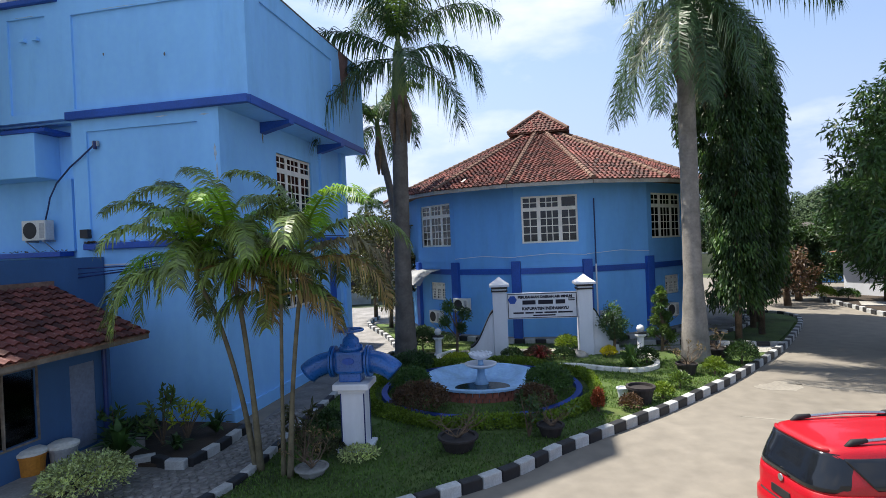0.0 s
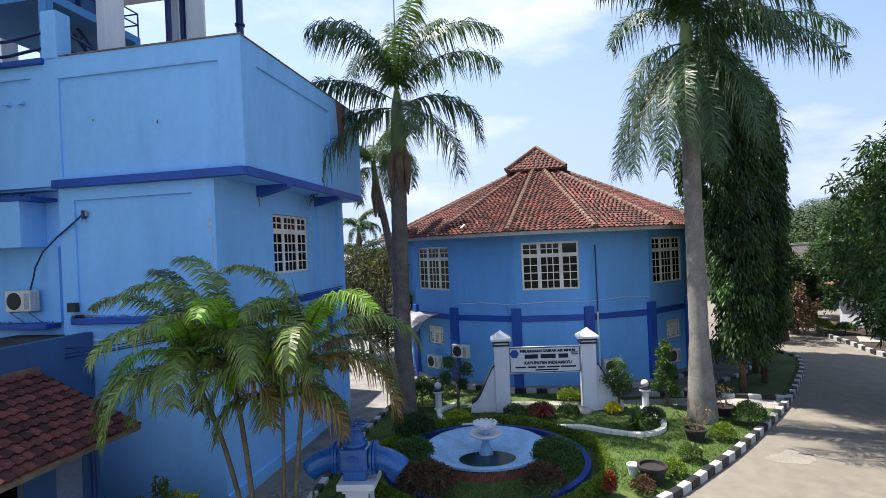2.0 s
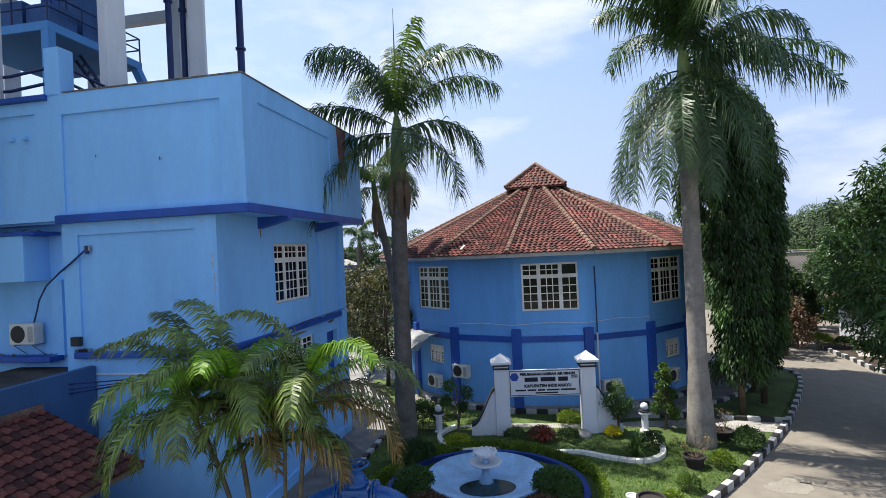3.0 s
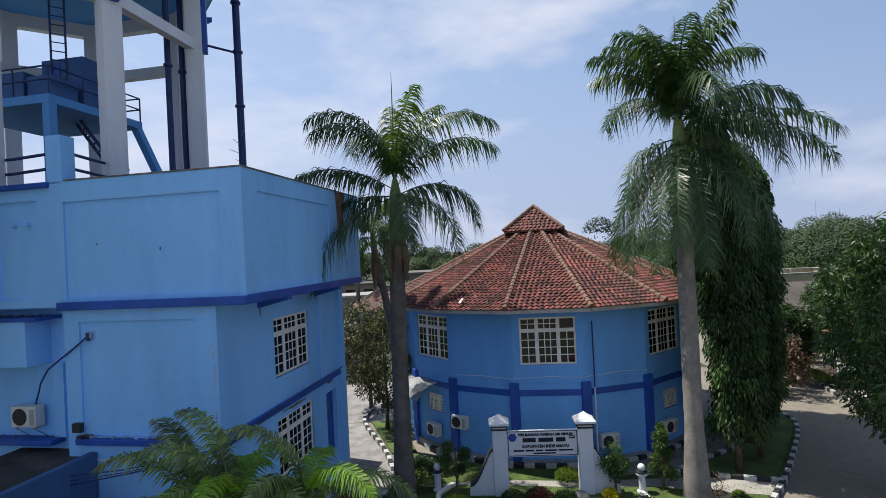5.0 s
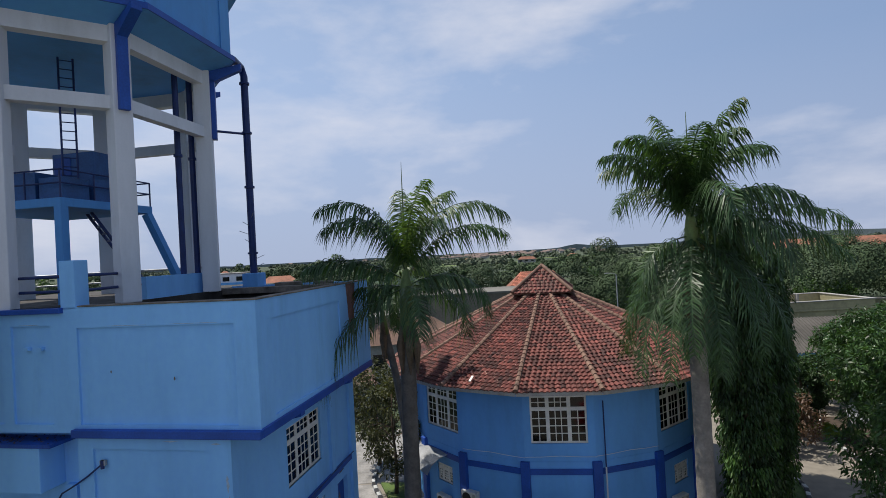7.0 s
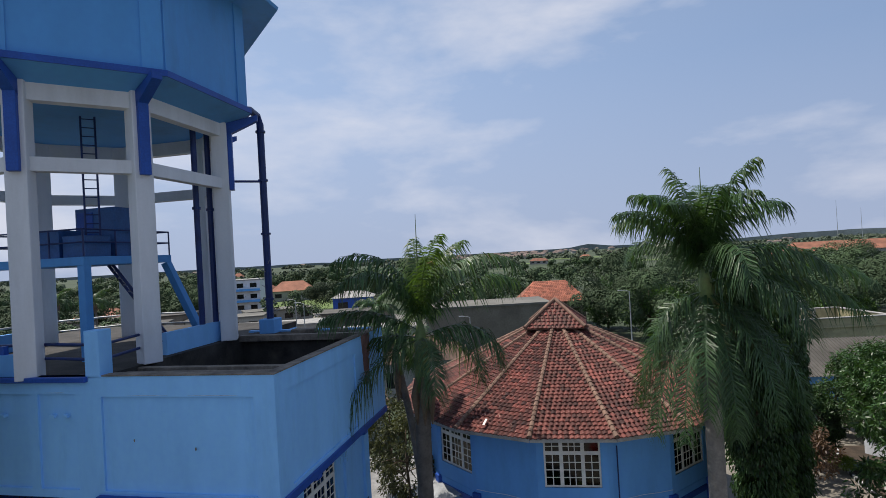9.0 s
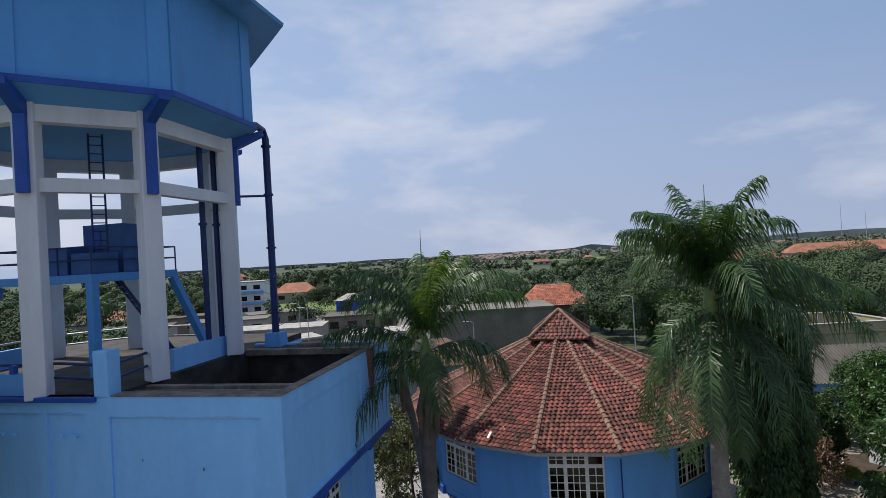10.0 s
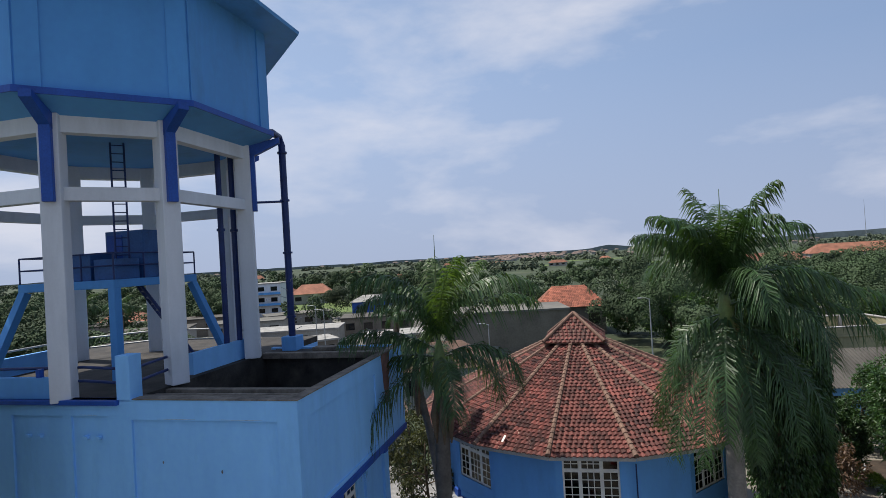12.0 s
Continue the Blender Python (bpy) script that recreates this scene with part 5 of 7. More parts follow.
# ---- fountain ----
fo = empty("fountain", pose(1.0, 16.6, 0.06), "pale blue tiered fountain in a round brick-faced basin", "fountain")
part("basin_wall", turned([(1.72, 0.0), (1.72, 0.32), (1.8, 0.32), (1.8, 0.38), (1.62, 0.38), (1.05, 0.12), (0.05, 0.1)], 40), BASIN_BLUE, fo)
part("water", turned([(0.66, 0.128), (0.66, 0.136)], 40, m=pose(0, -0.38, 0) @ Matrix.Diagonal((1.25, 0.85, 1, 1))), WATER, fo)
me = block_mesh("rim_brick", 0.17, 0.06, 0.09, BRICK_RED)
for row in range(2):
    for k in range(60):
        o = new("rim_brick", me)
        o.parent = fo
        a = 6 * k + 3 * row
        o.matrix_basis = pose(1.74 * math.cos(radians(a)), 1.74 * math.sin(radians(a)), 0.1 + 0.11 * row, 0, 0, a + 90)
part("pedestal", turned([(0.24, 0.1), (0.17, 0.25), (0.12, 0.4), (0.11, 0.56), (0.16, 0.64)], 20), BASIN_BLUE, fo, smooth=True)
part("lower_bowl", turned([(0.15, 0.62), (0.34, 0.65), (0.47, 0.71), (0.5, 0.76), (0.45, 0.76), (0.34, 0.71), (0.08, 0.69)], 28), WHITE, fo, smooth=True)
part("stem", turned([(0.1, 0.7), (0.08, 0.76), (0.08, 0.85), (0.13, 0.9)], 16), BASIN_BLUE, fo, smooth=True)
part("upper_bowl", turned([(0.12, 0.88), (0.24, 0.91), (0.33, 0.97), (0.35, 1.04), (0.3, 1.04), (0.24, 0.97), (0.04, 0.95)], 28), WHITE, fo, "white scalloped top bowl", True)
for k in range(14):
    part("scallop", turned([(0.025, 1.02), (0.055, 1.055), (0.025, 1.085)], 8, m=pose(0.325 * math.cos(k * 0.449), 0.325 * math.sin(k * 0.449), 0)), WHITE, fo)
ringm = bmesh.new()
for r, z in ((2.95, 0.0), (2.95, 0.22), (2.78, 0.22), (2.78, 0.0)):
    for k in range(64):
        ringm.verts.new((r * math.cos(k * math.pi / 32), r * math.sin(k * math.pi / 32), z))
ringm.verts.ensure_lookup_table()
for q in range(3):
    for k in range(64):
        j = (k + 1) % 64
        ringm.faces.new([ringm.verts[i] for i in (q * 64 + k, q * 64 + j, q * 64 + 64 + j, q * 64 + 64 + k)])
solid("ring_kerb", ringm, RING_BLUE, pose(0.95, 16.2, 0.02), "deep blue low ring wall round the fountain", "kerb", kind="structure")

# ---- blue valve on its pedestal ----
ped = empty("pedestal", pose(-2.08, 12.0, 0.08, 0, 0, -6) @ Matrix.Diagonal((0.9, 0.9, 1, 1)), "white square pedestal with a moulded cap on the lawn", "pedestal")
part("base", box(-0.42, 0.42, -0.42, 0.42, 0, 0.1, bevel=0.02), WHITE, ped)
part("shaft", box(-0.28, 0.28, -0.28, 0.28, 0.1, 1.28, bevel=0.015), WHITE, ped)
for px in (-0.285, 0.285):
    for py in (-0.285, 0.285):
        part("edge_line", box(px - 0.012, px + 0.012, py - 0.012, py + 0.012, 0.1, 1.28), NAVY, ped)
part("neck", box(-0.33, 0.33, -0.33, 0.33, 1.28, 1.36), WHITE, ped)
part("cap", box(-0.44, 0.44, -0.44, 0.44, 1.36, 1.5, bevel=0.025), WHITE, ped)
va = empty("pipe_valve", pose(-2.13, 12.0, 1.58, 0, 0, -6) @ Matrix.Diagonal((0.87, 0.87, 0.94, 1)), "large blue water gate valve with curved pipe ends and handwheel", "valve")
part("foot", box(-0.28, 0.28, -0.24, 0.24, 0, 0.2, bevel=0.03), PIPE_BLUE, va)
part("valve_body", box(-0.36, 0.36, -0.32, 0.32, 0.2, 0.72, bevel=0.07), PIPE_BLUE, va)
part("bonnet", turned([(0.3, 0.72), (0.3, 0.8), (0.22, 0.84), (0.2, 0.98), (0.1, 1.06), (0.05, 1.16)], 20), PIPE_BLUE, va, smooth=True)
for s in (-1, 1):
    bend = [(s * (0.34 + 0.9 * math.sin(t)), -0.06 * t, 0.45 - 0.5 * (1 - math.cos(t))) for t in [i * 0.12 for i in range(10)]]
    part("pipe_bend", tube([(s * 0.3, 0, 0.45)] + bend, 0.26, 20), PIPE_BLUE, va, smooth=True)
    for x in (0.4, 0.47):
        part("flange", tube([(s * x, 0, 0.45), (s * (x + 0.05), 0, 0.45)], 0.37, 24), PIPE_BLUE, va)
part("handwheel", tube([(0.32 * math.cos(k * math.pi / 12), 0.32 * math.sin(k * math.pi / 12), 1.18) for k in range(25)], 0.028, 8), PIPE_BLUE, va)
for k in range(3):
    a = k * math.pi / 3
    part("spoke", tube([(0.32 * math.cos(a), 0.32 * math.sin(a), 1.18), (-0.32 * math.cos(a), -0.32 * math.sin(a), 1.18)], 0.02, 6), PIPE_BLUE, va)
part("maker_plate", turned([(0.16, 0), (0.15, 0.02)], 16, m=pose(0, -0.32, 0.5, 90, 0, 0) @ Matrix.Diagonal((1, 0.5, 1, 1))), DEEP, va)
for k in range(8):
    part("bolt", tube([(0.26 * math.cos(k * 0.785), 0.26 * math.sin(k * 0.785), 0.8), (0.26 * math.cos(k * 0.785), 0.26 * math.sin(k * 0.785), 0.85)], 0.025, 6), PIPE_BLUE, va)


# ---- plants ----
class Leaves:
    """Gathers many small leaves into one mesh."""

    def __init__(self):
        self.v, self.f = [], []

    def blade(self, base, tip, width, sag=0.0, side=None):
        """A slim leaflet of a quad and a point, bent downwards."""
        d = tip - base
        s = side if side is not None else d.cross(Vector((0, 0, 1)))
        if s.length < 1e-4:
            s = Vector((1, 0, 0))
        s = s.normalized() * width / 2
        mid = base + d * 0.5 + Vector((0, 0, sag * d.length * 0.35))
        n = len(self.v)
        self.v += [tuple(base - s * 0.5), tuple(base + s * 0.5), tuple(mid + s), tuple(mid - s), tuple(tip - Vector((0, 0, sag * d.length * 0.2)))]
        self.f += [(n, n + 1, n + 2, n + 3), (n + 3, n + 2, n + 4)]

    def leaf(self, c, d, up, length, width):
        """One four-cornered leaf."""
        s = d.cross(up)
        if s.length < 1e-4:
            s = d.orthogonal()
        s = s.normalized() * width / 2
        n = len(self.v)
        m = c + d * length * 0.45
        self.v += [tuple(c), tuple(m + s), tuple(c + d * length), tuple(m - s)]
        self.f.append((n, n + 1, n + 2, n + 3))


def unit(rng):
    v = Vector((rng.gauss(0, 1), rng.gauss(0, 1), rng.gauss(0, 1)))
    return v.normalized()


def frond(parent, origin, az, elev, length, droop, leaflet, mat, rng, n=46, hang=0.5, bare=0.14, width=0.045, loose=1.0):
    """One feather leaf: a bending midrib with two rows of leaflets."""
    p, pts = Vector(origin), []
    steps = 18
    h = Vector((math.cos(az), math.sin(az), 0))
    twist = rng.uniform(-0.25, 0.25)
    side0 = Vector((-h.y, h.x, 0))
    for i in range(steps + 1):
        s = i / steps
        e = max(-1.5, elev - droop * s ** 1.5)
        d = (h * math.cos(e) + Vector((0, 0, math.sin(e))) + side0 * twist * s * 0.5).normalized()
        pts.append((p.copy(), d))
        p = p + d * length / steps
    L = Leaves()
    for i in range(n):
        s = bare + (1 - bare) * (i + 0.5) / n
        k = s * steps
        a, b = pts[int(k)], pts[min(int(k) + 1, steps)]
        q = a[0].lerp(b[0], k - int(k))
        d = a[1]
        ll = leaflet * (0.35 + 0.65 * math.sin(math.pi * min(1, 0.12 + 0.88 * s)) ** 0.7) * rng.uniform(0.85, 1.1)
        up = side0.cross(d) * -1
        for sg in (-1, 1):
            out = side0 * sg * (0.75 + rng.uniform(-0.2, 0.2) * loose) + d * (0.5 + rng.uniform(-0.25, 0.25) * loose) + up * (0.2 + rng.uniform(-0.6, 0.6) * loose)
            out = out.normalized()
            tip = q + out * ll * 0.75 + Vector((0, 0, -hang * ll * (0.82 + rng.uniform(-0.37, 0.37) * loose)))
            L.blade(q, tip, width * rng.uniform(0.8, 1.2), 0.5, d)
    # the midrib
    for i in range(steps):
        w = 0.04 * (1 - i / steps) + 0.008
        a, b = pts[i], pts[i + 1]
        m = len(L.v)
        for off in (side0 * w, -side0 * w, Vector((0, 0, -w))):
            L.v.append(tuple(a[0] + off))
        for off in (side0 * w, -side0 * w, Vector((0, 0, -w))):
            L.v.append(tuple(b[0] + off * 0.9))
        L.f += [(m, m + 3, m + 4, m + 1), (m + 1, m + 4, m + 5, m + 2), (m + 2, m + 5, m + 3, m)]
    return sheet("frond", L.v, L.f, mat, parent)


def palm_trunk(parent, points, radii, mat, rings_per_m=3.0):
    """A trunk with slight leaf-scar rings."""
    line = smooth_line([Vector(p) for p in points], 14)
    n = len(line)
    rad = []
    for i in range(n):
        t = i / (n - 1) * (len(radii) - 1)
        k = min(int(t), len(radii) - 2)
        r = radii[k] + (radii[k + 1] - radii[k]) * (t - k)
        rad.append(r * (1 + (0.018 if i % 2 else -0.012)))
    return part("trunk", tube(line, rad, 16), mat, parent, smooth=True)


def royal_palm(x, y, crown_z, spear, lean, radii, seed, label, fronds, old=(), bark=BARK, young=3, sheath=1.75, leaflet=1.05):
    """A tall palm. fronds: azimuth and elevation in degrees, length, bend in degrees; old: those that hang below the crown."""
    rng = random.Random(seed)
    ob = empty("palm_tree", pose(x, y, 0.02), label, "palm tree")
    lx, ly = lean
    top = Vector((lx, ly, crown_z))
    palm_trunk(ob, [(0, 0, 0), (lx * 0.1, ly * 0.1, crown_z * 0.3), (lx * 0.45, ly * 0.45, crown_z * 0.65), (lx * 0.9, ly * 0.9, crown_z - sheath + 0.15)], radii, bark)
    part("crownshaft", tube([(lx * 0.88, ly * 0.88, crown_z - sheath), (lx * 0.95, ly * 0.95, crown_z - sheath * 0.5), top, top + Vector((0, 0, 0.5))], [radii[-1] * 1.04, radii[-1] * 0.95, radii[-1] * 0.7, 0.1], 14), SHAFT, ob, "green and brown leaf sheath", True)
    part("spear_leaf", tube([top, top + Vector((0.03, 0, spear * 0.6)), top + Vector((0.05, 0.02, spear))], [0.06, 0.03, 0.008], 6), SHAFT, ob)
    for i, (az, elev, length, bend) in enumerate(fronds):
        base = top + Vector((0, 0, 0.35 if elev > 65 else 0.1 if elev > 30 else -0.15))
        frond(ob, base, radians(az + rng.uniform(-4, 4)), radians(elev + rng.uniform(-2, 2)), length * rng.uniform(0.96, 1.03), radians(bend + rng.uniform(-4, 4)), leaflet, FROND_LIGHT if i < young else FROND, rng, n=96, hang=0.9, bare=0.1, width=0.056, loose=0.8)
    for i, (az, elev, length, bend) in enumerate(old):
        frond(ob, top + Vector((0, 0, -0.35)), radians(az + rng.uniform(-9, 9)), radians(elev + rng.uniform(-5, 5)), length * rng.uniform(0.92, 1.08), radians(bend), leaflet * 0.85, FROND_DRY if i == 10 else FROND, rng, n=84, hang=0.7, width=0.052, loose=0.9)
    for i in range(4):
        a = rng.uniform(0, 6.28)
        r = radii[-1]
        low = top + Vector((0, 0, -sheath))
        part("dry_sheath", tube([low + Vector((r * 0.8 * math.cos(a), r * 0.8 * math.sin(a), 0.6)), low + Vector((r * 1.15 * math.cos(a), r * 1.15 * math.sin(a), -0.2)), low + Vector((r * 1.1 * math.cos(a), r * 1.1 * math.sin(a), -1.2))], [0.06, 0.17, 0.03], 6), BROWN_BARK, ob, "hanging dry brown sheath")
    return ob


# azimuth 0 points along x, 90 away from the yard
LEFT_CROWN = [(-50, 85, 3.7, 52), (100, 85, 3.7, 50), (20, 84, 4.2, 70),
              (180, 84, 5.0, 126), (-4, 74, 5.6, 124), (8, 58, 4.9, 96), (-150, 76, 4.4, 130), (60, 70, 4.8, 120), (128, 72, 4.8, 125),
              (182, 32, 4.1, 66), (160, 8, 3.6, 60), (-6, 28, 4.2, 136), (-72, 4, 3.4, 95), (95, 20, 4.6, 130), (204, -18, 5.0, 74), (35, 4, 4.4, 115)]
RIGHT_CROWN = [(110, 86, 4.0, 50), (-48, 84, 4.4, 62), (-12, 78, 4.0, 104), (40, 80, 4.2, 88), (-100, 84, 3.9, 90), (165, 84, 4.1, 92), (-70, 86, 3.8, 100), (70, 82, 4.4, 75), (-130, 80, 4.0, 110), (-150, 78, 4.2, 100),
               (180, 66, 4.1, 88), (150, 68, 3.8, 100), (8, 42, 4.0, 100), (-35, 42, 4.2, 115), (60, 60, 4.2, 120), (110, 56, 4.7, 120), (-95, 52, 4.2, 140),
               (2, 20, 5.6, 62), (-12, 14, 5.2, 72), (28, 6, 5.0, 66), (60, 10, 4.8, 90), (-60, 22, 4.5, 130)]
SKIRT = [(178, -34, 4.8, 62), (200, -44, 5.0, 48), (166, -50, 4.8, 40), (222, -40, 5.0, 54), (-112, -34, 5.0, 64), (-88, -44, 5.2, 48), (-64, -34, 5.0, 60),
         (-38, -30, 5.0, 66), (-14, -36, 4.8, 58), (14, -26, 5.0, 72), (50, -30, 4.8, 66), (90, -30, 5.0, 66), (130, -34, 5.0, 62), (152, -44, 5.0, 48), (188, -8, 3.6, 120), (-100, -56, 4.6, 34)]
royal_palm(-1.6, 21.0, 11.75, 4.55, (0.2, -0.3), [0.46, 0.33, 0.3, 0.29, 0.3], 11, "tall royal palm on the lawn, its grey trunk darkened as backlit", LEFT_CROWN, (), SHADED_BARK, 3, 2.2, 1.25)
royal_palm(-1.9, 26.2, 10.3, 1.6, (-1.0, -0.3), [0.26, 0.2, 0.18, 0.17, 0.17], 12, "smaller palm behind the tall one with drooping fronds", [(48 * k, 74 - 5 * k, 3.1, 120 + 6 * k) for k in range(11)], (), SHADED_BARK, 2, 1.2, 0.75)
royal_palm(8.6, 18.8, 13.3, 3.9, (0.0, 0.0), [0.5, 0.31, 0.29, 0.28, 0.28], 23, "tall royal palm with a pale smooth trunk by the kerb", RIGHT_CROWN, SKIRT, BARK, 1, 2.4, 1.25)

# clump of slim areca palms before the office wall
rng = random.Random(5)
for (bx, by), top, r, n in (((-3.95, 10.95), (-5.1, 11.2, 3.95), 0.046, 12), ((-3.85, 10.9), (-4.3, 11.0, 4.1), 0.05, 14), ((-3.3, 10.6), (-3.3, 10.9, 3.4), 0.036, 6), ((-3.15, 10.5), (-2.85, 11.0, 4.05), 0.044, 11)):
    ob = empty("areca_palm", pose(bx, by, 0.08), "slender areca palm with arching feathery fronds", "palm tree", "clump of areca palms")
    tx, ty, tz = top[0] - bx, top[1] - by, top[2]
    palm_trunk(ob, [(0, 0, 0), (tx * 0.25, ty * 0.3, tz * 0.4), (tx * 0.6, ty * 0.7, tz * 0.75), (tx, ty, tz)], [r * 1.5, r, r * 0.95, r * 0.95], ARECA_BARK)
    part("crownshaft", tube([(tx, ty, tz - 0.05), (tx, ty, tz + 0.45), (tx, ty, tz + 0.75)], [r * 1.3, r * 1.0, 0.02], 8), SHAFT, ob, smooth=True)
    part("spear_leaf", tube([(tx, ty, tz + 0.5), (tx - 0.08, ty, tz + 1.2), (tx - 0.2, ty, tz + 1.75)], [0.03, 0.02, 0.005], 5), SHAFT, ob)
    for i in range(n):
        t = i / (n - 1)
        # a few fronds take the leaf colour brightened as if sunlit
        mat = FROND_DRY if i == n - 2 and r > 0.04 else ARECA_SUNLIT if i in (1, 2, 5, 8) and r > 0.04 else ARECA
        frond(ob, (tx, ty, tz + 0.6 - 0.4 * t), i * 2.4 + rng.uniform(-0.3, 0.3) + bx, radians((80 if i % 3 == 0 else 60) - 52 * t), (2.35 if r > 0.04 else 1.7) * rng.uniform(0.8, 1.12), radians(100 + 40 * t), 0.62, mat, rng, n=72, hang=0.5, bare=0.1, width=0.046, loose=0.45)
    for i in range(3):
        frond(ob, (tx, ty, tz + 0.15), 3.1 * i + 0.4 * i - 0.25, radians(14), 2.5 if r > 0.04 else 1.7, radians(125), 0.6, ARECA_DRY if i == 0 else ARECA, rng, n=60, hang=0.6, width=0.046, loose=0.6)


def crown(parent, name, mat, rng, clumps, per, size, droop=0.3, spread=0.5, slim=0.35):
    """A crown of many leaves in clumps. clumps: centres with radii."""
    L = Leaves()
    for c, r in clumps:
        for _ in range(per):
            o = unit(rng) * r * rng.uniform(0.35, 1.0)
            d = (o.normalized() * spread + unit(rng) * 0.6 + Vector((0, 0, -droop))).normalized()
            L.leaf(Vector(c) + o, d, unit(rng), size * rng.uniform(0.7, 1.3), size * slim * rng.uniform(0.8, 1.2))
    return sheet(name, L.v, L.f, mat, parent, kind="stuff" if name in ("leaf_ball", "leaf_tuft") else "")


def broad_tree(name, x, y, height, radius, seed, label, low=0.35, mat=LEAF, clumps=70, per=75, size=0.26, droop=0.3, squash=1.0, bark=BROWN_BARK, slim=0.35, trunk_r=0.16, puff=(0.16, 0.3)):
    rng = random.Random(seed)
    ob = empty(name, pose(x, y, 0.02), label, "tree")
    zc = height * (low + 1) / 2
    hz = height * (1 - low) / 2
    part("trunk", tube([(0, 0, 0), (rng.uniform(-0.1, 0.1), 0.05, height * 0.25), (rng.uniform(-0.2, 0.2), 0, height * 0.55), (0, 0, height * 0.85)], [trunk_r * 1.35, trunk_r, trunk_r * 0.7, 0.03], 10), bark, ob, smooth=True)
    cl = []
    for i in range(clumps):
        u = unit(rng)
        k = rng.uniform(0.55, 1.0) ** 0.6
        c = Vector((u.x * radius * k, u.y * radius * k, zc + u.z * hz * k * squash))
        cl.append((c, radius * rng.uniform(*puff)))
    for c, r in cl[:9]:
        z = height * rng.uniform(0.25, 0.6)
        part("limb", tube([(0, 0, z), (c.x * 0.5, c.y * 0.5, (z + c.z) / 2 + 0.2), tuple(c)], [trunk_r * 0.5, trunk_r * 0.3, 0.02], 6), bark, ob)
    crown(ob, "crown", mat, rng, cl, per, size, droop, slim=slim)
    return ob


def column_tree(x, y, height, radius, low, seed, label, lean=0.0, head=1.0):
    """A narrow weeping tree. lean and head: how far the upper half leans along x, and how much wider it is."""
    rng = random.Random(seed)
    ob = empty("column_tree", pose(x, y, 0.05), label, "tree", "column trees by the road")
    part("trunk", tube([(0, 0, 0), (0.05, 0, height * 0.5), (lean * 0.6, 0, height * 0.95)], [0.13, 0.1, 0.03], 10), BROWN_BARK, ob, smooth=True)
    cl = []
    for i in range(380):
        z = low + (height - low) * rng.random() ** 0.95
        t = (z - low) / (height - low)
        up = max(0.0, min(1.0, (t - 0.4) / 0.15))
        r = radius * (1 + (head - 1) * up) * (0.88 + 0.16 * math.sin(math.pi * min(1, t * 1.2))) * (1 - 0.75 * t ** 12) * rng.uniform(0.35, 1.12)
        a = rng.uniform(0, 6.283)
        cl.append(((lean * up + r * math.cos(a), r * math.sin(a), z), rng.uniform(0.25, 0.42)))
    L, M = Leaves(), Leaves()
    for c, r in cl:
        # Lighter leaf colour, mostly low down, stands for sunlight on the foliage.
        lightened = rng.random() < (0.45 if c[2] < low + 2.5 else 0.06)
        for _ in range(120):
            o = unit(rng) * r * rng.uniform(0.3, 1.0)
            o.z *= 1.7
            d = (Vector((c[0], c[1], 0)).normalized() * 0.35 + unit(rng) * 0.4 + Vector((0, 0, -1.0))).normalized()
            (M if lightened else L).leaf(Vector(c) + o, d, unit(rng), rng.uniform(0.16, 0.28), 0.068)
    sheet("crown", L.v, L.f, LEAF_DARK, ob)
    sheet("lower_crown", M.v, M.f, LEAF, ob, "lighter leaves, sun on the lower crown put into their colour")
    return ob


column_tree(16.0, 28.6, 11.5, 1.35, 2.0, 35, "dark columnar tree behind the bend")
column_tree(13.9, 24.6, 13.4, 1.05, 2.0, 32, "dark columnar tree in the row along the kerb")
column_tree(15.6, 27.3, 12.4, 1.25, 2.2, 33, "dark columnar tree in the row along the kerb")
column_tree(14.9, 26.0, 13.0, 1.2, 2.2, 34, "dark columnar tree at the bend of the kerb")
column_tree(13.3, 22.9, 12.4, 0.85, 2.0, 36, "dark columnar tree in the row along the kerb")
column_tree(11.62, 21.6, 14.1, 0.92, 1.6, 31, "tall columnar tree with drooping dark leaves by the kerb", -0.75, 1.4)
broad_tree("mango_tree", 17.1, 17.4, 10.4, 3.9, 41, "leafy green mango tree overhanging the driveway", 0.13, MANGO_LEAF, 330, 130, 0.27, 0.55, slim=0.25, puff=(0.1, 0.19))
broad_tree("mango_tree", 25.7, 31.5, 8.3, 2.9, 42, "spreading green tree on a kerbed island", 0.24, MANGO_LEAF, 300, 130, 0.3, 0.5, slim=0.24, puff=(0.1, 0.19))
broad_tree("garden_tree", 22.4, 34.4, 4.9, 1.25, 43, "dense dark green tree beyond the bend of the driveway", 0.16, LEAF_DARK, 110, 110, 0.22, 0.3, slim=0.4)
broad_tree("garden_tree", 30.0, 39.6, 6.4, 2.6, 48, "dense green tree at the far side of the island", 0.2, MANGO_LEAF, 120, 110, 0.26, 0.4, slim=0.3)
broad_tree("garden_tree", 22.6, 38.5, 4.2, 1.7, 44, "small dense green tree near the blue store", 0.2, LEAF_DARK, 60, 70, 0.3, 0.3)
broad_tree("garden_tree", 24.6, 41.5, 3.5, 2.0, 49, "low dense dark tree before the blue store", 0.15, LEAF_DARK, 60, 80, 0.3, 0.3)
broad_tree("garden_tree", 27.6, 40.0, 3.8, 2.2, 50, "low dense tree beside the driveway end", 0.15, LEAF_DARK, 60, 80, 0.3, 0.3)
broad_tree("flowering_tree", 20.3, 32.2, 3.4, 1.6, 45, "purple-brown flowering garden tree", 0.22, LEAF_RED, 50, 60, 0.25, 0.3)
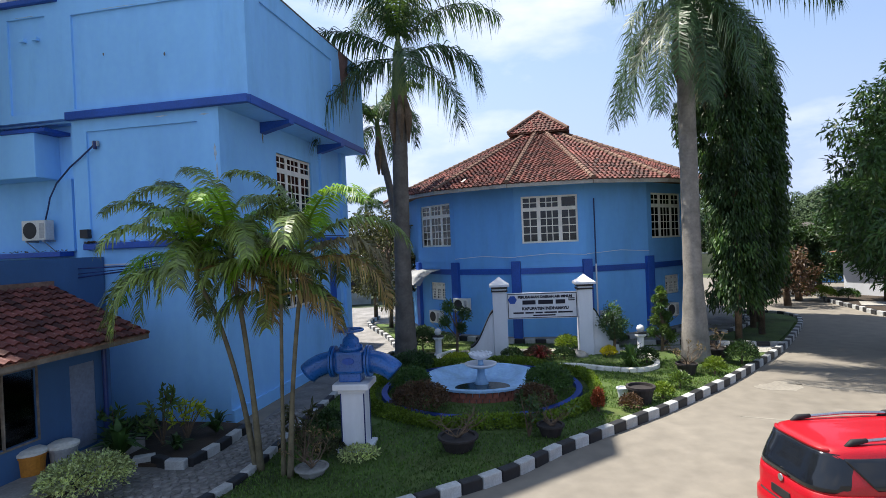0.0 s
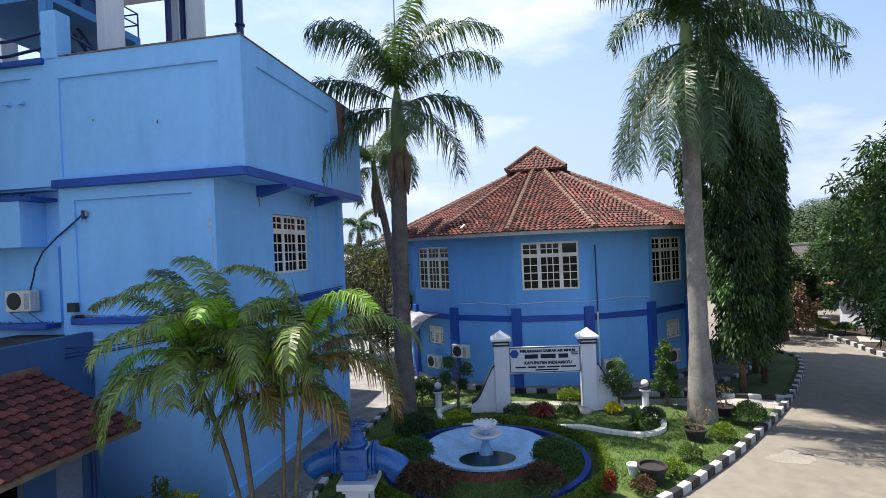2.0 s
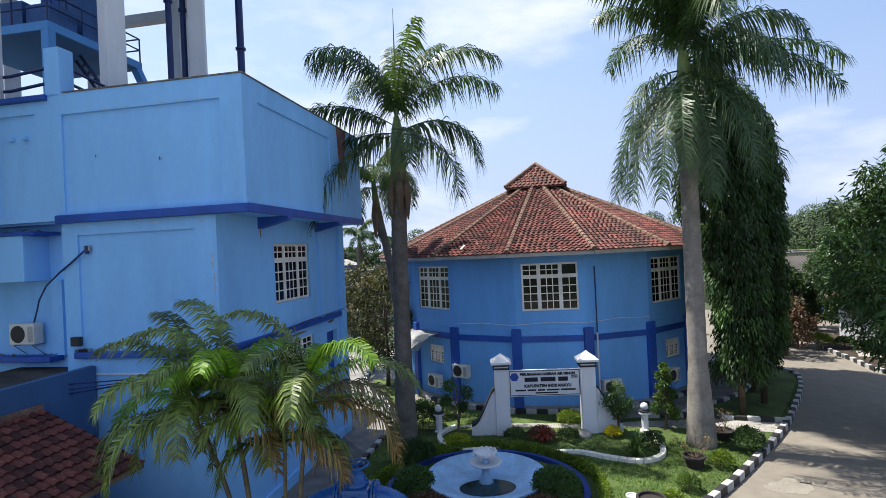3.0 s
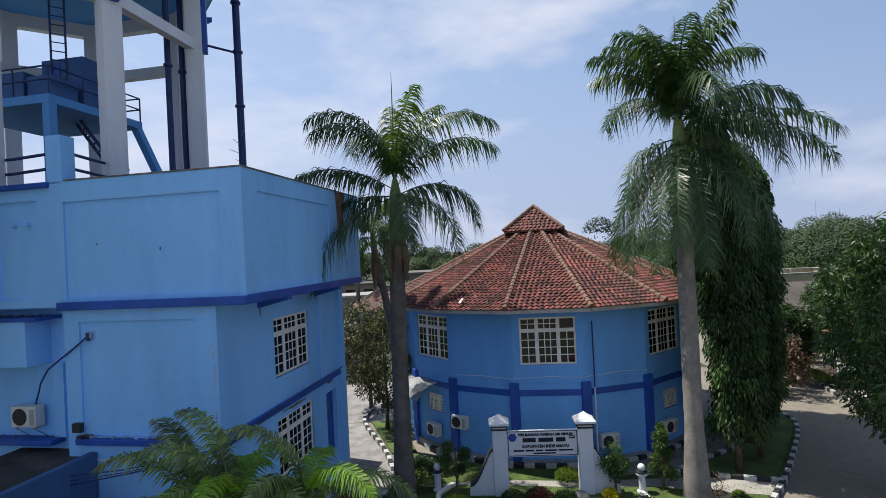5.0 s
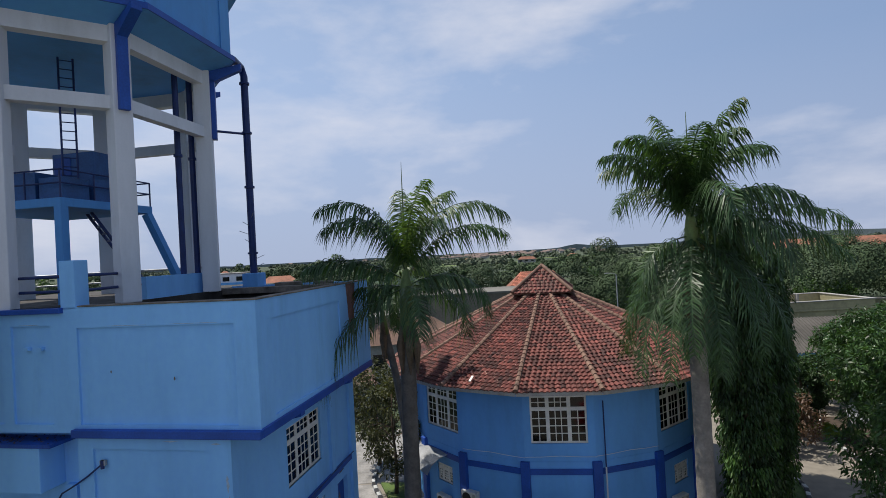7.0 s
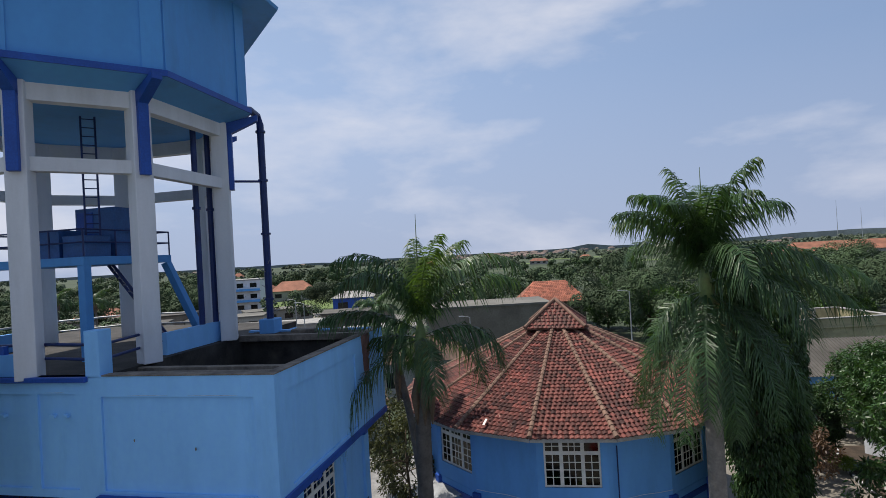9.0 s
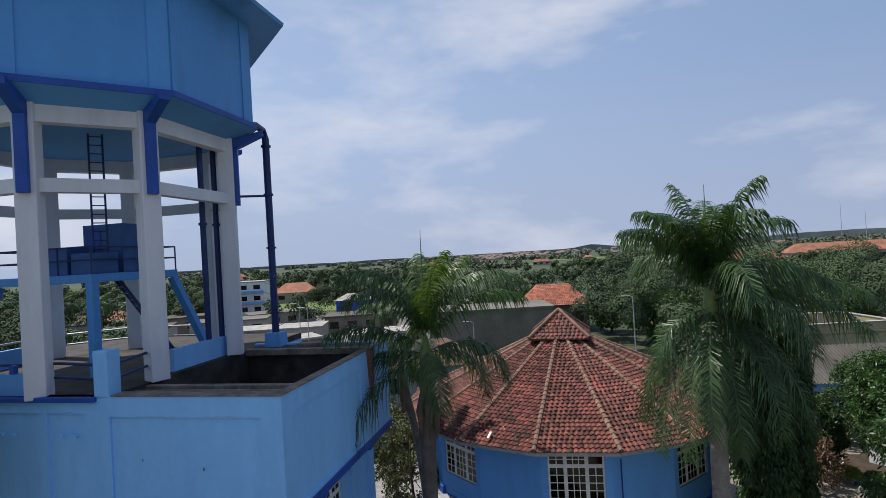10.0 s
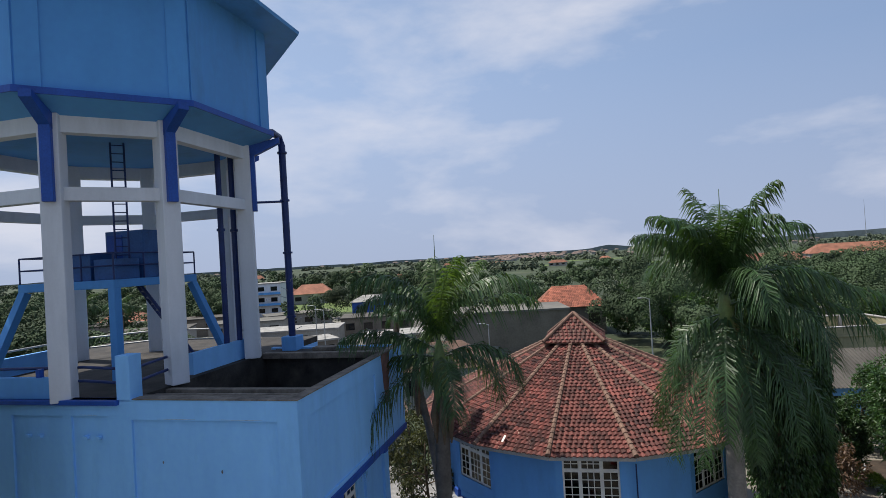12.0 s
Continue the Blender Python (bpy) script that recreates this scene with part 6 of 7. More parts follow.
# Unseen tree, added only to throw dappled shade on the annex roof.
broad_tree("shade_tree", -15.9, 12.4, 14.5, 2.5, 57, "unseen tall tree added to shade the annex roof", 0.5, LEAF_DARK, 150, 110, 0.36, 0.3, slim=0.4, trunk_r=0.3)
broad_tree("garden_tree", -3.0, 29.5, 6.4, 1.7, 46, "sparse small tree with brownish leaves behind the office", 0.18, LEAF_OLIVE, 80, 60, 0.24, 0.4, trunk_r=0.09)
broad_tree("garden_tree", -4.3, 33.5, 6.8, 2.0, 47, "dry brownish tree behind the office", 0.2, LEAF_OLIVE, 80, 60, 0.26, 0.4, trunk_r=0.1)


def shrub(x, y, r, h, mat, label, seed, per=90, size=0.075, name="shrub", z=0.1):
    rng = random.Random(seed)
    ob = empty(name, pose(x, y, z), label, "shrub")
    part("stem", tube([(0, 0, -0.02), (0, 0, h * 0.6)], [0.04, 0.02], 6), BROWN_BARK, ob)
    L = Leaves()
    for _ in range(int(per * 75 * max(0.3, r) * max(0.3, h))):
        u = unit(rng)
        if u.z < -0.2:
            u.z *= -0.6
        k = rng.uniform(0.72, 1.0) * (1 + 0.12 * noise.noise(u * 2.2 + Vector((seed, 0, 0))))
        c = Vector((u.x * r * k, u.y * r * k, h * 0.42 + u.z * h * 0.58 * k))
        c.z = max(0.02, c.z)
        d = (u * 0.7 + unit(rng) * 0.7).normalized()
        L.leaf(c, d, unit(rng), size * rng.uniform(0.7, 1.4), size * 0.5)
    sheet("foliage", L.v, L.f, mat, ob)
    return ob


SHRUBS = [(-1.15, 16.3, 0.62, 0.75, LEAF, "clipped dark green shrub beside the fountain"), (-0.75, 14.3, 0.78, 0.8, LEAF_RED, "broad reddish clipped shrub beside the fountain"),
          (2.25, 14.3, 0.55, 0.6, LEAF_RED, "reddish clipped shrub beside the fountain"), (2.85, 15.5, 0.68, 0.85, LEAF, "green clipped shrub beside the fountain"),
          (-1.2, 18.6, 0.7, 0.8, LEAF_DARK, "dark shrub at the foot of the palm"), (-1.0, 22.3, 0.75, 1.1, LEAF_DARK, "dense dark shrub behind the palm"),
          (4.75, 21.6, 0.45, 0.6, LEAF_LIME, "round clipped lime-green ball shrub behind the gate"), (3.35, 20.1, 0.5, 0.5, LEAF_RED, "red-leaved plants below the sign"),
          (2.4, 20.2, 0.4, 0.45, LEAF_DARK, "dark low shrub below the sign"), (4.3, 20.0, 0.4, 0.4, LEAF_DARK, "low green shrub below the sign"),
          (5.95, 20.0, 0.28, 0.4, YELLOW, "bright yellow bedding shrub"), (10.4, 19.4, 0.25, 0.3, LEAF_LIME, "small potted leafy shrub near the walk"),
          (9.75, 18.0, 0.5, 0.8, LEAF_DARK, "round clipped dark shrub by the kerb"), (6.6, 15.5, 0.29, 0.5, LEAF_LIGHT, "small leafy shrub on the lawn"),
          (5.75, 14.6, 0.28, 0.45, LEAF_LIME, "small yellow-green shrub near the kerb"), (4.6, 13.75, 0.27, 0.4, LEAF_RED, "low red-leaved bush by the kerb")]
for i, s in enumerate(SHRUBS):
    shrub(*s, 100 + i)
MORE = [(3.75, 13.7, 0.13, 0.6, FLOWER, "upright bush with orange flowers"), (8.3, 16.9, 0.32, 0.55, LEAF_LIME, "small green bush beside the kerb"),
        (-6.9, 10.2, 0.8, 0.7, VARIEGATED, "variegated pale green bush at the path corner"), (-7.6, 13.2, 0.45, 0.5, LEAF_DARK, "leafy bed plants against the annex"),
        (-2.65, 11.75, 0.34, 0.26, LEAF_OLIVE, "low mottled plants round the pedestal"),
        (-1.95, 11.35, 0.42, 0.2, VARIEGATED, "low variegated plants round the pedestal"), (-3.0, 13.2, 0.35, 0.5, LEAF_DARK, "dark bush near the path"),
        (0.3, 20.15, 0.5, 0.34, YELLOW_GREEN, "low lime-green ground cover by the gate"), (-0.2, 23.4, 0.6, 0.6, LEAF_DARK, "low dark shrub under the round wall"), (23.3, 33.6, 0.8, 0.9, LEAF_LIME, "lime-green bush on the island"), (24.5, 33.0, 0.6, 0.7, LEAF, "green bush on the island"),
        (7.0, 22.6, 0.5, 0.5, LEAF_DARK, "low shrub under the round wall"), (6.9, 18.8, 0.4, 0.55, LEAF_DARK, "dark shrub inside the cream edging")]
for i, s in enumerate(MORE):
    shrub(*s, 140 + i, size=0.17 if s[4] is LEAF_LIGHT else 0.075, per=28 if s[4] is LEAF_LIGHT else 90)

# ring hedge round the fountain
rng = random.Random(77)
hedge = empty("ring_hedge", pose(0.95, 16.15, 0.1), "low clipped ring hedge round the fountain", "hedge")
for sec in range(14):
    L = Leaves()
    for _ in range(1900):
        a = (sec + rng.random()) * 6.2832 / 14
        u = unit(rng)
        u.z = abs(u.z)
        r = 3.36 + u.x * 0.17 + 0.04 * math.sin(a * 9)
        c = Vector((r * math.cos(a), r * math.sin(a), 0.02 + u.z * (0.27 + 0.05 * math.sin(a * 7))))
        L.leaf(c, (unit(rng) + Vector((0, 0, 0.5))).normalized(), unit(rng), rng.uniform(0.05, 0.1), 0.045)
    sheet("hedge_bush", L.v, L.f, LEAF_LIME, hedge)


def spiky(x, y, h, n, mat, label, seed, name="spiky_plant", width=0.06, z=0.1):
    """A rosette of long arching blades."""
    rng = random.Random(seed)
    ob = empty(name, pose(x, y, z), label, "plant")
    L = Leaves()
    for i in range(n):
        a = rng.uniform(0, 6.283)
        e = rng.uniform(0.35, 1.4)
        d = Vector((math.cos(a) * math.cos(e), math.sin(a) * math.cos(e), math.sin(e)))
        ln = h * rng.uniform(0.7, 1.2)
        L.blade(Vector((0, 0, 0.02)), d * ln, width, 0.6)
    sheet("leaves", L.v, L.f, mat, ob)
    return ob


spiky(6.05, 18.0, 0.95, 70, LEAF, "green cycad-like rosette inside the cream edging", 1)
spiky(-7.3, 11.9, 0.85, 46, LEAF, "broad-leaved green plant in the bed", 2, width=0.13)
spiky(-5.75, 13.3, 0.6, 30, LEAF_DARK, "dark leafy plant by the wall corner", 3, width=0.1)
spiky(-6.2, 12.2, 0.45, 34, LEAF_DARK, "low dark rosette in the bed", 4, width=0.08)


def croton(x, y, h, stems, mat, label, seed, leaf=0.2, z=0.1):
    """A loose garden plant: bare stems that end in whorls of leaves."""
    rng = random.Random(seed)
    ob = empty("croton", pose(x, y, z), label, "plant")
    L = Leaves()
    for i in range(stems):
        a = rng.uniform(0, 6.283)
        out = Vector((math.cos(a), math.sin(a), 0)) * rng.uniform(0.1, 0.42) * h
        tip = out + Vector((0, 0, h * rng.uniform(0.55, 1.05)))
        part("stem", tube([(0, 0, -0.03), tuple(out * 0.4 + Vector((0, 0, tip.z * 0.5))), tuple(tip)], [0.02, 0.014, 0.007], 5), BROWN_BARK, ob)
        for k in range(22):
            c = tip - Vector((0, 0, rng.uniform(0, 0.3 * h)))
            d = (unit(rng) + Vector((0, 0, rng.uniform(-0.3, 0.7)))).normalized()
            L.leaf(c, d, unit(rng), leaf * rng.uniform(0.7, 1.3), leaf * 0.32)
    sheet("leaves", L.v, L.f, mat, ob)
    return ob


croton(-6.75, 12.7, 1.25, 9, LEAF_LIGHT, "tall yellow-green croton in the bed", 81)
croton(-6.3, 12.95, 1.0, 8, YELLOW_GREEN, "pale croton beside the blue wall", 82, 0.17)
croton(-7.75, 12.5, 0.9, 7, LEAF, "green leafy plant beside the annex", 83)
croton(-3.35, 12.3, 1.1, 9, LEAF_OLIVE, "mottled croton by the path", 84, 0.16)
croton(-3.05, 11.2, 0.8, 8, LEAF_OLIVE, "reddish leafy plant near the pedestal", 85, 0.14)
croton(1.75, 12.15, 0.95, 8, LEAF_DARK, "dark leafy plant near the kerb", 86, 0.16)
spiky(3.4, 19.85, 0.6, 80, CRIMSON_LEAF, "red cordyline below the sign", 6)


def topiary(x, y, h, tiers, label, seed, mats=None):
    """A small trained tree with leaf balls."""
    rng = random.Random(seed)
    ob = empty("topiary_tree", pose(x, y, 0.1), label, "tree")
    part("trunk", tube([(0, 0, 0), (0.06, 0, h * 0.5), (0, 0, h * 0.9)], [0.06, 0.045, 0.02], 8), BROWN_BARK, ob)
    for i, (dx, dy, z, r) in enumerate(tiers):
        part("branch", tube([(0.03, 0, z * 0.6), (dx * 0.7, dy * 0.7, z * 0.85), (dx, dy, z)], [0.03, 0.02, 0.015], 6), BROWN_BARK, ob)
        crown(ob, "leaf_ball", (mats or (LEAF, LEAF_DARK))[i % 2], rng, [((dx, dy, z), r), ((dx, dy, z + r * 0.2), r * 0.7)], 300, 0.1)
    return ob


topiary(0.35, 20.6, 2.1, ((-0.25, 0, 2.0, 0.32), (0.35, 0, 1.7, 0.32), (-0.4, 0.1, 1.45, 0.24), (0.2, 0, 1.2, 0.22)), "cloud-pruned topiary tree beside the gate", 61)
topiary(6.2, 20.2, 1.7, ((0, 0, 1.6, 0.42), (-0.25, 0, 1.25, 0.38), (0.3, 0, 1.1, 0.36), (0.0, -0.1, 0.9, 0.35)), "bushy trained tree beside the gate wing", 62)
topiary(8.15, 20.6, 2.3, [(0.36 * (1 - k / 14) * math.cos(k * 2.4), 0.36 * (1 - k / 14) * math.sin(k * 2.4), 0.55 + 0.16 * k, 0.24 - 0.008 * k) for k in range(12)], "layered conifer beside the palm", 63, (LEAF_LIGHT, LEAF))


def potted(x, y, r, h, mat, label, seed, leaf=None, twigs=True, z=0.1):
    rng = random.Random(seed)
    ob = empty("potted_plant", pose(x, y, z), label, "potted plant", "pots on the lawn")
    part("pot", turned([(r * 0.7, 0), (r * 0.95, h * 0.85), (r * 1.05, h * 0.86), (r * 1.05, h), (r * 0.88, h), (r * 0.85, h * 0.85), (0.02, h * 0.84)], 20), mat, ob)
    if twigs:
        for i in range(9):
            a = rng.uniform(0, 6.28)
            p = Vector((0, 0, h * 0.84))
            pts = [p]
            for k in range(6):
                a += rng.uniform(-0.9, 0.9)
                p = p + Vector((math.cos(a) * 0.1, math.sin(a) * 0.1, rng.uniform(0.03, 0.14)))
                pts.append(p)
            part("twig", tube(pts, [0.018, 0.014, 0.011, 0.009, 0.007, 0.005, 0.003], 5), BROWN_BARK, ob)
            for k in (2, 3, 4, 5):
                b = a + rng.uniform(-2, 2)
                part("twig", tube([pts[k], pts[k] + Vector((math.cos(b) * 0.1, math.sin(b) * 0.1, 0.08)), pts[k] + Vector((math.cos(b + 0.6) * 0.2, math.sin(b + 0.6) * 0.2, 0.12))], [0.008, 0.006, 0.003], 4), BROWN_BARK, ob)
            if leaf:
                crown(ob, "leaf_tuft", leaf, rng, [(tuple(p), 0.1)], 14, 0.08)
    return ob


potted(5.05, 14.3, 0.36, 0.46, TERRACOTTA, "large dark pot on the lawn", 70, twigs=False)
potted(4.75, 14.85, 0.16, 0.28, WHITE, "small white pot beside the dark pot", 71, twigs=False)
potted(0.15, 11.6, 0.42, 0.3, TERRACOTTA, "wide dark pot with a bare twisted bonsai", 72)
potted(-2.75, 10.6, 0.32, 0.16, STONE, "shallow grey bowl with a bonsai", 73, LEAF_BROWN)
potted(2.25, 12.2, 0.3, 0.26, TERRACOTTA, "dark pot with a small leafy plant", 74, LEAF)
potted(7.5, 17.05, 0.32, 0.36, TERRACOTTA, "dark pot beside the pale palm", 75, LEAF_BROWN)
potted(9.55, 19.2, 0.36, 0.34, TERRACOTTA, "dark pot with a bare twisted bonsai by the walk", 76, LEAF_BROWN)
for i, (x, y, s) in enumerate(((4.95, 20.3, 0.3), (1.9, 19.8, 0.2), (6.9, 19.6, 0.22))):
    bm = bmesh.new()
    bmesh.ops.create_icosphere(bm, subdivisions=3, radius=s)
    for v in bm.verts:
        v.co *= 1 + 0.25 * noise.noise(v.co * 3 + Vector((i * 5, 0, 0)))
        v.co.z *= 0.6
    solid("boulder", bm, STONE, pose(x, y, 0.15), "rough grey boulder in the flower bed", "rock", smooth=True)

# two lidded bins by the annex
for x, y, mat, lab in ((-8.35, 10.75, ORANGE_BIN, "orange plastic bin with a pale lid"), (-7.95, 11.1, GALV, "grey-white plastic bin with a pale lid")):
    b = empty("bin", pose(x, y, 0.1), lab, "bin", "bins by the annex")
    part("body", turned([(0.2, 0), (0.25, 0.55), (0.27, 0.55), (0.27, 0.6)], 20), mat, b)
    part("lid", turned([(0.29, 0.6), (0.29, 0.65), (0.2, 0.7), (0.02, 0.72)], 20), PLASTIC, b)

# grass blades on the lawn
rng = random.Random(9)
LP = [Vector(p) for p in LAWN]


def inside(x, y, poly):
    hit = False
    for a, b in zip(poly, poly[1:] + poly[:1]):
        if (a.y > y) != (b.y > y) and x < (b.x - a.x) * (y - a.y) / (b.y - a.y) + a.x:
            hit = not hit
    return hit


L = Leaves()
while len(L.f) < 90000:
    x, y = rng.uniform(-5, 16.5), rng.uniform(7.5, 26) if rng.random() < 0.4 else rng.uniform(8, 19)
    if not inside(x, y, LP) or noise.noise(Vector((x * 0.7, y * 0.7, 3))) < -0.28 or (x - 1) ** 2 + (y - 16.6) ** 2 < 3.9:
        continue
    d = Vector((rng.uniform(-0.05, 0.05), rng.uniform(-0.05, 0.05), rng.uniform(0.03, 0.075)))
    L.blade(Vector((x, y, 0.095)), Vector((x, y, 0.095)) + d, 0.022, 0.2)
sheet("grass", L.v, L.f, BLADE, None, "short mown lawn grass", "grass", kind="stuff")

# ---- red car ----
CAR = pose(4.62, 7.66, 0.0, 0, 0, 2) @ Matrix.Diagonal((1, 1, 1.085, 1))
car = empty("car", CAR, "bright red family car with roof rails parked in the yard", "car")
P = 5.0


def level(z, table):
    """Rear end, nose end and half-width of the body at a height."""
    for a, b in zip(table, table[1:]):
        if z <= b[0]:
            t = max(0.0, (z - a[0]) / (b[0] - a[0]))
            return [a[i] + (b[i] - a[i]) * t for i in (1, 2, 3)]
    return table[-1][1:]


LOWER = [(0.2, 0.1, 4.05, 0.78), (0.3, 0.0, 4.17, 0.83), (0.45, -0.05, 4.2, 0.85), (0.6, -0.04, 4.17, 0.86), (0.66, 0.01, 4.15, 0.86), (0.85, 0.02, 4.02, 0.87), (0.95, 0.04, 3.7, 0.85), (0.985, 0.09, 3.4, 0.8)]
UPPER = [(0.96, 0.05, 3.35, 0.815), (1.05, 0.07, 3.2, 0.8), (1.2, 0.13, 2.95, 0.76), (1.34, 0.2, 2.65, 0.715), (1.42, 0.23, 2.45, 0.685), (1.46, 0.27, 2.36, 0.655), (1.485, 0.34, 2.25, 0.6), (1.5, 0.6, 2.0, 0.4)]


def ring_at(z, table, grow=0.0, p=P, n=200):
    x0, x1, w = level(z, table)
    c, a, b = (x0 + x1) / 2, (x1 - x0) / 2 + grow, w + grow
    out = []
    for k in range(n):
        t = 6.2832 * k / n
        ct, st = math.cos(t), math.sin(t)
        out.append((c + a * math.copysign(abs(ct) ** (2 / p), ct), b * math.copysign(abs(st) ** (2 / p), st), z))
    return out


def stack(table, zs):
    bm = bmesh.new()
    rings = [[bm.verts.new(q) for q in ring_at(z, table)] for z in zs]
    for a, b in zip(rings, rings[1:]):
        for k in range(len(a)):
            j = (k + 1) % len(a)
            bm.faces.new((a[k], a[j], b[j], b[k]))
    bm.faces.new(rings[0][::-1]), bm.faces.new(rings[-1])
    return bm


def on_side(x, z, s, out, table):
    x0, x1, w = level(z, table)
    u = min(0.999, abs((x - (x0 + x1) / 2) / ((x1 - x0) / 2)))
    return (x, s * (w * (1 - u ** P) ** (1 / P) + out), z)


def on_tail(y, z, out, table):
    x0, x1, w = level(z, table)
    u = min(0.999, abs(y / w))
    return ((x0 + x1) / 2 - (x1 - x0) / 2 * (1 - u ** P) ** (1 / P) - out, y, z)


def patch(where, u0, u1, z0, z1, n=14, m=8, thick=0.006, soft=0.12):
    """A curved pane on the body: its corners are rounded by narrowing towards top and bottom."""
    bm = bmesh.new()
    rows = []
    for off in (thick, -0.01):
        rows.append([])
        for j in range(m + 1):
            v = j / m
            z = z0 + (z1 - z0) * v
            lo, hi = u0(v) if callable(u0) else u0, u1(v) if callable(u1) else u1
            cut = soft * max(0.0, abs(2 * v - 1) - 0.7) ** 2 * (hi - lo)
            rows[-1].append([bm.verts.new(where(lo + cut + (hi - lo - 2 * cut) * i / n, z, off)) for i in range(n + 1)])
    f, b = rows
    for j in range(m):
        for i in range(n):
            bm.faces.new((f[j][i], f[j][i + 1], f[j + 1][i + 1], f[j + 1][i]))
    edge = [(0, i) for i in range(n)] + [(j, n) for j in range(m)] + [(m, i) for i in range(n, 0, -1)] + [(j, 0) for j in range(m, 0, -1)]
    for (j, i), (k, q) in zip(edge, edge[1:] + edge[:1]):
        bm.faces.new((f[j][i], b[j][i], b[k][q], f[k][q]))
    return bm


part("body", stack(LOWER, [q[0] for q in LOWER]), RED_CAR, car, smooth=True)
part("cabin", stack(UPPER, [0.96, 1.0, 1.05, 1.12, 1.2, 1.27, 1.34, 1.42, 1.46, 1.475, 1.485, 1.5]), RED_CAR, car, smooth=True)
part("rear_window", patch(lambda u, z, o: on_tail(u, z, o, UPPER), lambda v: -0.77 + 0.1 * v, lambda v: 0.77 - 0.1 * v, 0.985, 1.42, n=40, thick=0.014, soft=0.5), CAR_GLASS, car, "dark tinted rear window", True)
part("spoiler", patch(lambda u, z, o: on_tail(u, z, o + 0.05 * (z - 1.425) / 0.04, UPPER), -0.54, 0.54, 1.428, 1.466, m=3, thick=0.016), RED_CAR, car, smooth=True)
part("rear_wiper", tube([(0.06, 0.05, 1.04), (0.1, -0.2, 1.1), (0.13, -0.42, 1.13)], 0.011, 6), RUBBER, car)
for s in (-1, 1):
    for x0, x1, t0, t1 in ((0.75, 1.2, 0.42, 1.2), (1.28, 2.12, 1.28, 2.06), (2.2, 3.0, 2.14, 2.3)):
        part("side_window", patch(lambda u, z, o, s=s: on_side(u, z, s, o, UPPER), lambda v, a=x0, b=t0: a + (b - a) * v, lambda v, a=x1, b=t1: a + (b - a) * v, 1.03, 1.38, n=20, thick=0.012, soft=0.3), CAR_GLASS, car, smooth=True)
    rail = part("roof_rail", tube([(0.6, s * 0.53, 1.47), (0.68, s * 0.53, 1.53), (1.4, s * 0.53, 1.555), (2.05, s * 0.51, 1.53), (2.15, s * 0.51, 1.46)], 0.022, 8), CHROME, car)
    for x0 in (0.55, 1.9):
        part("rail_foot", tube([(x0, s * 0.53, 1.475), (x0 + 0.1, s * 0.53, 1.525), (x0 + 0.3, s * 0.53, 1.54)], [0.02, 0.042, 0.028], 10), RUBBER, rail, "black plastic rail foot", True)
    part("tail_light", patch(lambda u, z, o, s=s: on_tail(s * u, z, o, LOWER), 0.66, 0.84, 0.7, 0.86, soft=0.5, thick=0.01), LAMP_CLEAR, car, "clear and red tail light", True)
    part("door_handle", tube([on_side(1.2, 0.86, s, 0.02, LOWER), on_side(1.38, 0.865, s, 0.025, LOWER)], 0.014, 8), RED_CAR, car)
    for x in (0.82, 3.35):
        wheel = part("wheel", tube([(x, s * 0.68, 0.32), (x, s * 0.875, 0.32)], 0.32, 28), RUBBER, car)
        part("rim", tube([(x, s * 0.86, 0.32), (x, s * 0.885, 0.32)], 0.2, 20), CHROME, wheel)
part("windscreen", box(0, 0.025, -0.6, 0.6, -0.36, 0.36, bevel=0.01, m=pose(2.82, 0, 1.2, 0, -62, 0)), CAR_GLASS, car)
part("bumper_insert", patch(lambda u, z, o: on_tail(u, z, o, LOWER), -0.6, 0.6, 0.28, 0.4, m=3), RUBBER, car, smooth=True)
part("tail_seam", patch(lambda u, z, o: on_tail(u, z, o, LOWER), -0.8, 0.8, 0.635, 0.65, m=2, thick=0.002), RUBBER, car)
part("badge", turned([(0.05, 0), (0.045, 0.015)], 16, m=pose(0.02, 0.0, 0.93, 0, -90, 0)), CHROME, car)
part("number_plate", patch(lambda u, z, o: on_tail(u, z, o, LOWER), -0.2, 0.2, 0.69, 0.79, m=2, thick=0.012), BLACK, car)

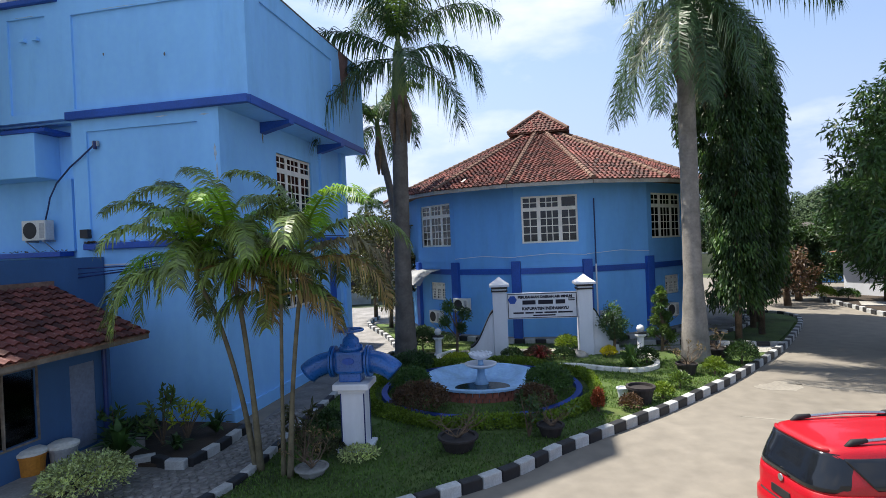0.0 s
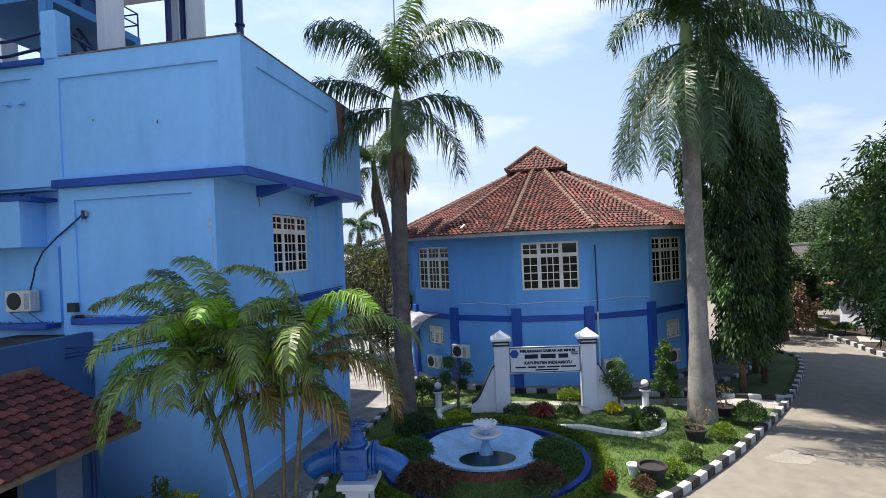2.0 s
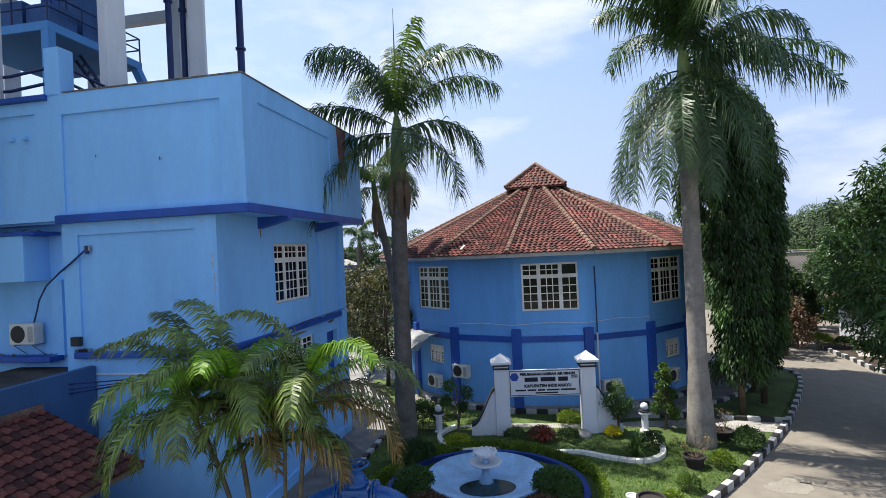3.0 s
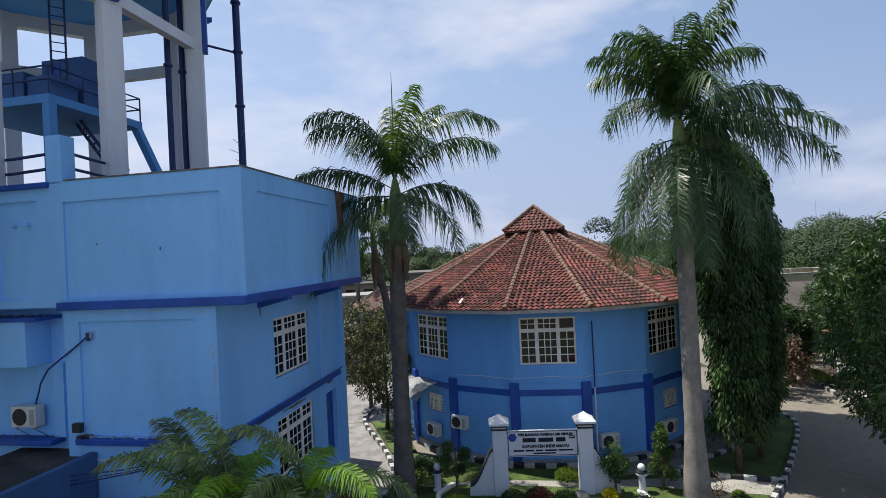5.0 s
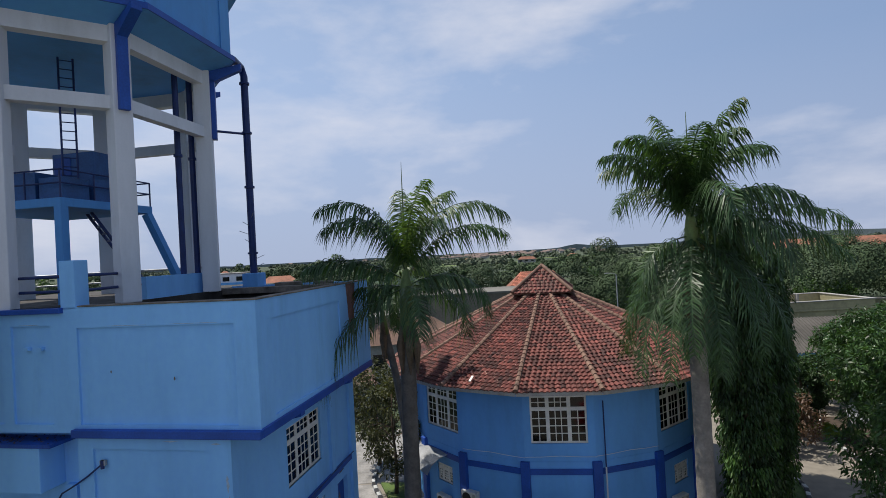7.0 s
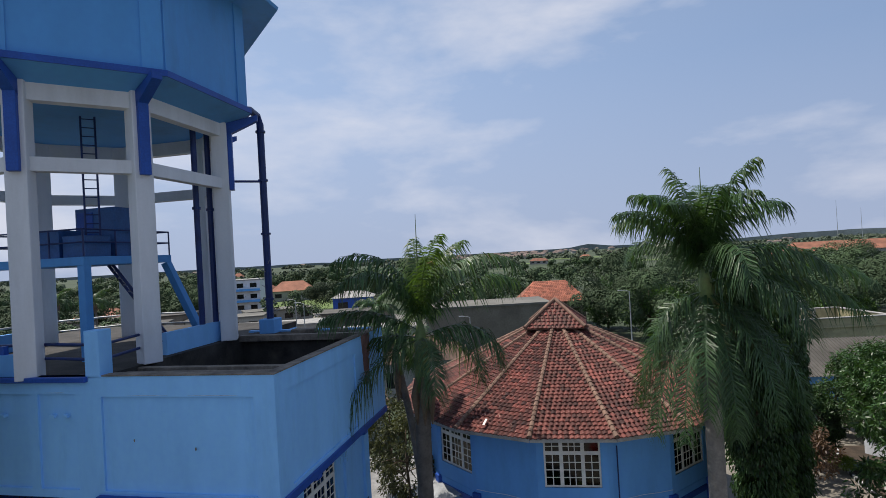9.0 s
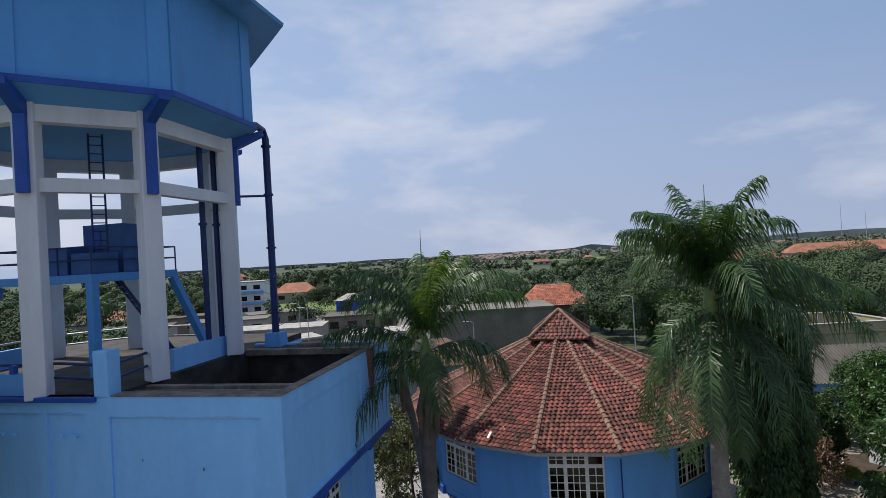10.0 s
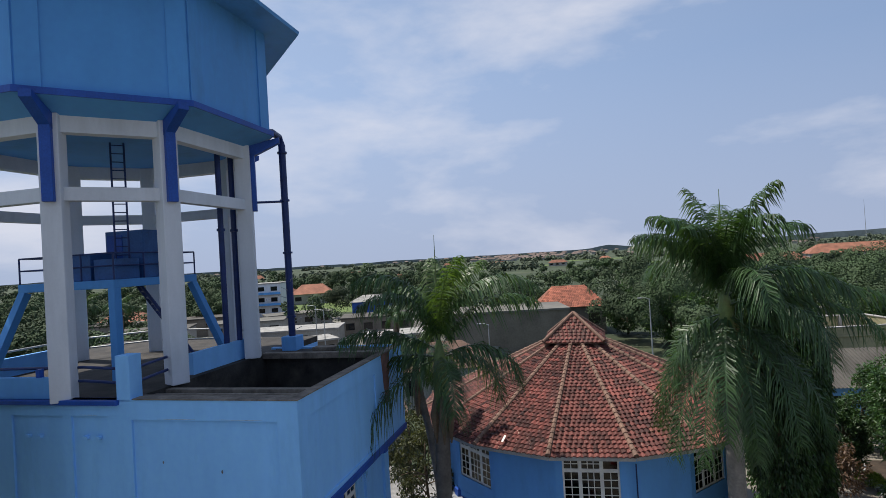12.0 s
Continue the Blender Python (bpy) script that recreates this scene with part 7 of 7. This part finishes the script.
# ---- beyond the yard ----
rng = random.Random(314)
def house(name, x, y, w, d, h, ridge, rot, wall, roofm, label, floors=1, windows=4):
    ob = empty(name, pose(x, y, -0.1, 0, 0, rot), label, "house")
    holes = []
    fh = h / floors
    for f in range(floors):
        for i in range(windows):
            c = w * (i + 0.5) / windows
            holes.append((c - w / windows * 0.25, c + w / windows * 0.25, f * fh + fh * 0.35, f * fh + fh * 0.75))
    part("wall", pierced(w, 0, h, 0.2, holes, m=pose(-w / 2, -d / 2, 0)), wall, ob)
    for a, b, c, e in holes:
        part("pane", box(a - w / 2, b - w / 2, -d / 2 + 0.1, -d / 2 + 0.13, c, e), CAR_GLASS, ob)
    part("wall", box(-w / 2, w / 2, d / 2 - 0.2, d / 2, 0, h), wall, ob)
    for s in (-1, 1):
        part("wall", box(s * w / 2 - (0.2 if s > 0 else 0), s * w / 2 + (0.2 if s < 0 else 0), -d / 2 + 0.2, d / 2 - 0.2, 0, h), wall, ob)
    bm = bmesh.new()
    o = 0.6
    if ridge > 0.05:
        lo = [bm.verts.new((sx * (w / 2 + o), sy * (d / 2 + o), h)) for sx, sy in ((-1, -1), (1, -1), (1, 1), (-1, 1))]
        k = max(0.1, w / 2 - d / 3)
        a, b = bm.verts.new((-k, 0, h + ridge)), bm.verts.new((k, 0, h + ridge))
        bm.faces.new(lo[::-1])
        bm.faces.new((lo[0], lo[1], b, a)), bm.faces.new((lo[2], lo[3], a, b)), bm.faces.new((lo[1], lo[2], b)), bm.faces.new((lo[3], lo[0], a))
    else:
        box(-w / 2 - 0.2, w / 2 + 0.2, -d / 2 - 0.2, d / 2 + 0.2, h, h + 0.3, bm)
    part("roof", bm, roofm, ob)
    return ob


house("store_shed", 35.3, 49.6, 14, 9, 3.0, 2.2, -5, BLUE, ASBESTOS, "long blue store with a grey corrugated roof", 1, 5)
shed = bpy.data.objects["store_shed"]
for k in range(50):
    x = -7.4 + 14.8 * k / 49
    run = min(1.0, (7.6 - abs(x)) / 3.2 + 0.02)
    part("corrugation", tube([(x, -5.1, 3.03), (x, -5.1 + 5.1 * run, 3.03 + 2.2 * run)], 0.06, 5), ASBESTOS, shed)
house("guard_house", 29.9, 35.6, 5.6, 4.0, 3.0, 0.9, 28, WHITE, FAR_ROOF, "small white guard house behind the planted island", 1, 2)
house("tan_house", -3.5, 60, 10, 8, 4.0, 2.2, 8, FAR_WALL, OLD_ROOF, "tan house with a dull brown tile roof behind the yard", 1, 3)
house("yard_store", -9.5, 46, 6, 5, 2.8, 0.9, 12, FAR_WALL, OLD_ROOF, "small tan store with a brown roof behind the office", 1, 2)
house("grey_hall", 5.5, 88, 19, 10, 6.4, 0.0, 1, DULL_WALL, LOT, "plain grey-brown hall with a flat roof", 1, 0)
tank = empty("open_reservoir", pose(42.8, 66, -0.1), "open olive concrete reservoir with a ledged wall", "reservoir")
for x0, x1, y0, y1 in ((-6.8, 6.8, -4.5, -4.2), (-6.8, 6.8, 4.2, 4.5), (-6.8, -6.5, -4.2, 4.2), (6.5, 6.8, -4.2, 4.2)):
    part("wall", box(x0, x1, y0, y1, 0, 5.1), YELLOW_WALL, tank)
part("ledge", box(-6.95, 6.95, -4.7, -4.5, 4.05, 4.2, bevel=0.02), YELLOW_WALL, tank, "pale projecting ledge")
part("rim", box(-6.9, 6.9, -4.6, -4.1, 5.1, 5.2, bevel=0.02), CONCRETE, tank)
part("rim", box(-6.9, 6.9, 4.1, 4.6, 5.1, 5.2, bevel=0.02), CONCRETE, tank)
for k in (-1, 1):
    part("rim", box(k * 6.65 - 0.25, k * 6.65 + 0.25, -4.1, 4.1, 5.1, 5.2, bevel=0.02), CONCRETE, tank)
part("floor_slab", box(-6.5, 6.5, -4.2, 4.2, 0, 3.2), CONCRETE, tank, "grey slab inside the walls")
for x in (-4.2, -0.4, 3.4):
    part("pillar", box(x, x + 0.25, 3.85, 4.2, 3.2, 5.2), CONCRETE, tank)
for x in (-6.8, -2.3, 2.2, 6.55):
    part("pillar", box(x, x + 0.25, -4.58, -4.5, 0, 4.05), YELLOW_WALL, tank)
house("red_roof_house", 19.0, 104, 12, 9, 5.0, 3.6, -6, DULL_WALL, FAR_ROOF, "house with a bright orange tile roof among trees", 1, 3)
far_house = bpy.data.objects["red_roof_house"]
fa = math.atan2(3.6, 5.1)
tile_slope(far_house, pose(0, -5.1, 5.03) @ pose(0, 0, 0, math.degrees(fa), 0, 0), math.hypot(3.6, 5.1), 0.0, lambda y: (-6.6 + 3.6 * y / math.hypot(3.6, 5.1), 6.6 - 3.6 * y / math.hypot(3.6, 5.1)), 0.4, 0.44, mat=FAR_TILE, label="bright orange clay tiles")
house("blue_shed", -26.5, 150, 10.5, 8, 4.6, 1.6, 5, DEEP, CONCRETE, "blue shed with a pale grey roof", 1, 2)
house("white_house", -65, 172, 12, 9, 10.2, 0.0, 6, WHITE, CONCRETE, "pale three-storey house with a flat roof", 3, 3)
for z in (3.3, 6.7):
    part("balcony", box(-6.2, 6.2, -5.6, -4.5, z, z + 0.2), CONCRETE, bpy.data.objects["white_house"])
    part("balcony_rail", box(-6.2, 6.2, -5.6, -5.5, z + 0.2, z + 0.9), TANK_BLUE, bpy.data.objects["white_house"], "faded blue balcony front")
house("red_roof_house", -62, 216, 15, 10, 4.0, 3.6, 8, FAR_WALL, FAR_ROOF, "house with a faded orange tile roof among trees", 1, 3)
house("red_roof_house", -82, 226, 18, 11, 4.2, 3.8, -4, FAR_WALL, FAR_ROOF, "house with a faded orange tile roof among trees", 1, 3)
house("red_roof_house", -90, 140, 12, 8, 3.4, 2.4, 12, FAR_WALL, FAR_ROOF, "low house with a faded red roof beyond the tower", 1, 3)
for i, (x, y, w, d, h) in enumerate(((-34, 104, 18, 8, 3.2), (-20, 118, 15, 9, 3.6), (-50, 122, 16, 8, 3.4), (-12, 92, 12, 7, 3.0), (-62, 104, 14, 9, 4.5), (4, 118, 14, 8, 4.0), (58, 96, 14, 8, 3.2), (-70, 128, 20, 9, 4.0), (-44, 138, 16, 8, 3.2), (-28, 90, 10, 6, 2.8), (-84, 112, 18, 10, 5.0), (-44, 92, 14, 7, 3.0))):
    house("flat_store", x, y, w, d, h, 0.0, 4 + 3 * i, (FAR_WALL, DULL_WALL)[i % 2], (CONCRETE, ASBESTOS, LOT)[i % 3], "low store with a pale flat roof", 1, 4)
house("red_roof_house", 62, 110, 8, 7, 3.5, 2.4, -15, FAR_WALL, FAR_ROOF, "small red-roofed house among trees", 1, 2)
house("long_hall", 205, 270, 70, 16, 6.0, 4.5, -20, FAR_WALL, FAR_ROOF, "long red-roofed hall far off", 1, 8)
house("long_hall", 130, 250, 40, 14, 5.0, 3.5, -14, FAR_WALL, FAR_ROOF, "long red-roofed hall far off", 1, 6)
for i, (x, y, w, rot) in enumerate(((17, 62, 34, -2), (64, 86, 36, -34))):
    b = empty("boundary_wall", pose(x, y, -0.1, 0, 0, rot), "long weathered boundary wall with a coping", "wall", "boundary walls")
    part("wall", box(-w / 2, w / 2, -0.1, 0.1, 0, 2.3), YELLOW_WALL, b)
    part("coping", box(-w / 2, w / 2, -0.18, 0.18, 2.3, 2.42), CONCRETE, b)
flat("meadow", [(-62, 172), (-36, 168), (-42, 235), (-80, 240)], -0.11, -0.05, FIELD, "bright green field", "field")
flat("rear_lot", [(-95, 88), (-30, 74), (-3, 76), (6, 112), (-18, 146), (-60, 168), (-120, 160)], -0.11, -0.08, LOT, "grey packed yard between the stores", "yard")
flat("meadow", [(8, 60), (30, 60), (30, 68), (8, 70)], -0.11, -0.06, FIELD, "strip of green grass", "field")
for x, y, h in ((19.6, 60, 9.6), (55.6, 80, 8.4), (-19, 70, 9.5), (-24, 84, 9.0), (2, 62, 7.5)):
    p = empty("lamp_post", pose(x, y, -0.1), "thin grey street lamp post", "street lamp", "street lamps")
    part("pole", tube([(0, 0, 0), (0, 0, h)], [0.09, 0.05], 8), GALV, p)
    part("arm", tube([(0, 0, h - 0.05), (-0.4, 0, h + 0.12), (-0.9, 0, h + 0.12)], 0.035, 6), GALV, p)
    part("head", box(-1.25, -0.8, -0.1, 0.1, h + 0.08, h + 0.18, bevel=0.02), GALV, p)
for x, y, h in ((560, 780, 60), (610, 800, 48), (-380, 700, 55)):
    p = empty("lattice_mast", pose(x, y, 0), "thin far-off radio mast", "mast", "radio masts")
    part("pole", tube([(0, 0, 0), (0, 0, h)], [0.5, 0.15], 5), GALV, p)

for i in range(10):
    y = rng.uniform(380, 800)
    x = rng.uniform(-0.95, 0.95) * y
    w = rng.uniform(9, 18)
    house("village_house", x, y, w, rng.uniform(7, 10), rng.uniform(3.2, 5.5), rng.uniform(2.2, 3.6), rng.uniform(-30, 30), FAR_WALL, FAR_ROOF, "village house with an orange tile roof", 1, 3)
# shade trees between the hall and the boundary
for i, (x, y, h, r) in enumerate(((30.5, 84, 8.6, 4.3), (38.5, 89, 7.4, 3.9), (45.5, 82, 7.0, 3.8), (31.5, 73, 6.4, 3.2), (54.0, 76, 6.8, 3.6), (27.5, 96, 8.0, 3.6))):
    broad_tree("shade_tree", x, y, h, r, 70 + i, "round dark green shade tree by the boundary wall", 0.12, LEAF_DARK if i % 2 else LEAF, 90, 90, 0.5, 0.3, slim=0.4)
# distant palm
royal_palm(-8.6, 60.0, 9.0, 1.5, (0.3, 0.0), [0.3, 0.24, 0.22, 0.2, 0.2], 55, "distant royal palm behind the houses", [(40 * k, 70 - 4 * k, 3.2, 90 + 5 * k) for k in range(13)], (), SHADED_BARK, 1, 1.2, 0.8)

for i, (x, y, h) in enumerate(((-74, 101, 9.6), (-70, 97, 10.4), (-66, 99, 9.2), (-62, 95, 10.0), (-58, 97, 8.8))):
    royal_palm(x, y, h, 1.2, (0.3 * (-1) ** i, 0.0), [0.26, 0.2, 0.18, 0.17, 0.17], 60 + i, "slim palm in a distant grove", [(40 * k + 13 * i, 70 - 5 * k, 3.0, 90 + 5 * k) for k in range(11)], (), SHADED_BARK, 1, 1.1, 0.8)

# woods reaching to the horizon
rng = random.Random(12)
L = Leaves()


def wood_tree(x, y, h, r, n, s):
    part_clumps = [(Vector((x, y, h * 0.55)) + Vector((unit(rng).x * r * 0.8, unit(rng).y * r * 0.8, unit(rng).z * h * 0.3)), r * rng.uniform(0.35, 0.6)) for _ in range(9)]
    for _ in range(n):
        c, cr = part_clumps[rng.randrange(9)]
        o = unit(rng)
        o.z = abs(o.z) if rng.random() < 0.8 else o.z
        c = c + o * cr * rng.uniform(0.8, 1.0)
        c.z = max(c.z, 0.3)
        d = unit(rng)
        d = (d - o * d.dot(o) * 0.75 + Vector((0, 0, -0.15))).normalized()
        L.leaf(c, d, o + unit(rng) * 0.18, s * rng.uniform(0.8, 1.5), s * 0.9)


KEEP = [(-62, 212, 14), (-82, 222, 14), (-90, 134, 10), (-65, 97, 9), (14, 74, 13), (5, 84, 12), (42, 66, 9), (34, 50, 9), (-5, 58, 9), (-25, 150, 9), (-67, 166, 10), (-50, 180, 15), (-45, 95, 22), (-20, 95, 14), (-48, 190, 22), (-40, 112, 20), (-22, 106, 18), (-58, 110, 12), (0, 105, 10), (22, 62, 8), (16, 98, 9), (42, 58, 11), (55, 76, 15), (30, 56, 10)]
count = 0
while count < 470:
    y = 66 + 380 * rng.random() ** 1.7
    x = rng.uniform(-1.15, 1.15) * y + 6
    if any((x - a) ** 2 + (y - b) ** 2 < c * c for a, b, c in KEEP) or (y < 100 and abs(x + 20) < 22):
        continue
    g = noise.noise(Vector((x * 0.018, y * 0.012, 7.0)))
    if g < (0.0 if y < 150 else 0.08) and rng.random() < 0.9:
        continue
    f = y / 80
    wood_tree(x, y, (rng.uniform(5.0, 9.5) + 4 * max(0, g)) * (1 if y < 170 else 0.8), rng.uniform(2.8, 4.8), int(1150 / (0.5 + 0.5 * f)) + 120, 0.36 * (0.5 + 0.5 * f))
    count += 1
for x, y, h, r in ((25.5, 87, 14.0, 5.5), (28.5, 67, 8, 4), (66, 96, 13, 6), (76, 104, 13, 6), (52, 98, 13, 6), (36, 92, 12.5, 6.5), (28, 82, 10.5, 5), (44, 84, 12, 6), (56, 76, 11, 6), (62, 88, 12, 6), (72, 82, 11, 6), (5, 99, 11, 5), (-3, 101, 11, 5), (-38, 150, 9, 4.5), (-66, 140, 9, 5), (-30, 175, 10, 5), (-70, 150, 10, 5)):
    wood_tree(x, y, h, r, 7600, 0.26)
for k in range(34):
    x = -175 + 5.2 * k + rng.uniform(-2, 2)
    wood_tree(x, (242 if -98 < x < -46 else 205) + rng.uniform(-12, 25), rng.uniform(9, 15), rng.uniform(4.0, 6.0), 1100, 0.65)
for k in range(20):
    x = -95 + 3.6 * k + rng.uniform(-2, 2)
    if not -66 < x < -30:
        wood_tree(x, 150 + rng.uniform(-8, 14) - 0.2 * x, rng.uniform(7, 12), rng.uniform(3.5, 5), 1200, 0.5)
sheet("woods", L.v, L.f, FAR_LEAF, None, "wide belt of dark green trees reaching into the distance", "trees", kind="stuff")
# the farthest trees, in the leaf colour paled for haze
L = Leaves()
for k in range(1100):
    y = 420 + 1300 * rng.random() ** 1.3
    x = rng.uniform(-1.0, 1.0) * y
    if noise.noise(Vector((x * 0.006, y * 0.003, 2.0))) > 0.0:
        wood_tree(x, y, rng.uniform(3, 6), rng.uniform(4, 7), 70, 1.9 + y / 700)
sheet("far_woods", L.v, L.f, HAZE_LEAF, None, "far-off trees and scrub towards the horizon, paled for haze", "trees", kind="stuff")

# the roofs and walls of a town on the far rise
town = empty("far_town", pose(0, 0, 0), "far-off town of pale walls and small red roofs", "town", kind="stuff")
wv, wf, rv, rf = [], [], [], []
for k in range(120):
    d = rng.uniform(900, 1900)
    a = rng.gauss(0.12, 0.06) if k % 4 else rng.uniform(-0.45, 0.6)
    cx, cy, w, h, q = d * math.sin(a), d * math.cos(a), rng.uniform(4, 8), rng.uniform(2.5, 4.5), rng.uniform(-0.5, 0.5)
    rise = 0.003 * max(0.0, d - 900)
    sx, sy = Vector((math.cos(q), math.sin(q), 0)) * w, Vector((-math.sin(q), math.cos(q), 0)) * w * 0.7
    c = Vector((cx, cy, rise))
    n = len(wv)
    wv += [tuple(c + u * sx + v * sy + Vector((0, 0, z))) for z in (-5, h) for u, v in ((-1, -1), (1, -1), (1, 1), (-1, 1))]
    wf += [(n, n + 1, n + 5, n + 4), (n + 1, n + 2, n + 6, n + 5), (n + 2, n + 3, n + 7, n + 6), (n + 3, n, n + 4, n + 7)]
    n = len(rv)
    rv += [tuple(c + u * sx * 1.1 + v * sy * 1.1 + Vector((0, 0, h))) for u, v in ((-1, -1), (1, -1), (1, 1), (-1, 1))] + [tuple(c + u * sx * 0.5 + Vector((0, 0, h + w * 0.4))) for u in (-1, 1)]
    rf += [(n, n + 1, n + 5, n + 4), (n + 2, n + 3, n + 4, n + 5), (n + 1, n + 2, n + 5), (n + 3, n, n + 4)]
sheet("town_walls", wv, wf, FAR_WALL, town)
sheet("town_roofs", rv, rf, TOWN_ROOF, town)
for i, (x, y, w, d, r) in enumerate(((70, 330, 60, 22, 4), (150, 470, 120, 40, -8), (40, 560, 120, 45, 6), (-30, 640, 140, 60, 0), (210, 700, 160, 60, -12), (-160, 420, 90, 40, 10))):
    solid("meadow", prism([tuple((pose(x, y, 0, 0, 0, r) @ Vector((u * w / 2, v * d / 2, 0))).xy) for u, v in ((-1, -0.8), (0.2, -1), (1, -0.7), (0.9, 0.9), (-0.3, 1), (-0.95, 0.7))], -0.11, -0.04), FIELD, pose(0, 0, 0), "pale green field among the trees", "field", kind="structure")

# low far hills, the haze over them carried by the material
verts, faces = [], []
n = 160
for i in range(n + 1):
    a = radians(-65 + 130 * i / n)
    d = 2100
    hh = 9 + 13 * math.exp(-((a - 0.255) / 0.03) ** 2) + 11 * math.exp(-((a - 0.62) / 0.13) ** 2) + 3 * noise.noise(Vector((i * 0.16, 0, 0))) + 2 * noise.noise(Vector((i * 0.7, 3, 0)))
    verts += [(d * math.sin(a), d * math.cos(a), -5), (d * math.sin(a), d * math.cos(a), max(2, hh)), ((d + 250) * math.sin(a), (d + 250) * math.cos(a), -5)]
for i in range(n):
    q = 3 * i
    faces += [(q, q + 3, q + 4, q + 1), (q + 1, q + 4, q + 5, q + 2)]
sheet("far_hills", verts, faces, HILL, None, "low far hills along the horizon, with haze in their colour", "hills", kind="structure")
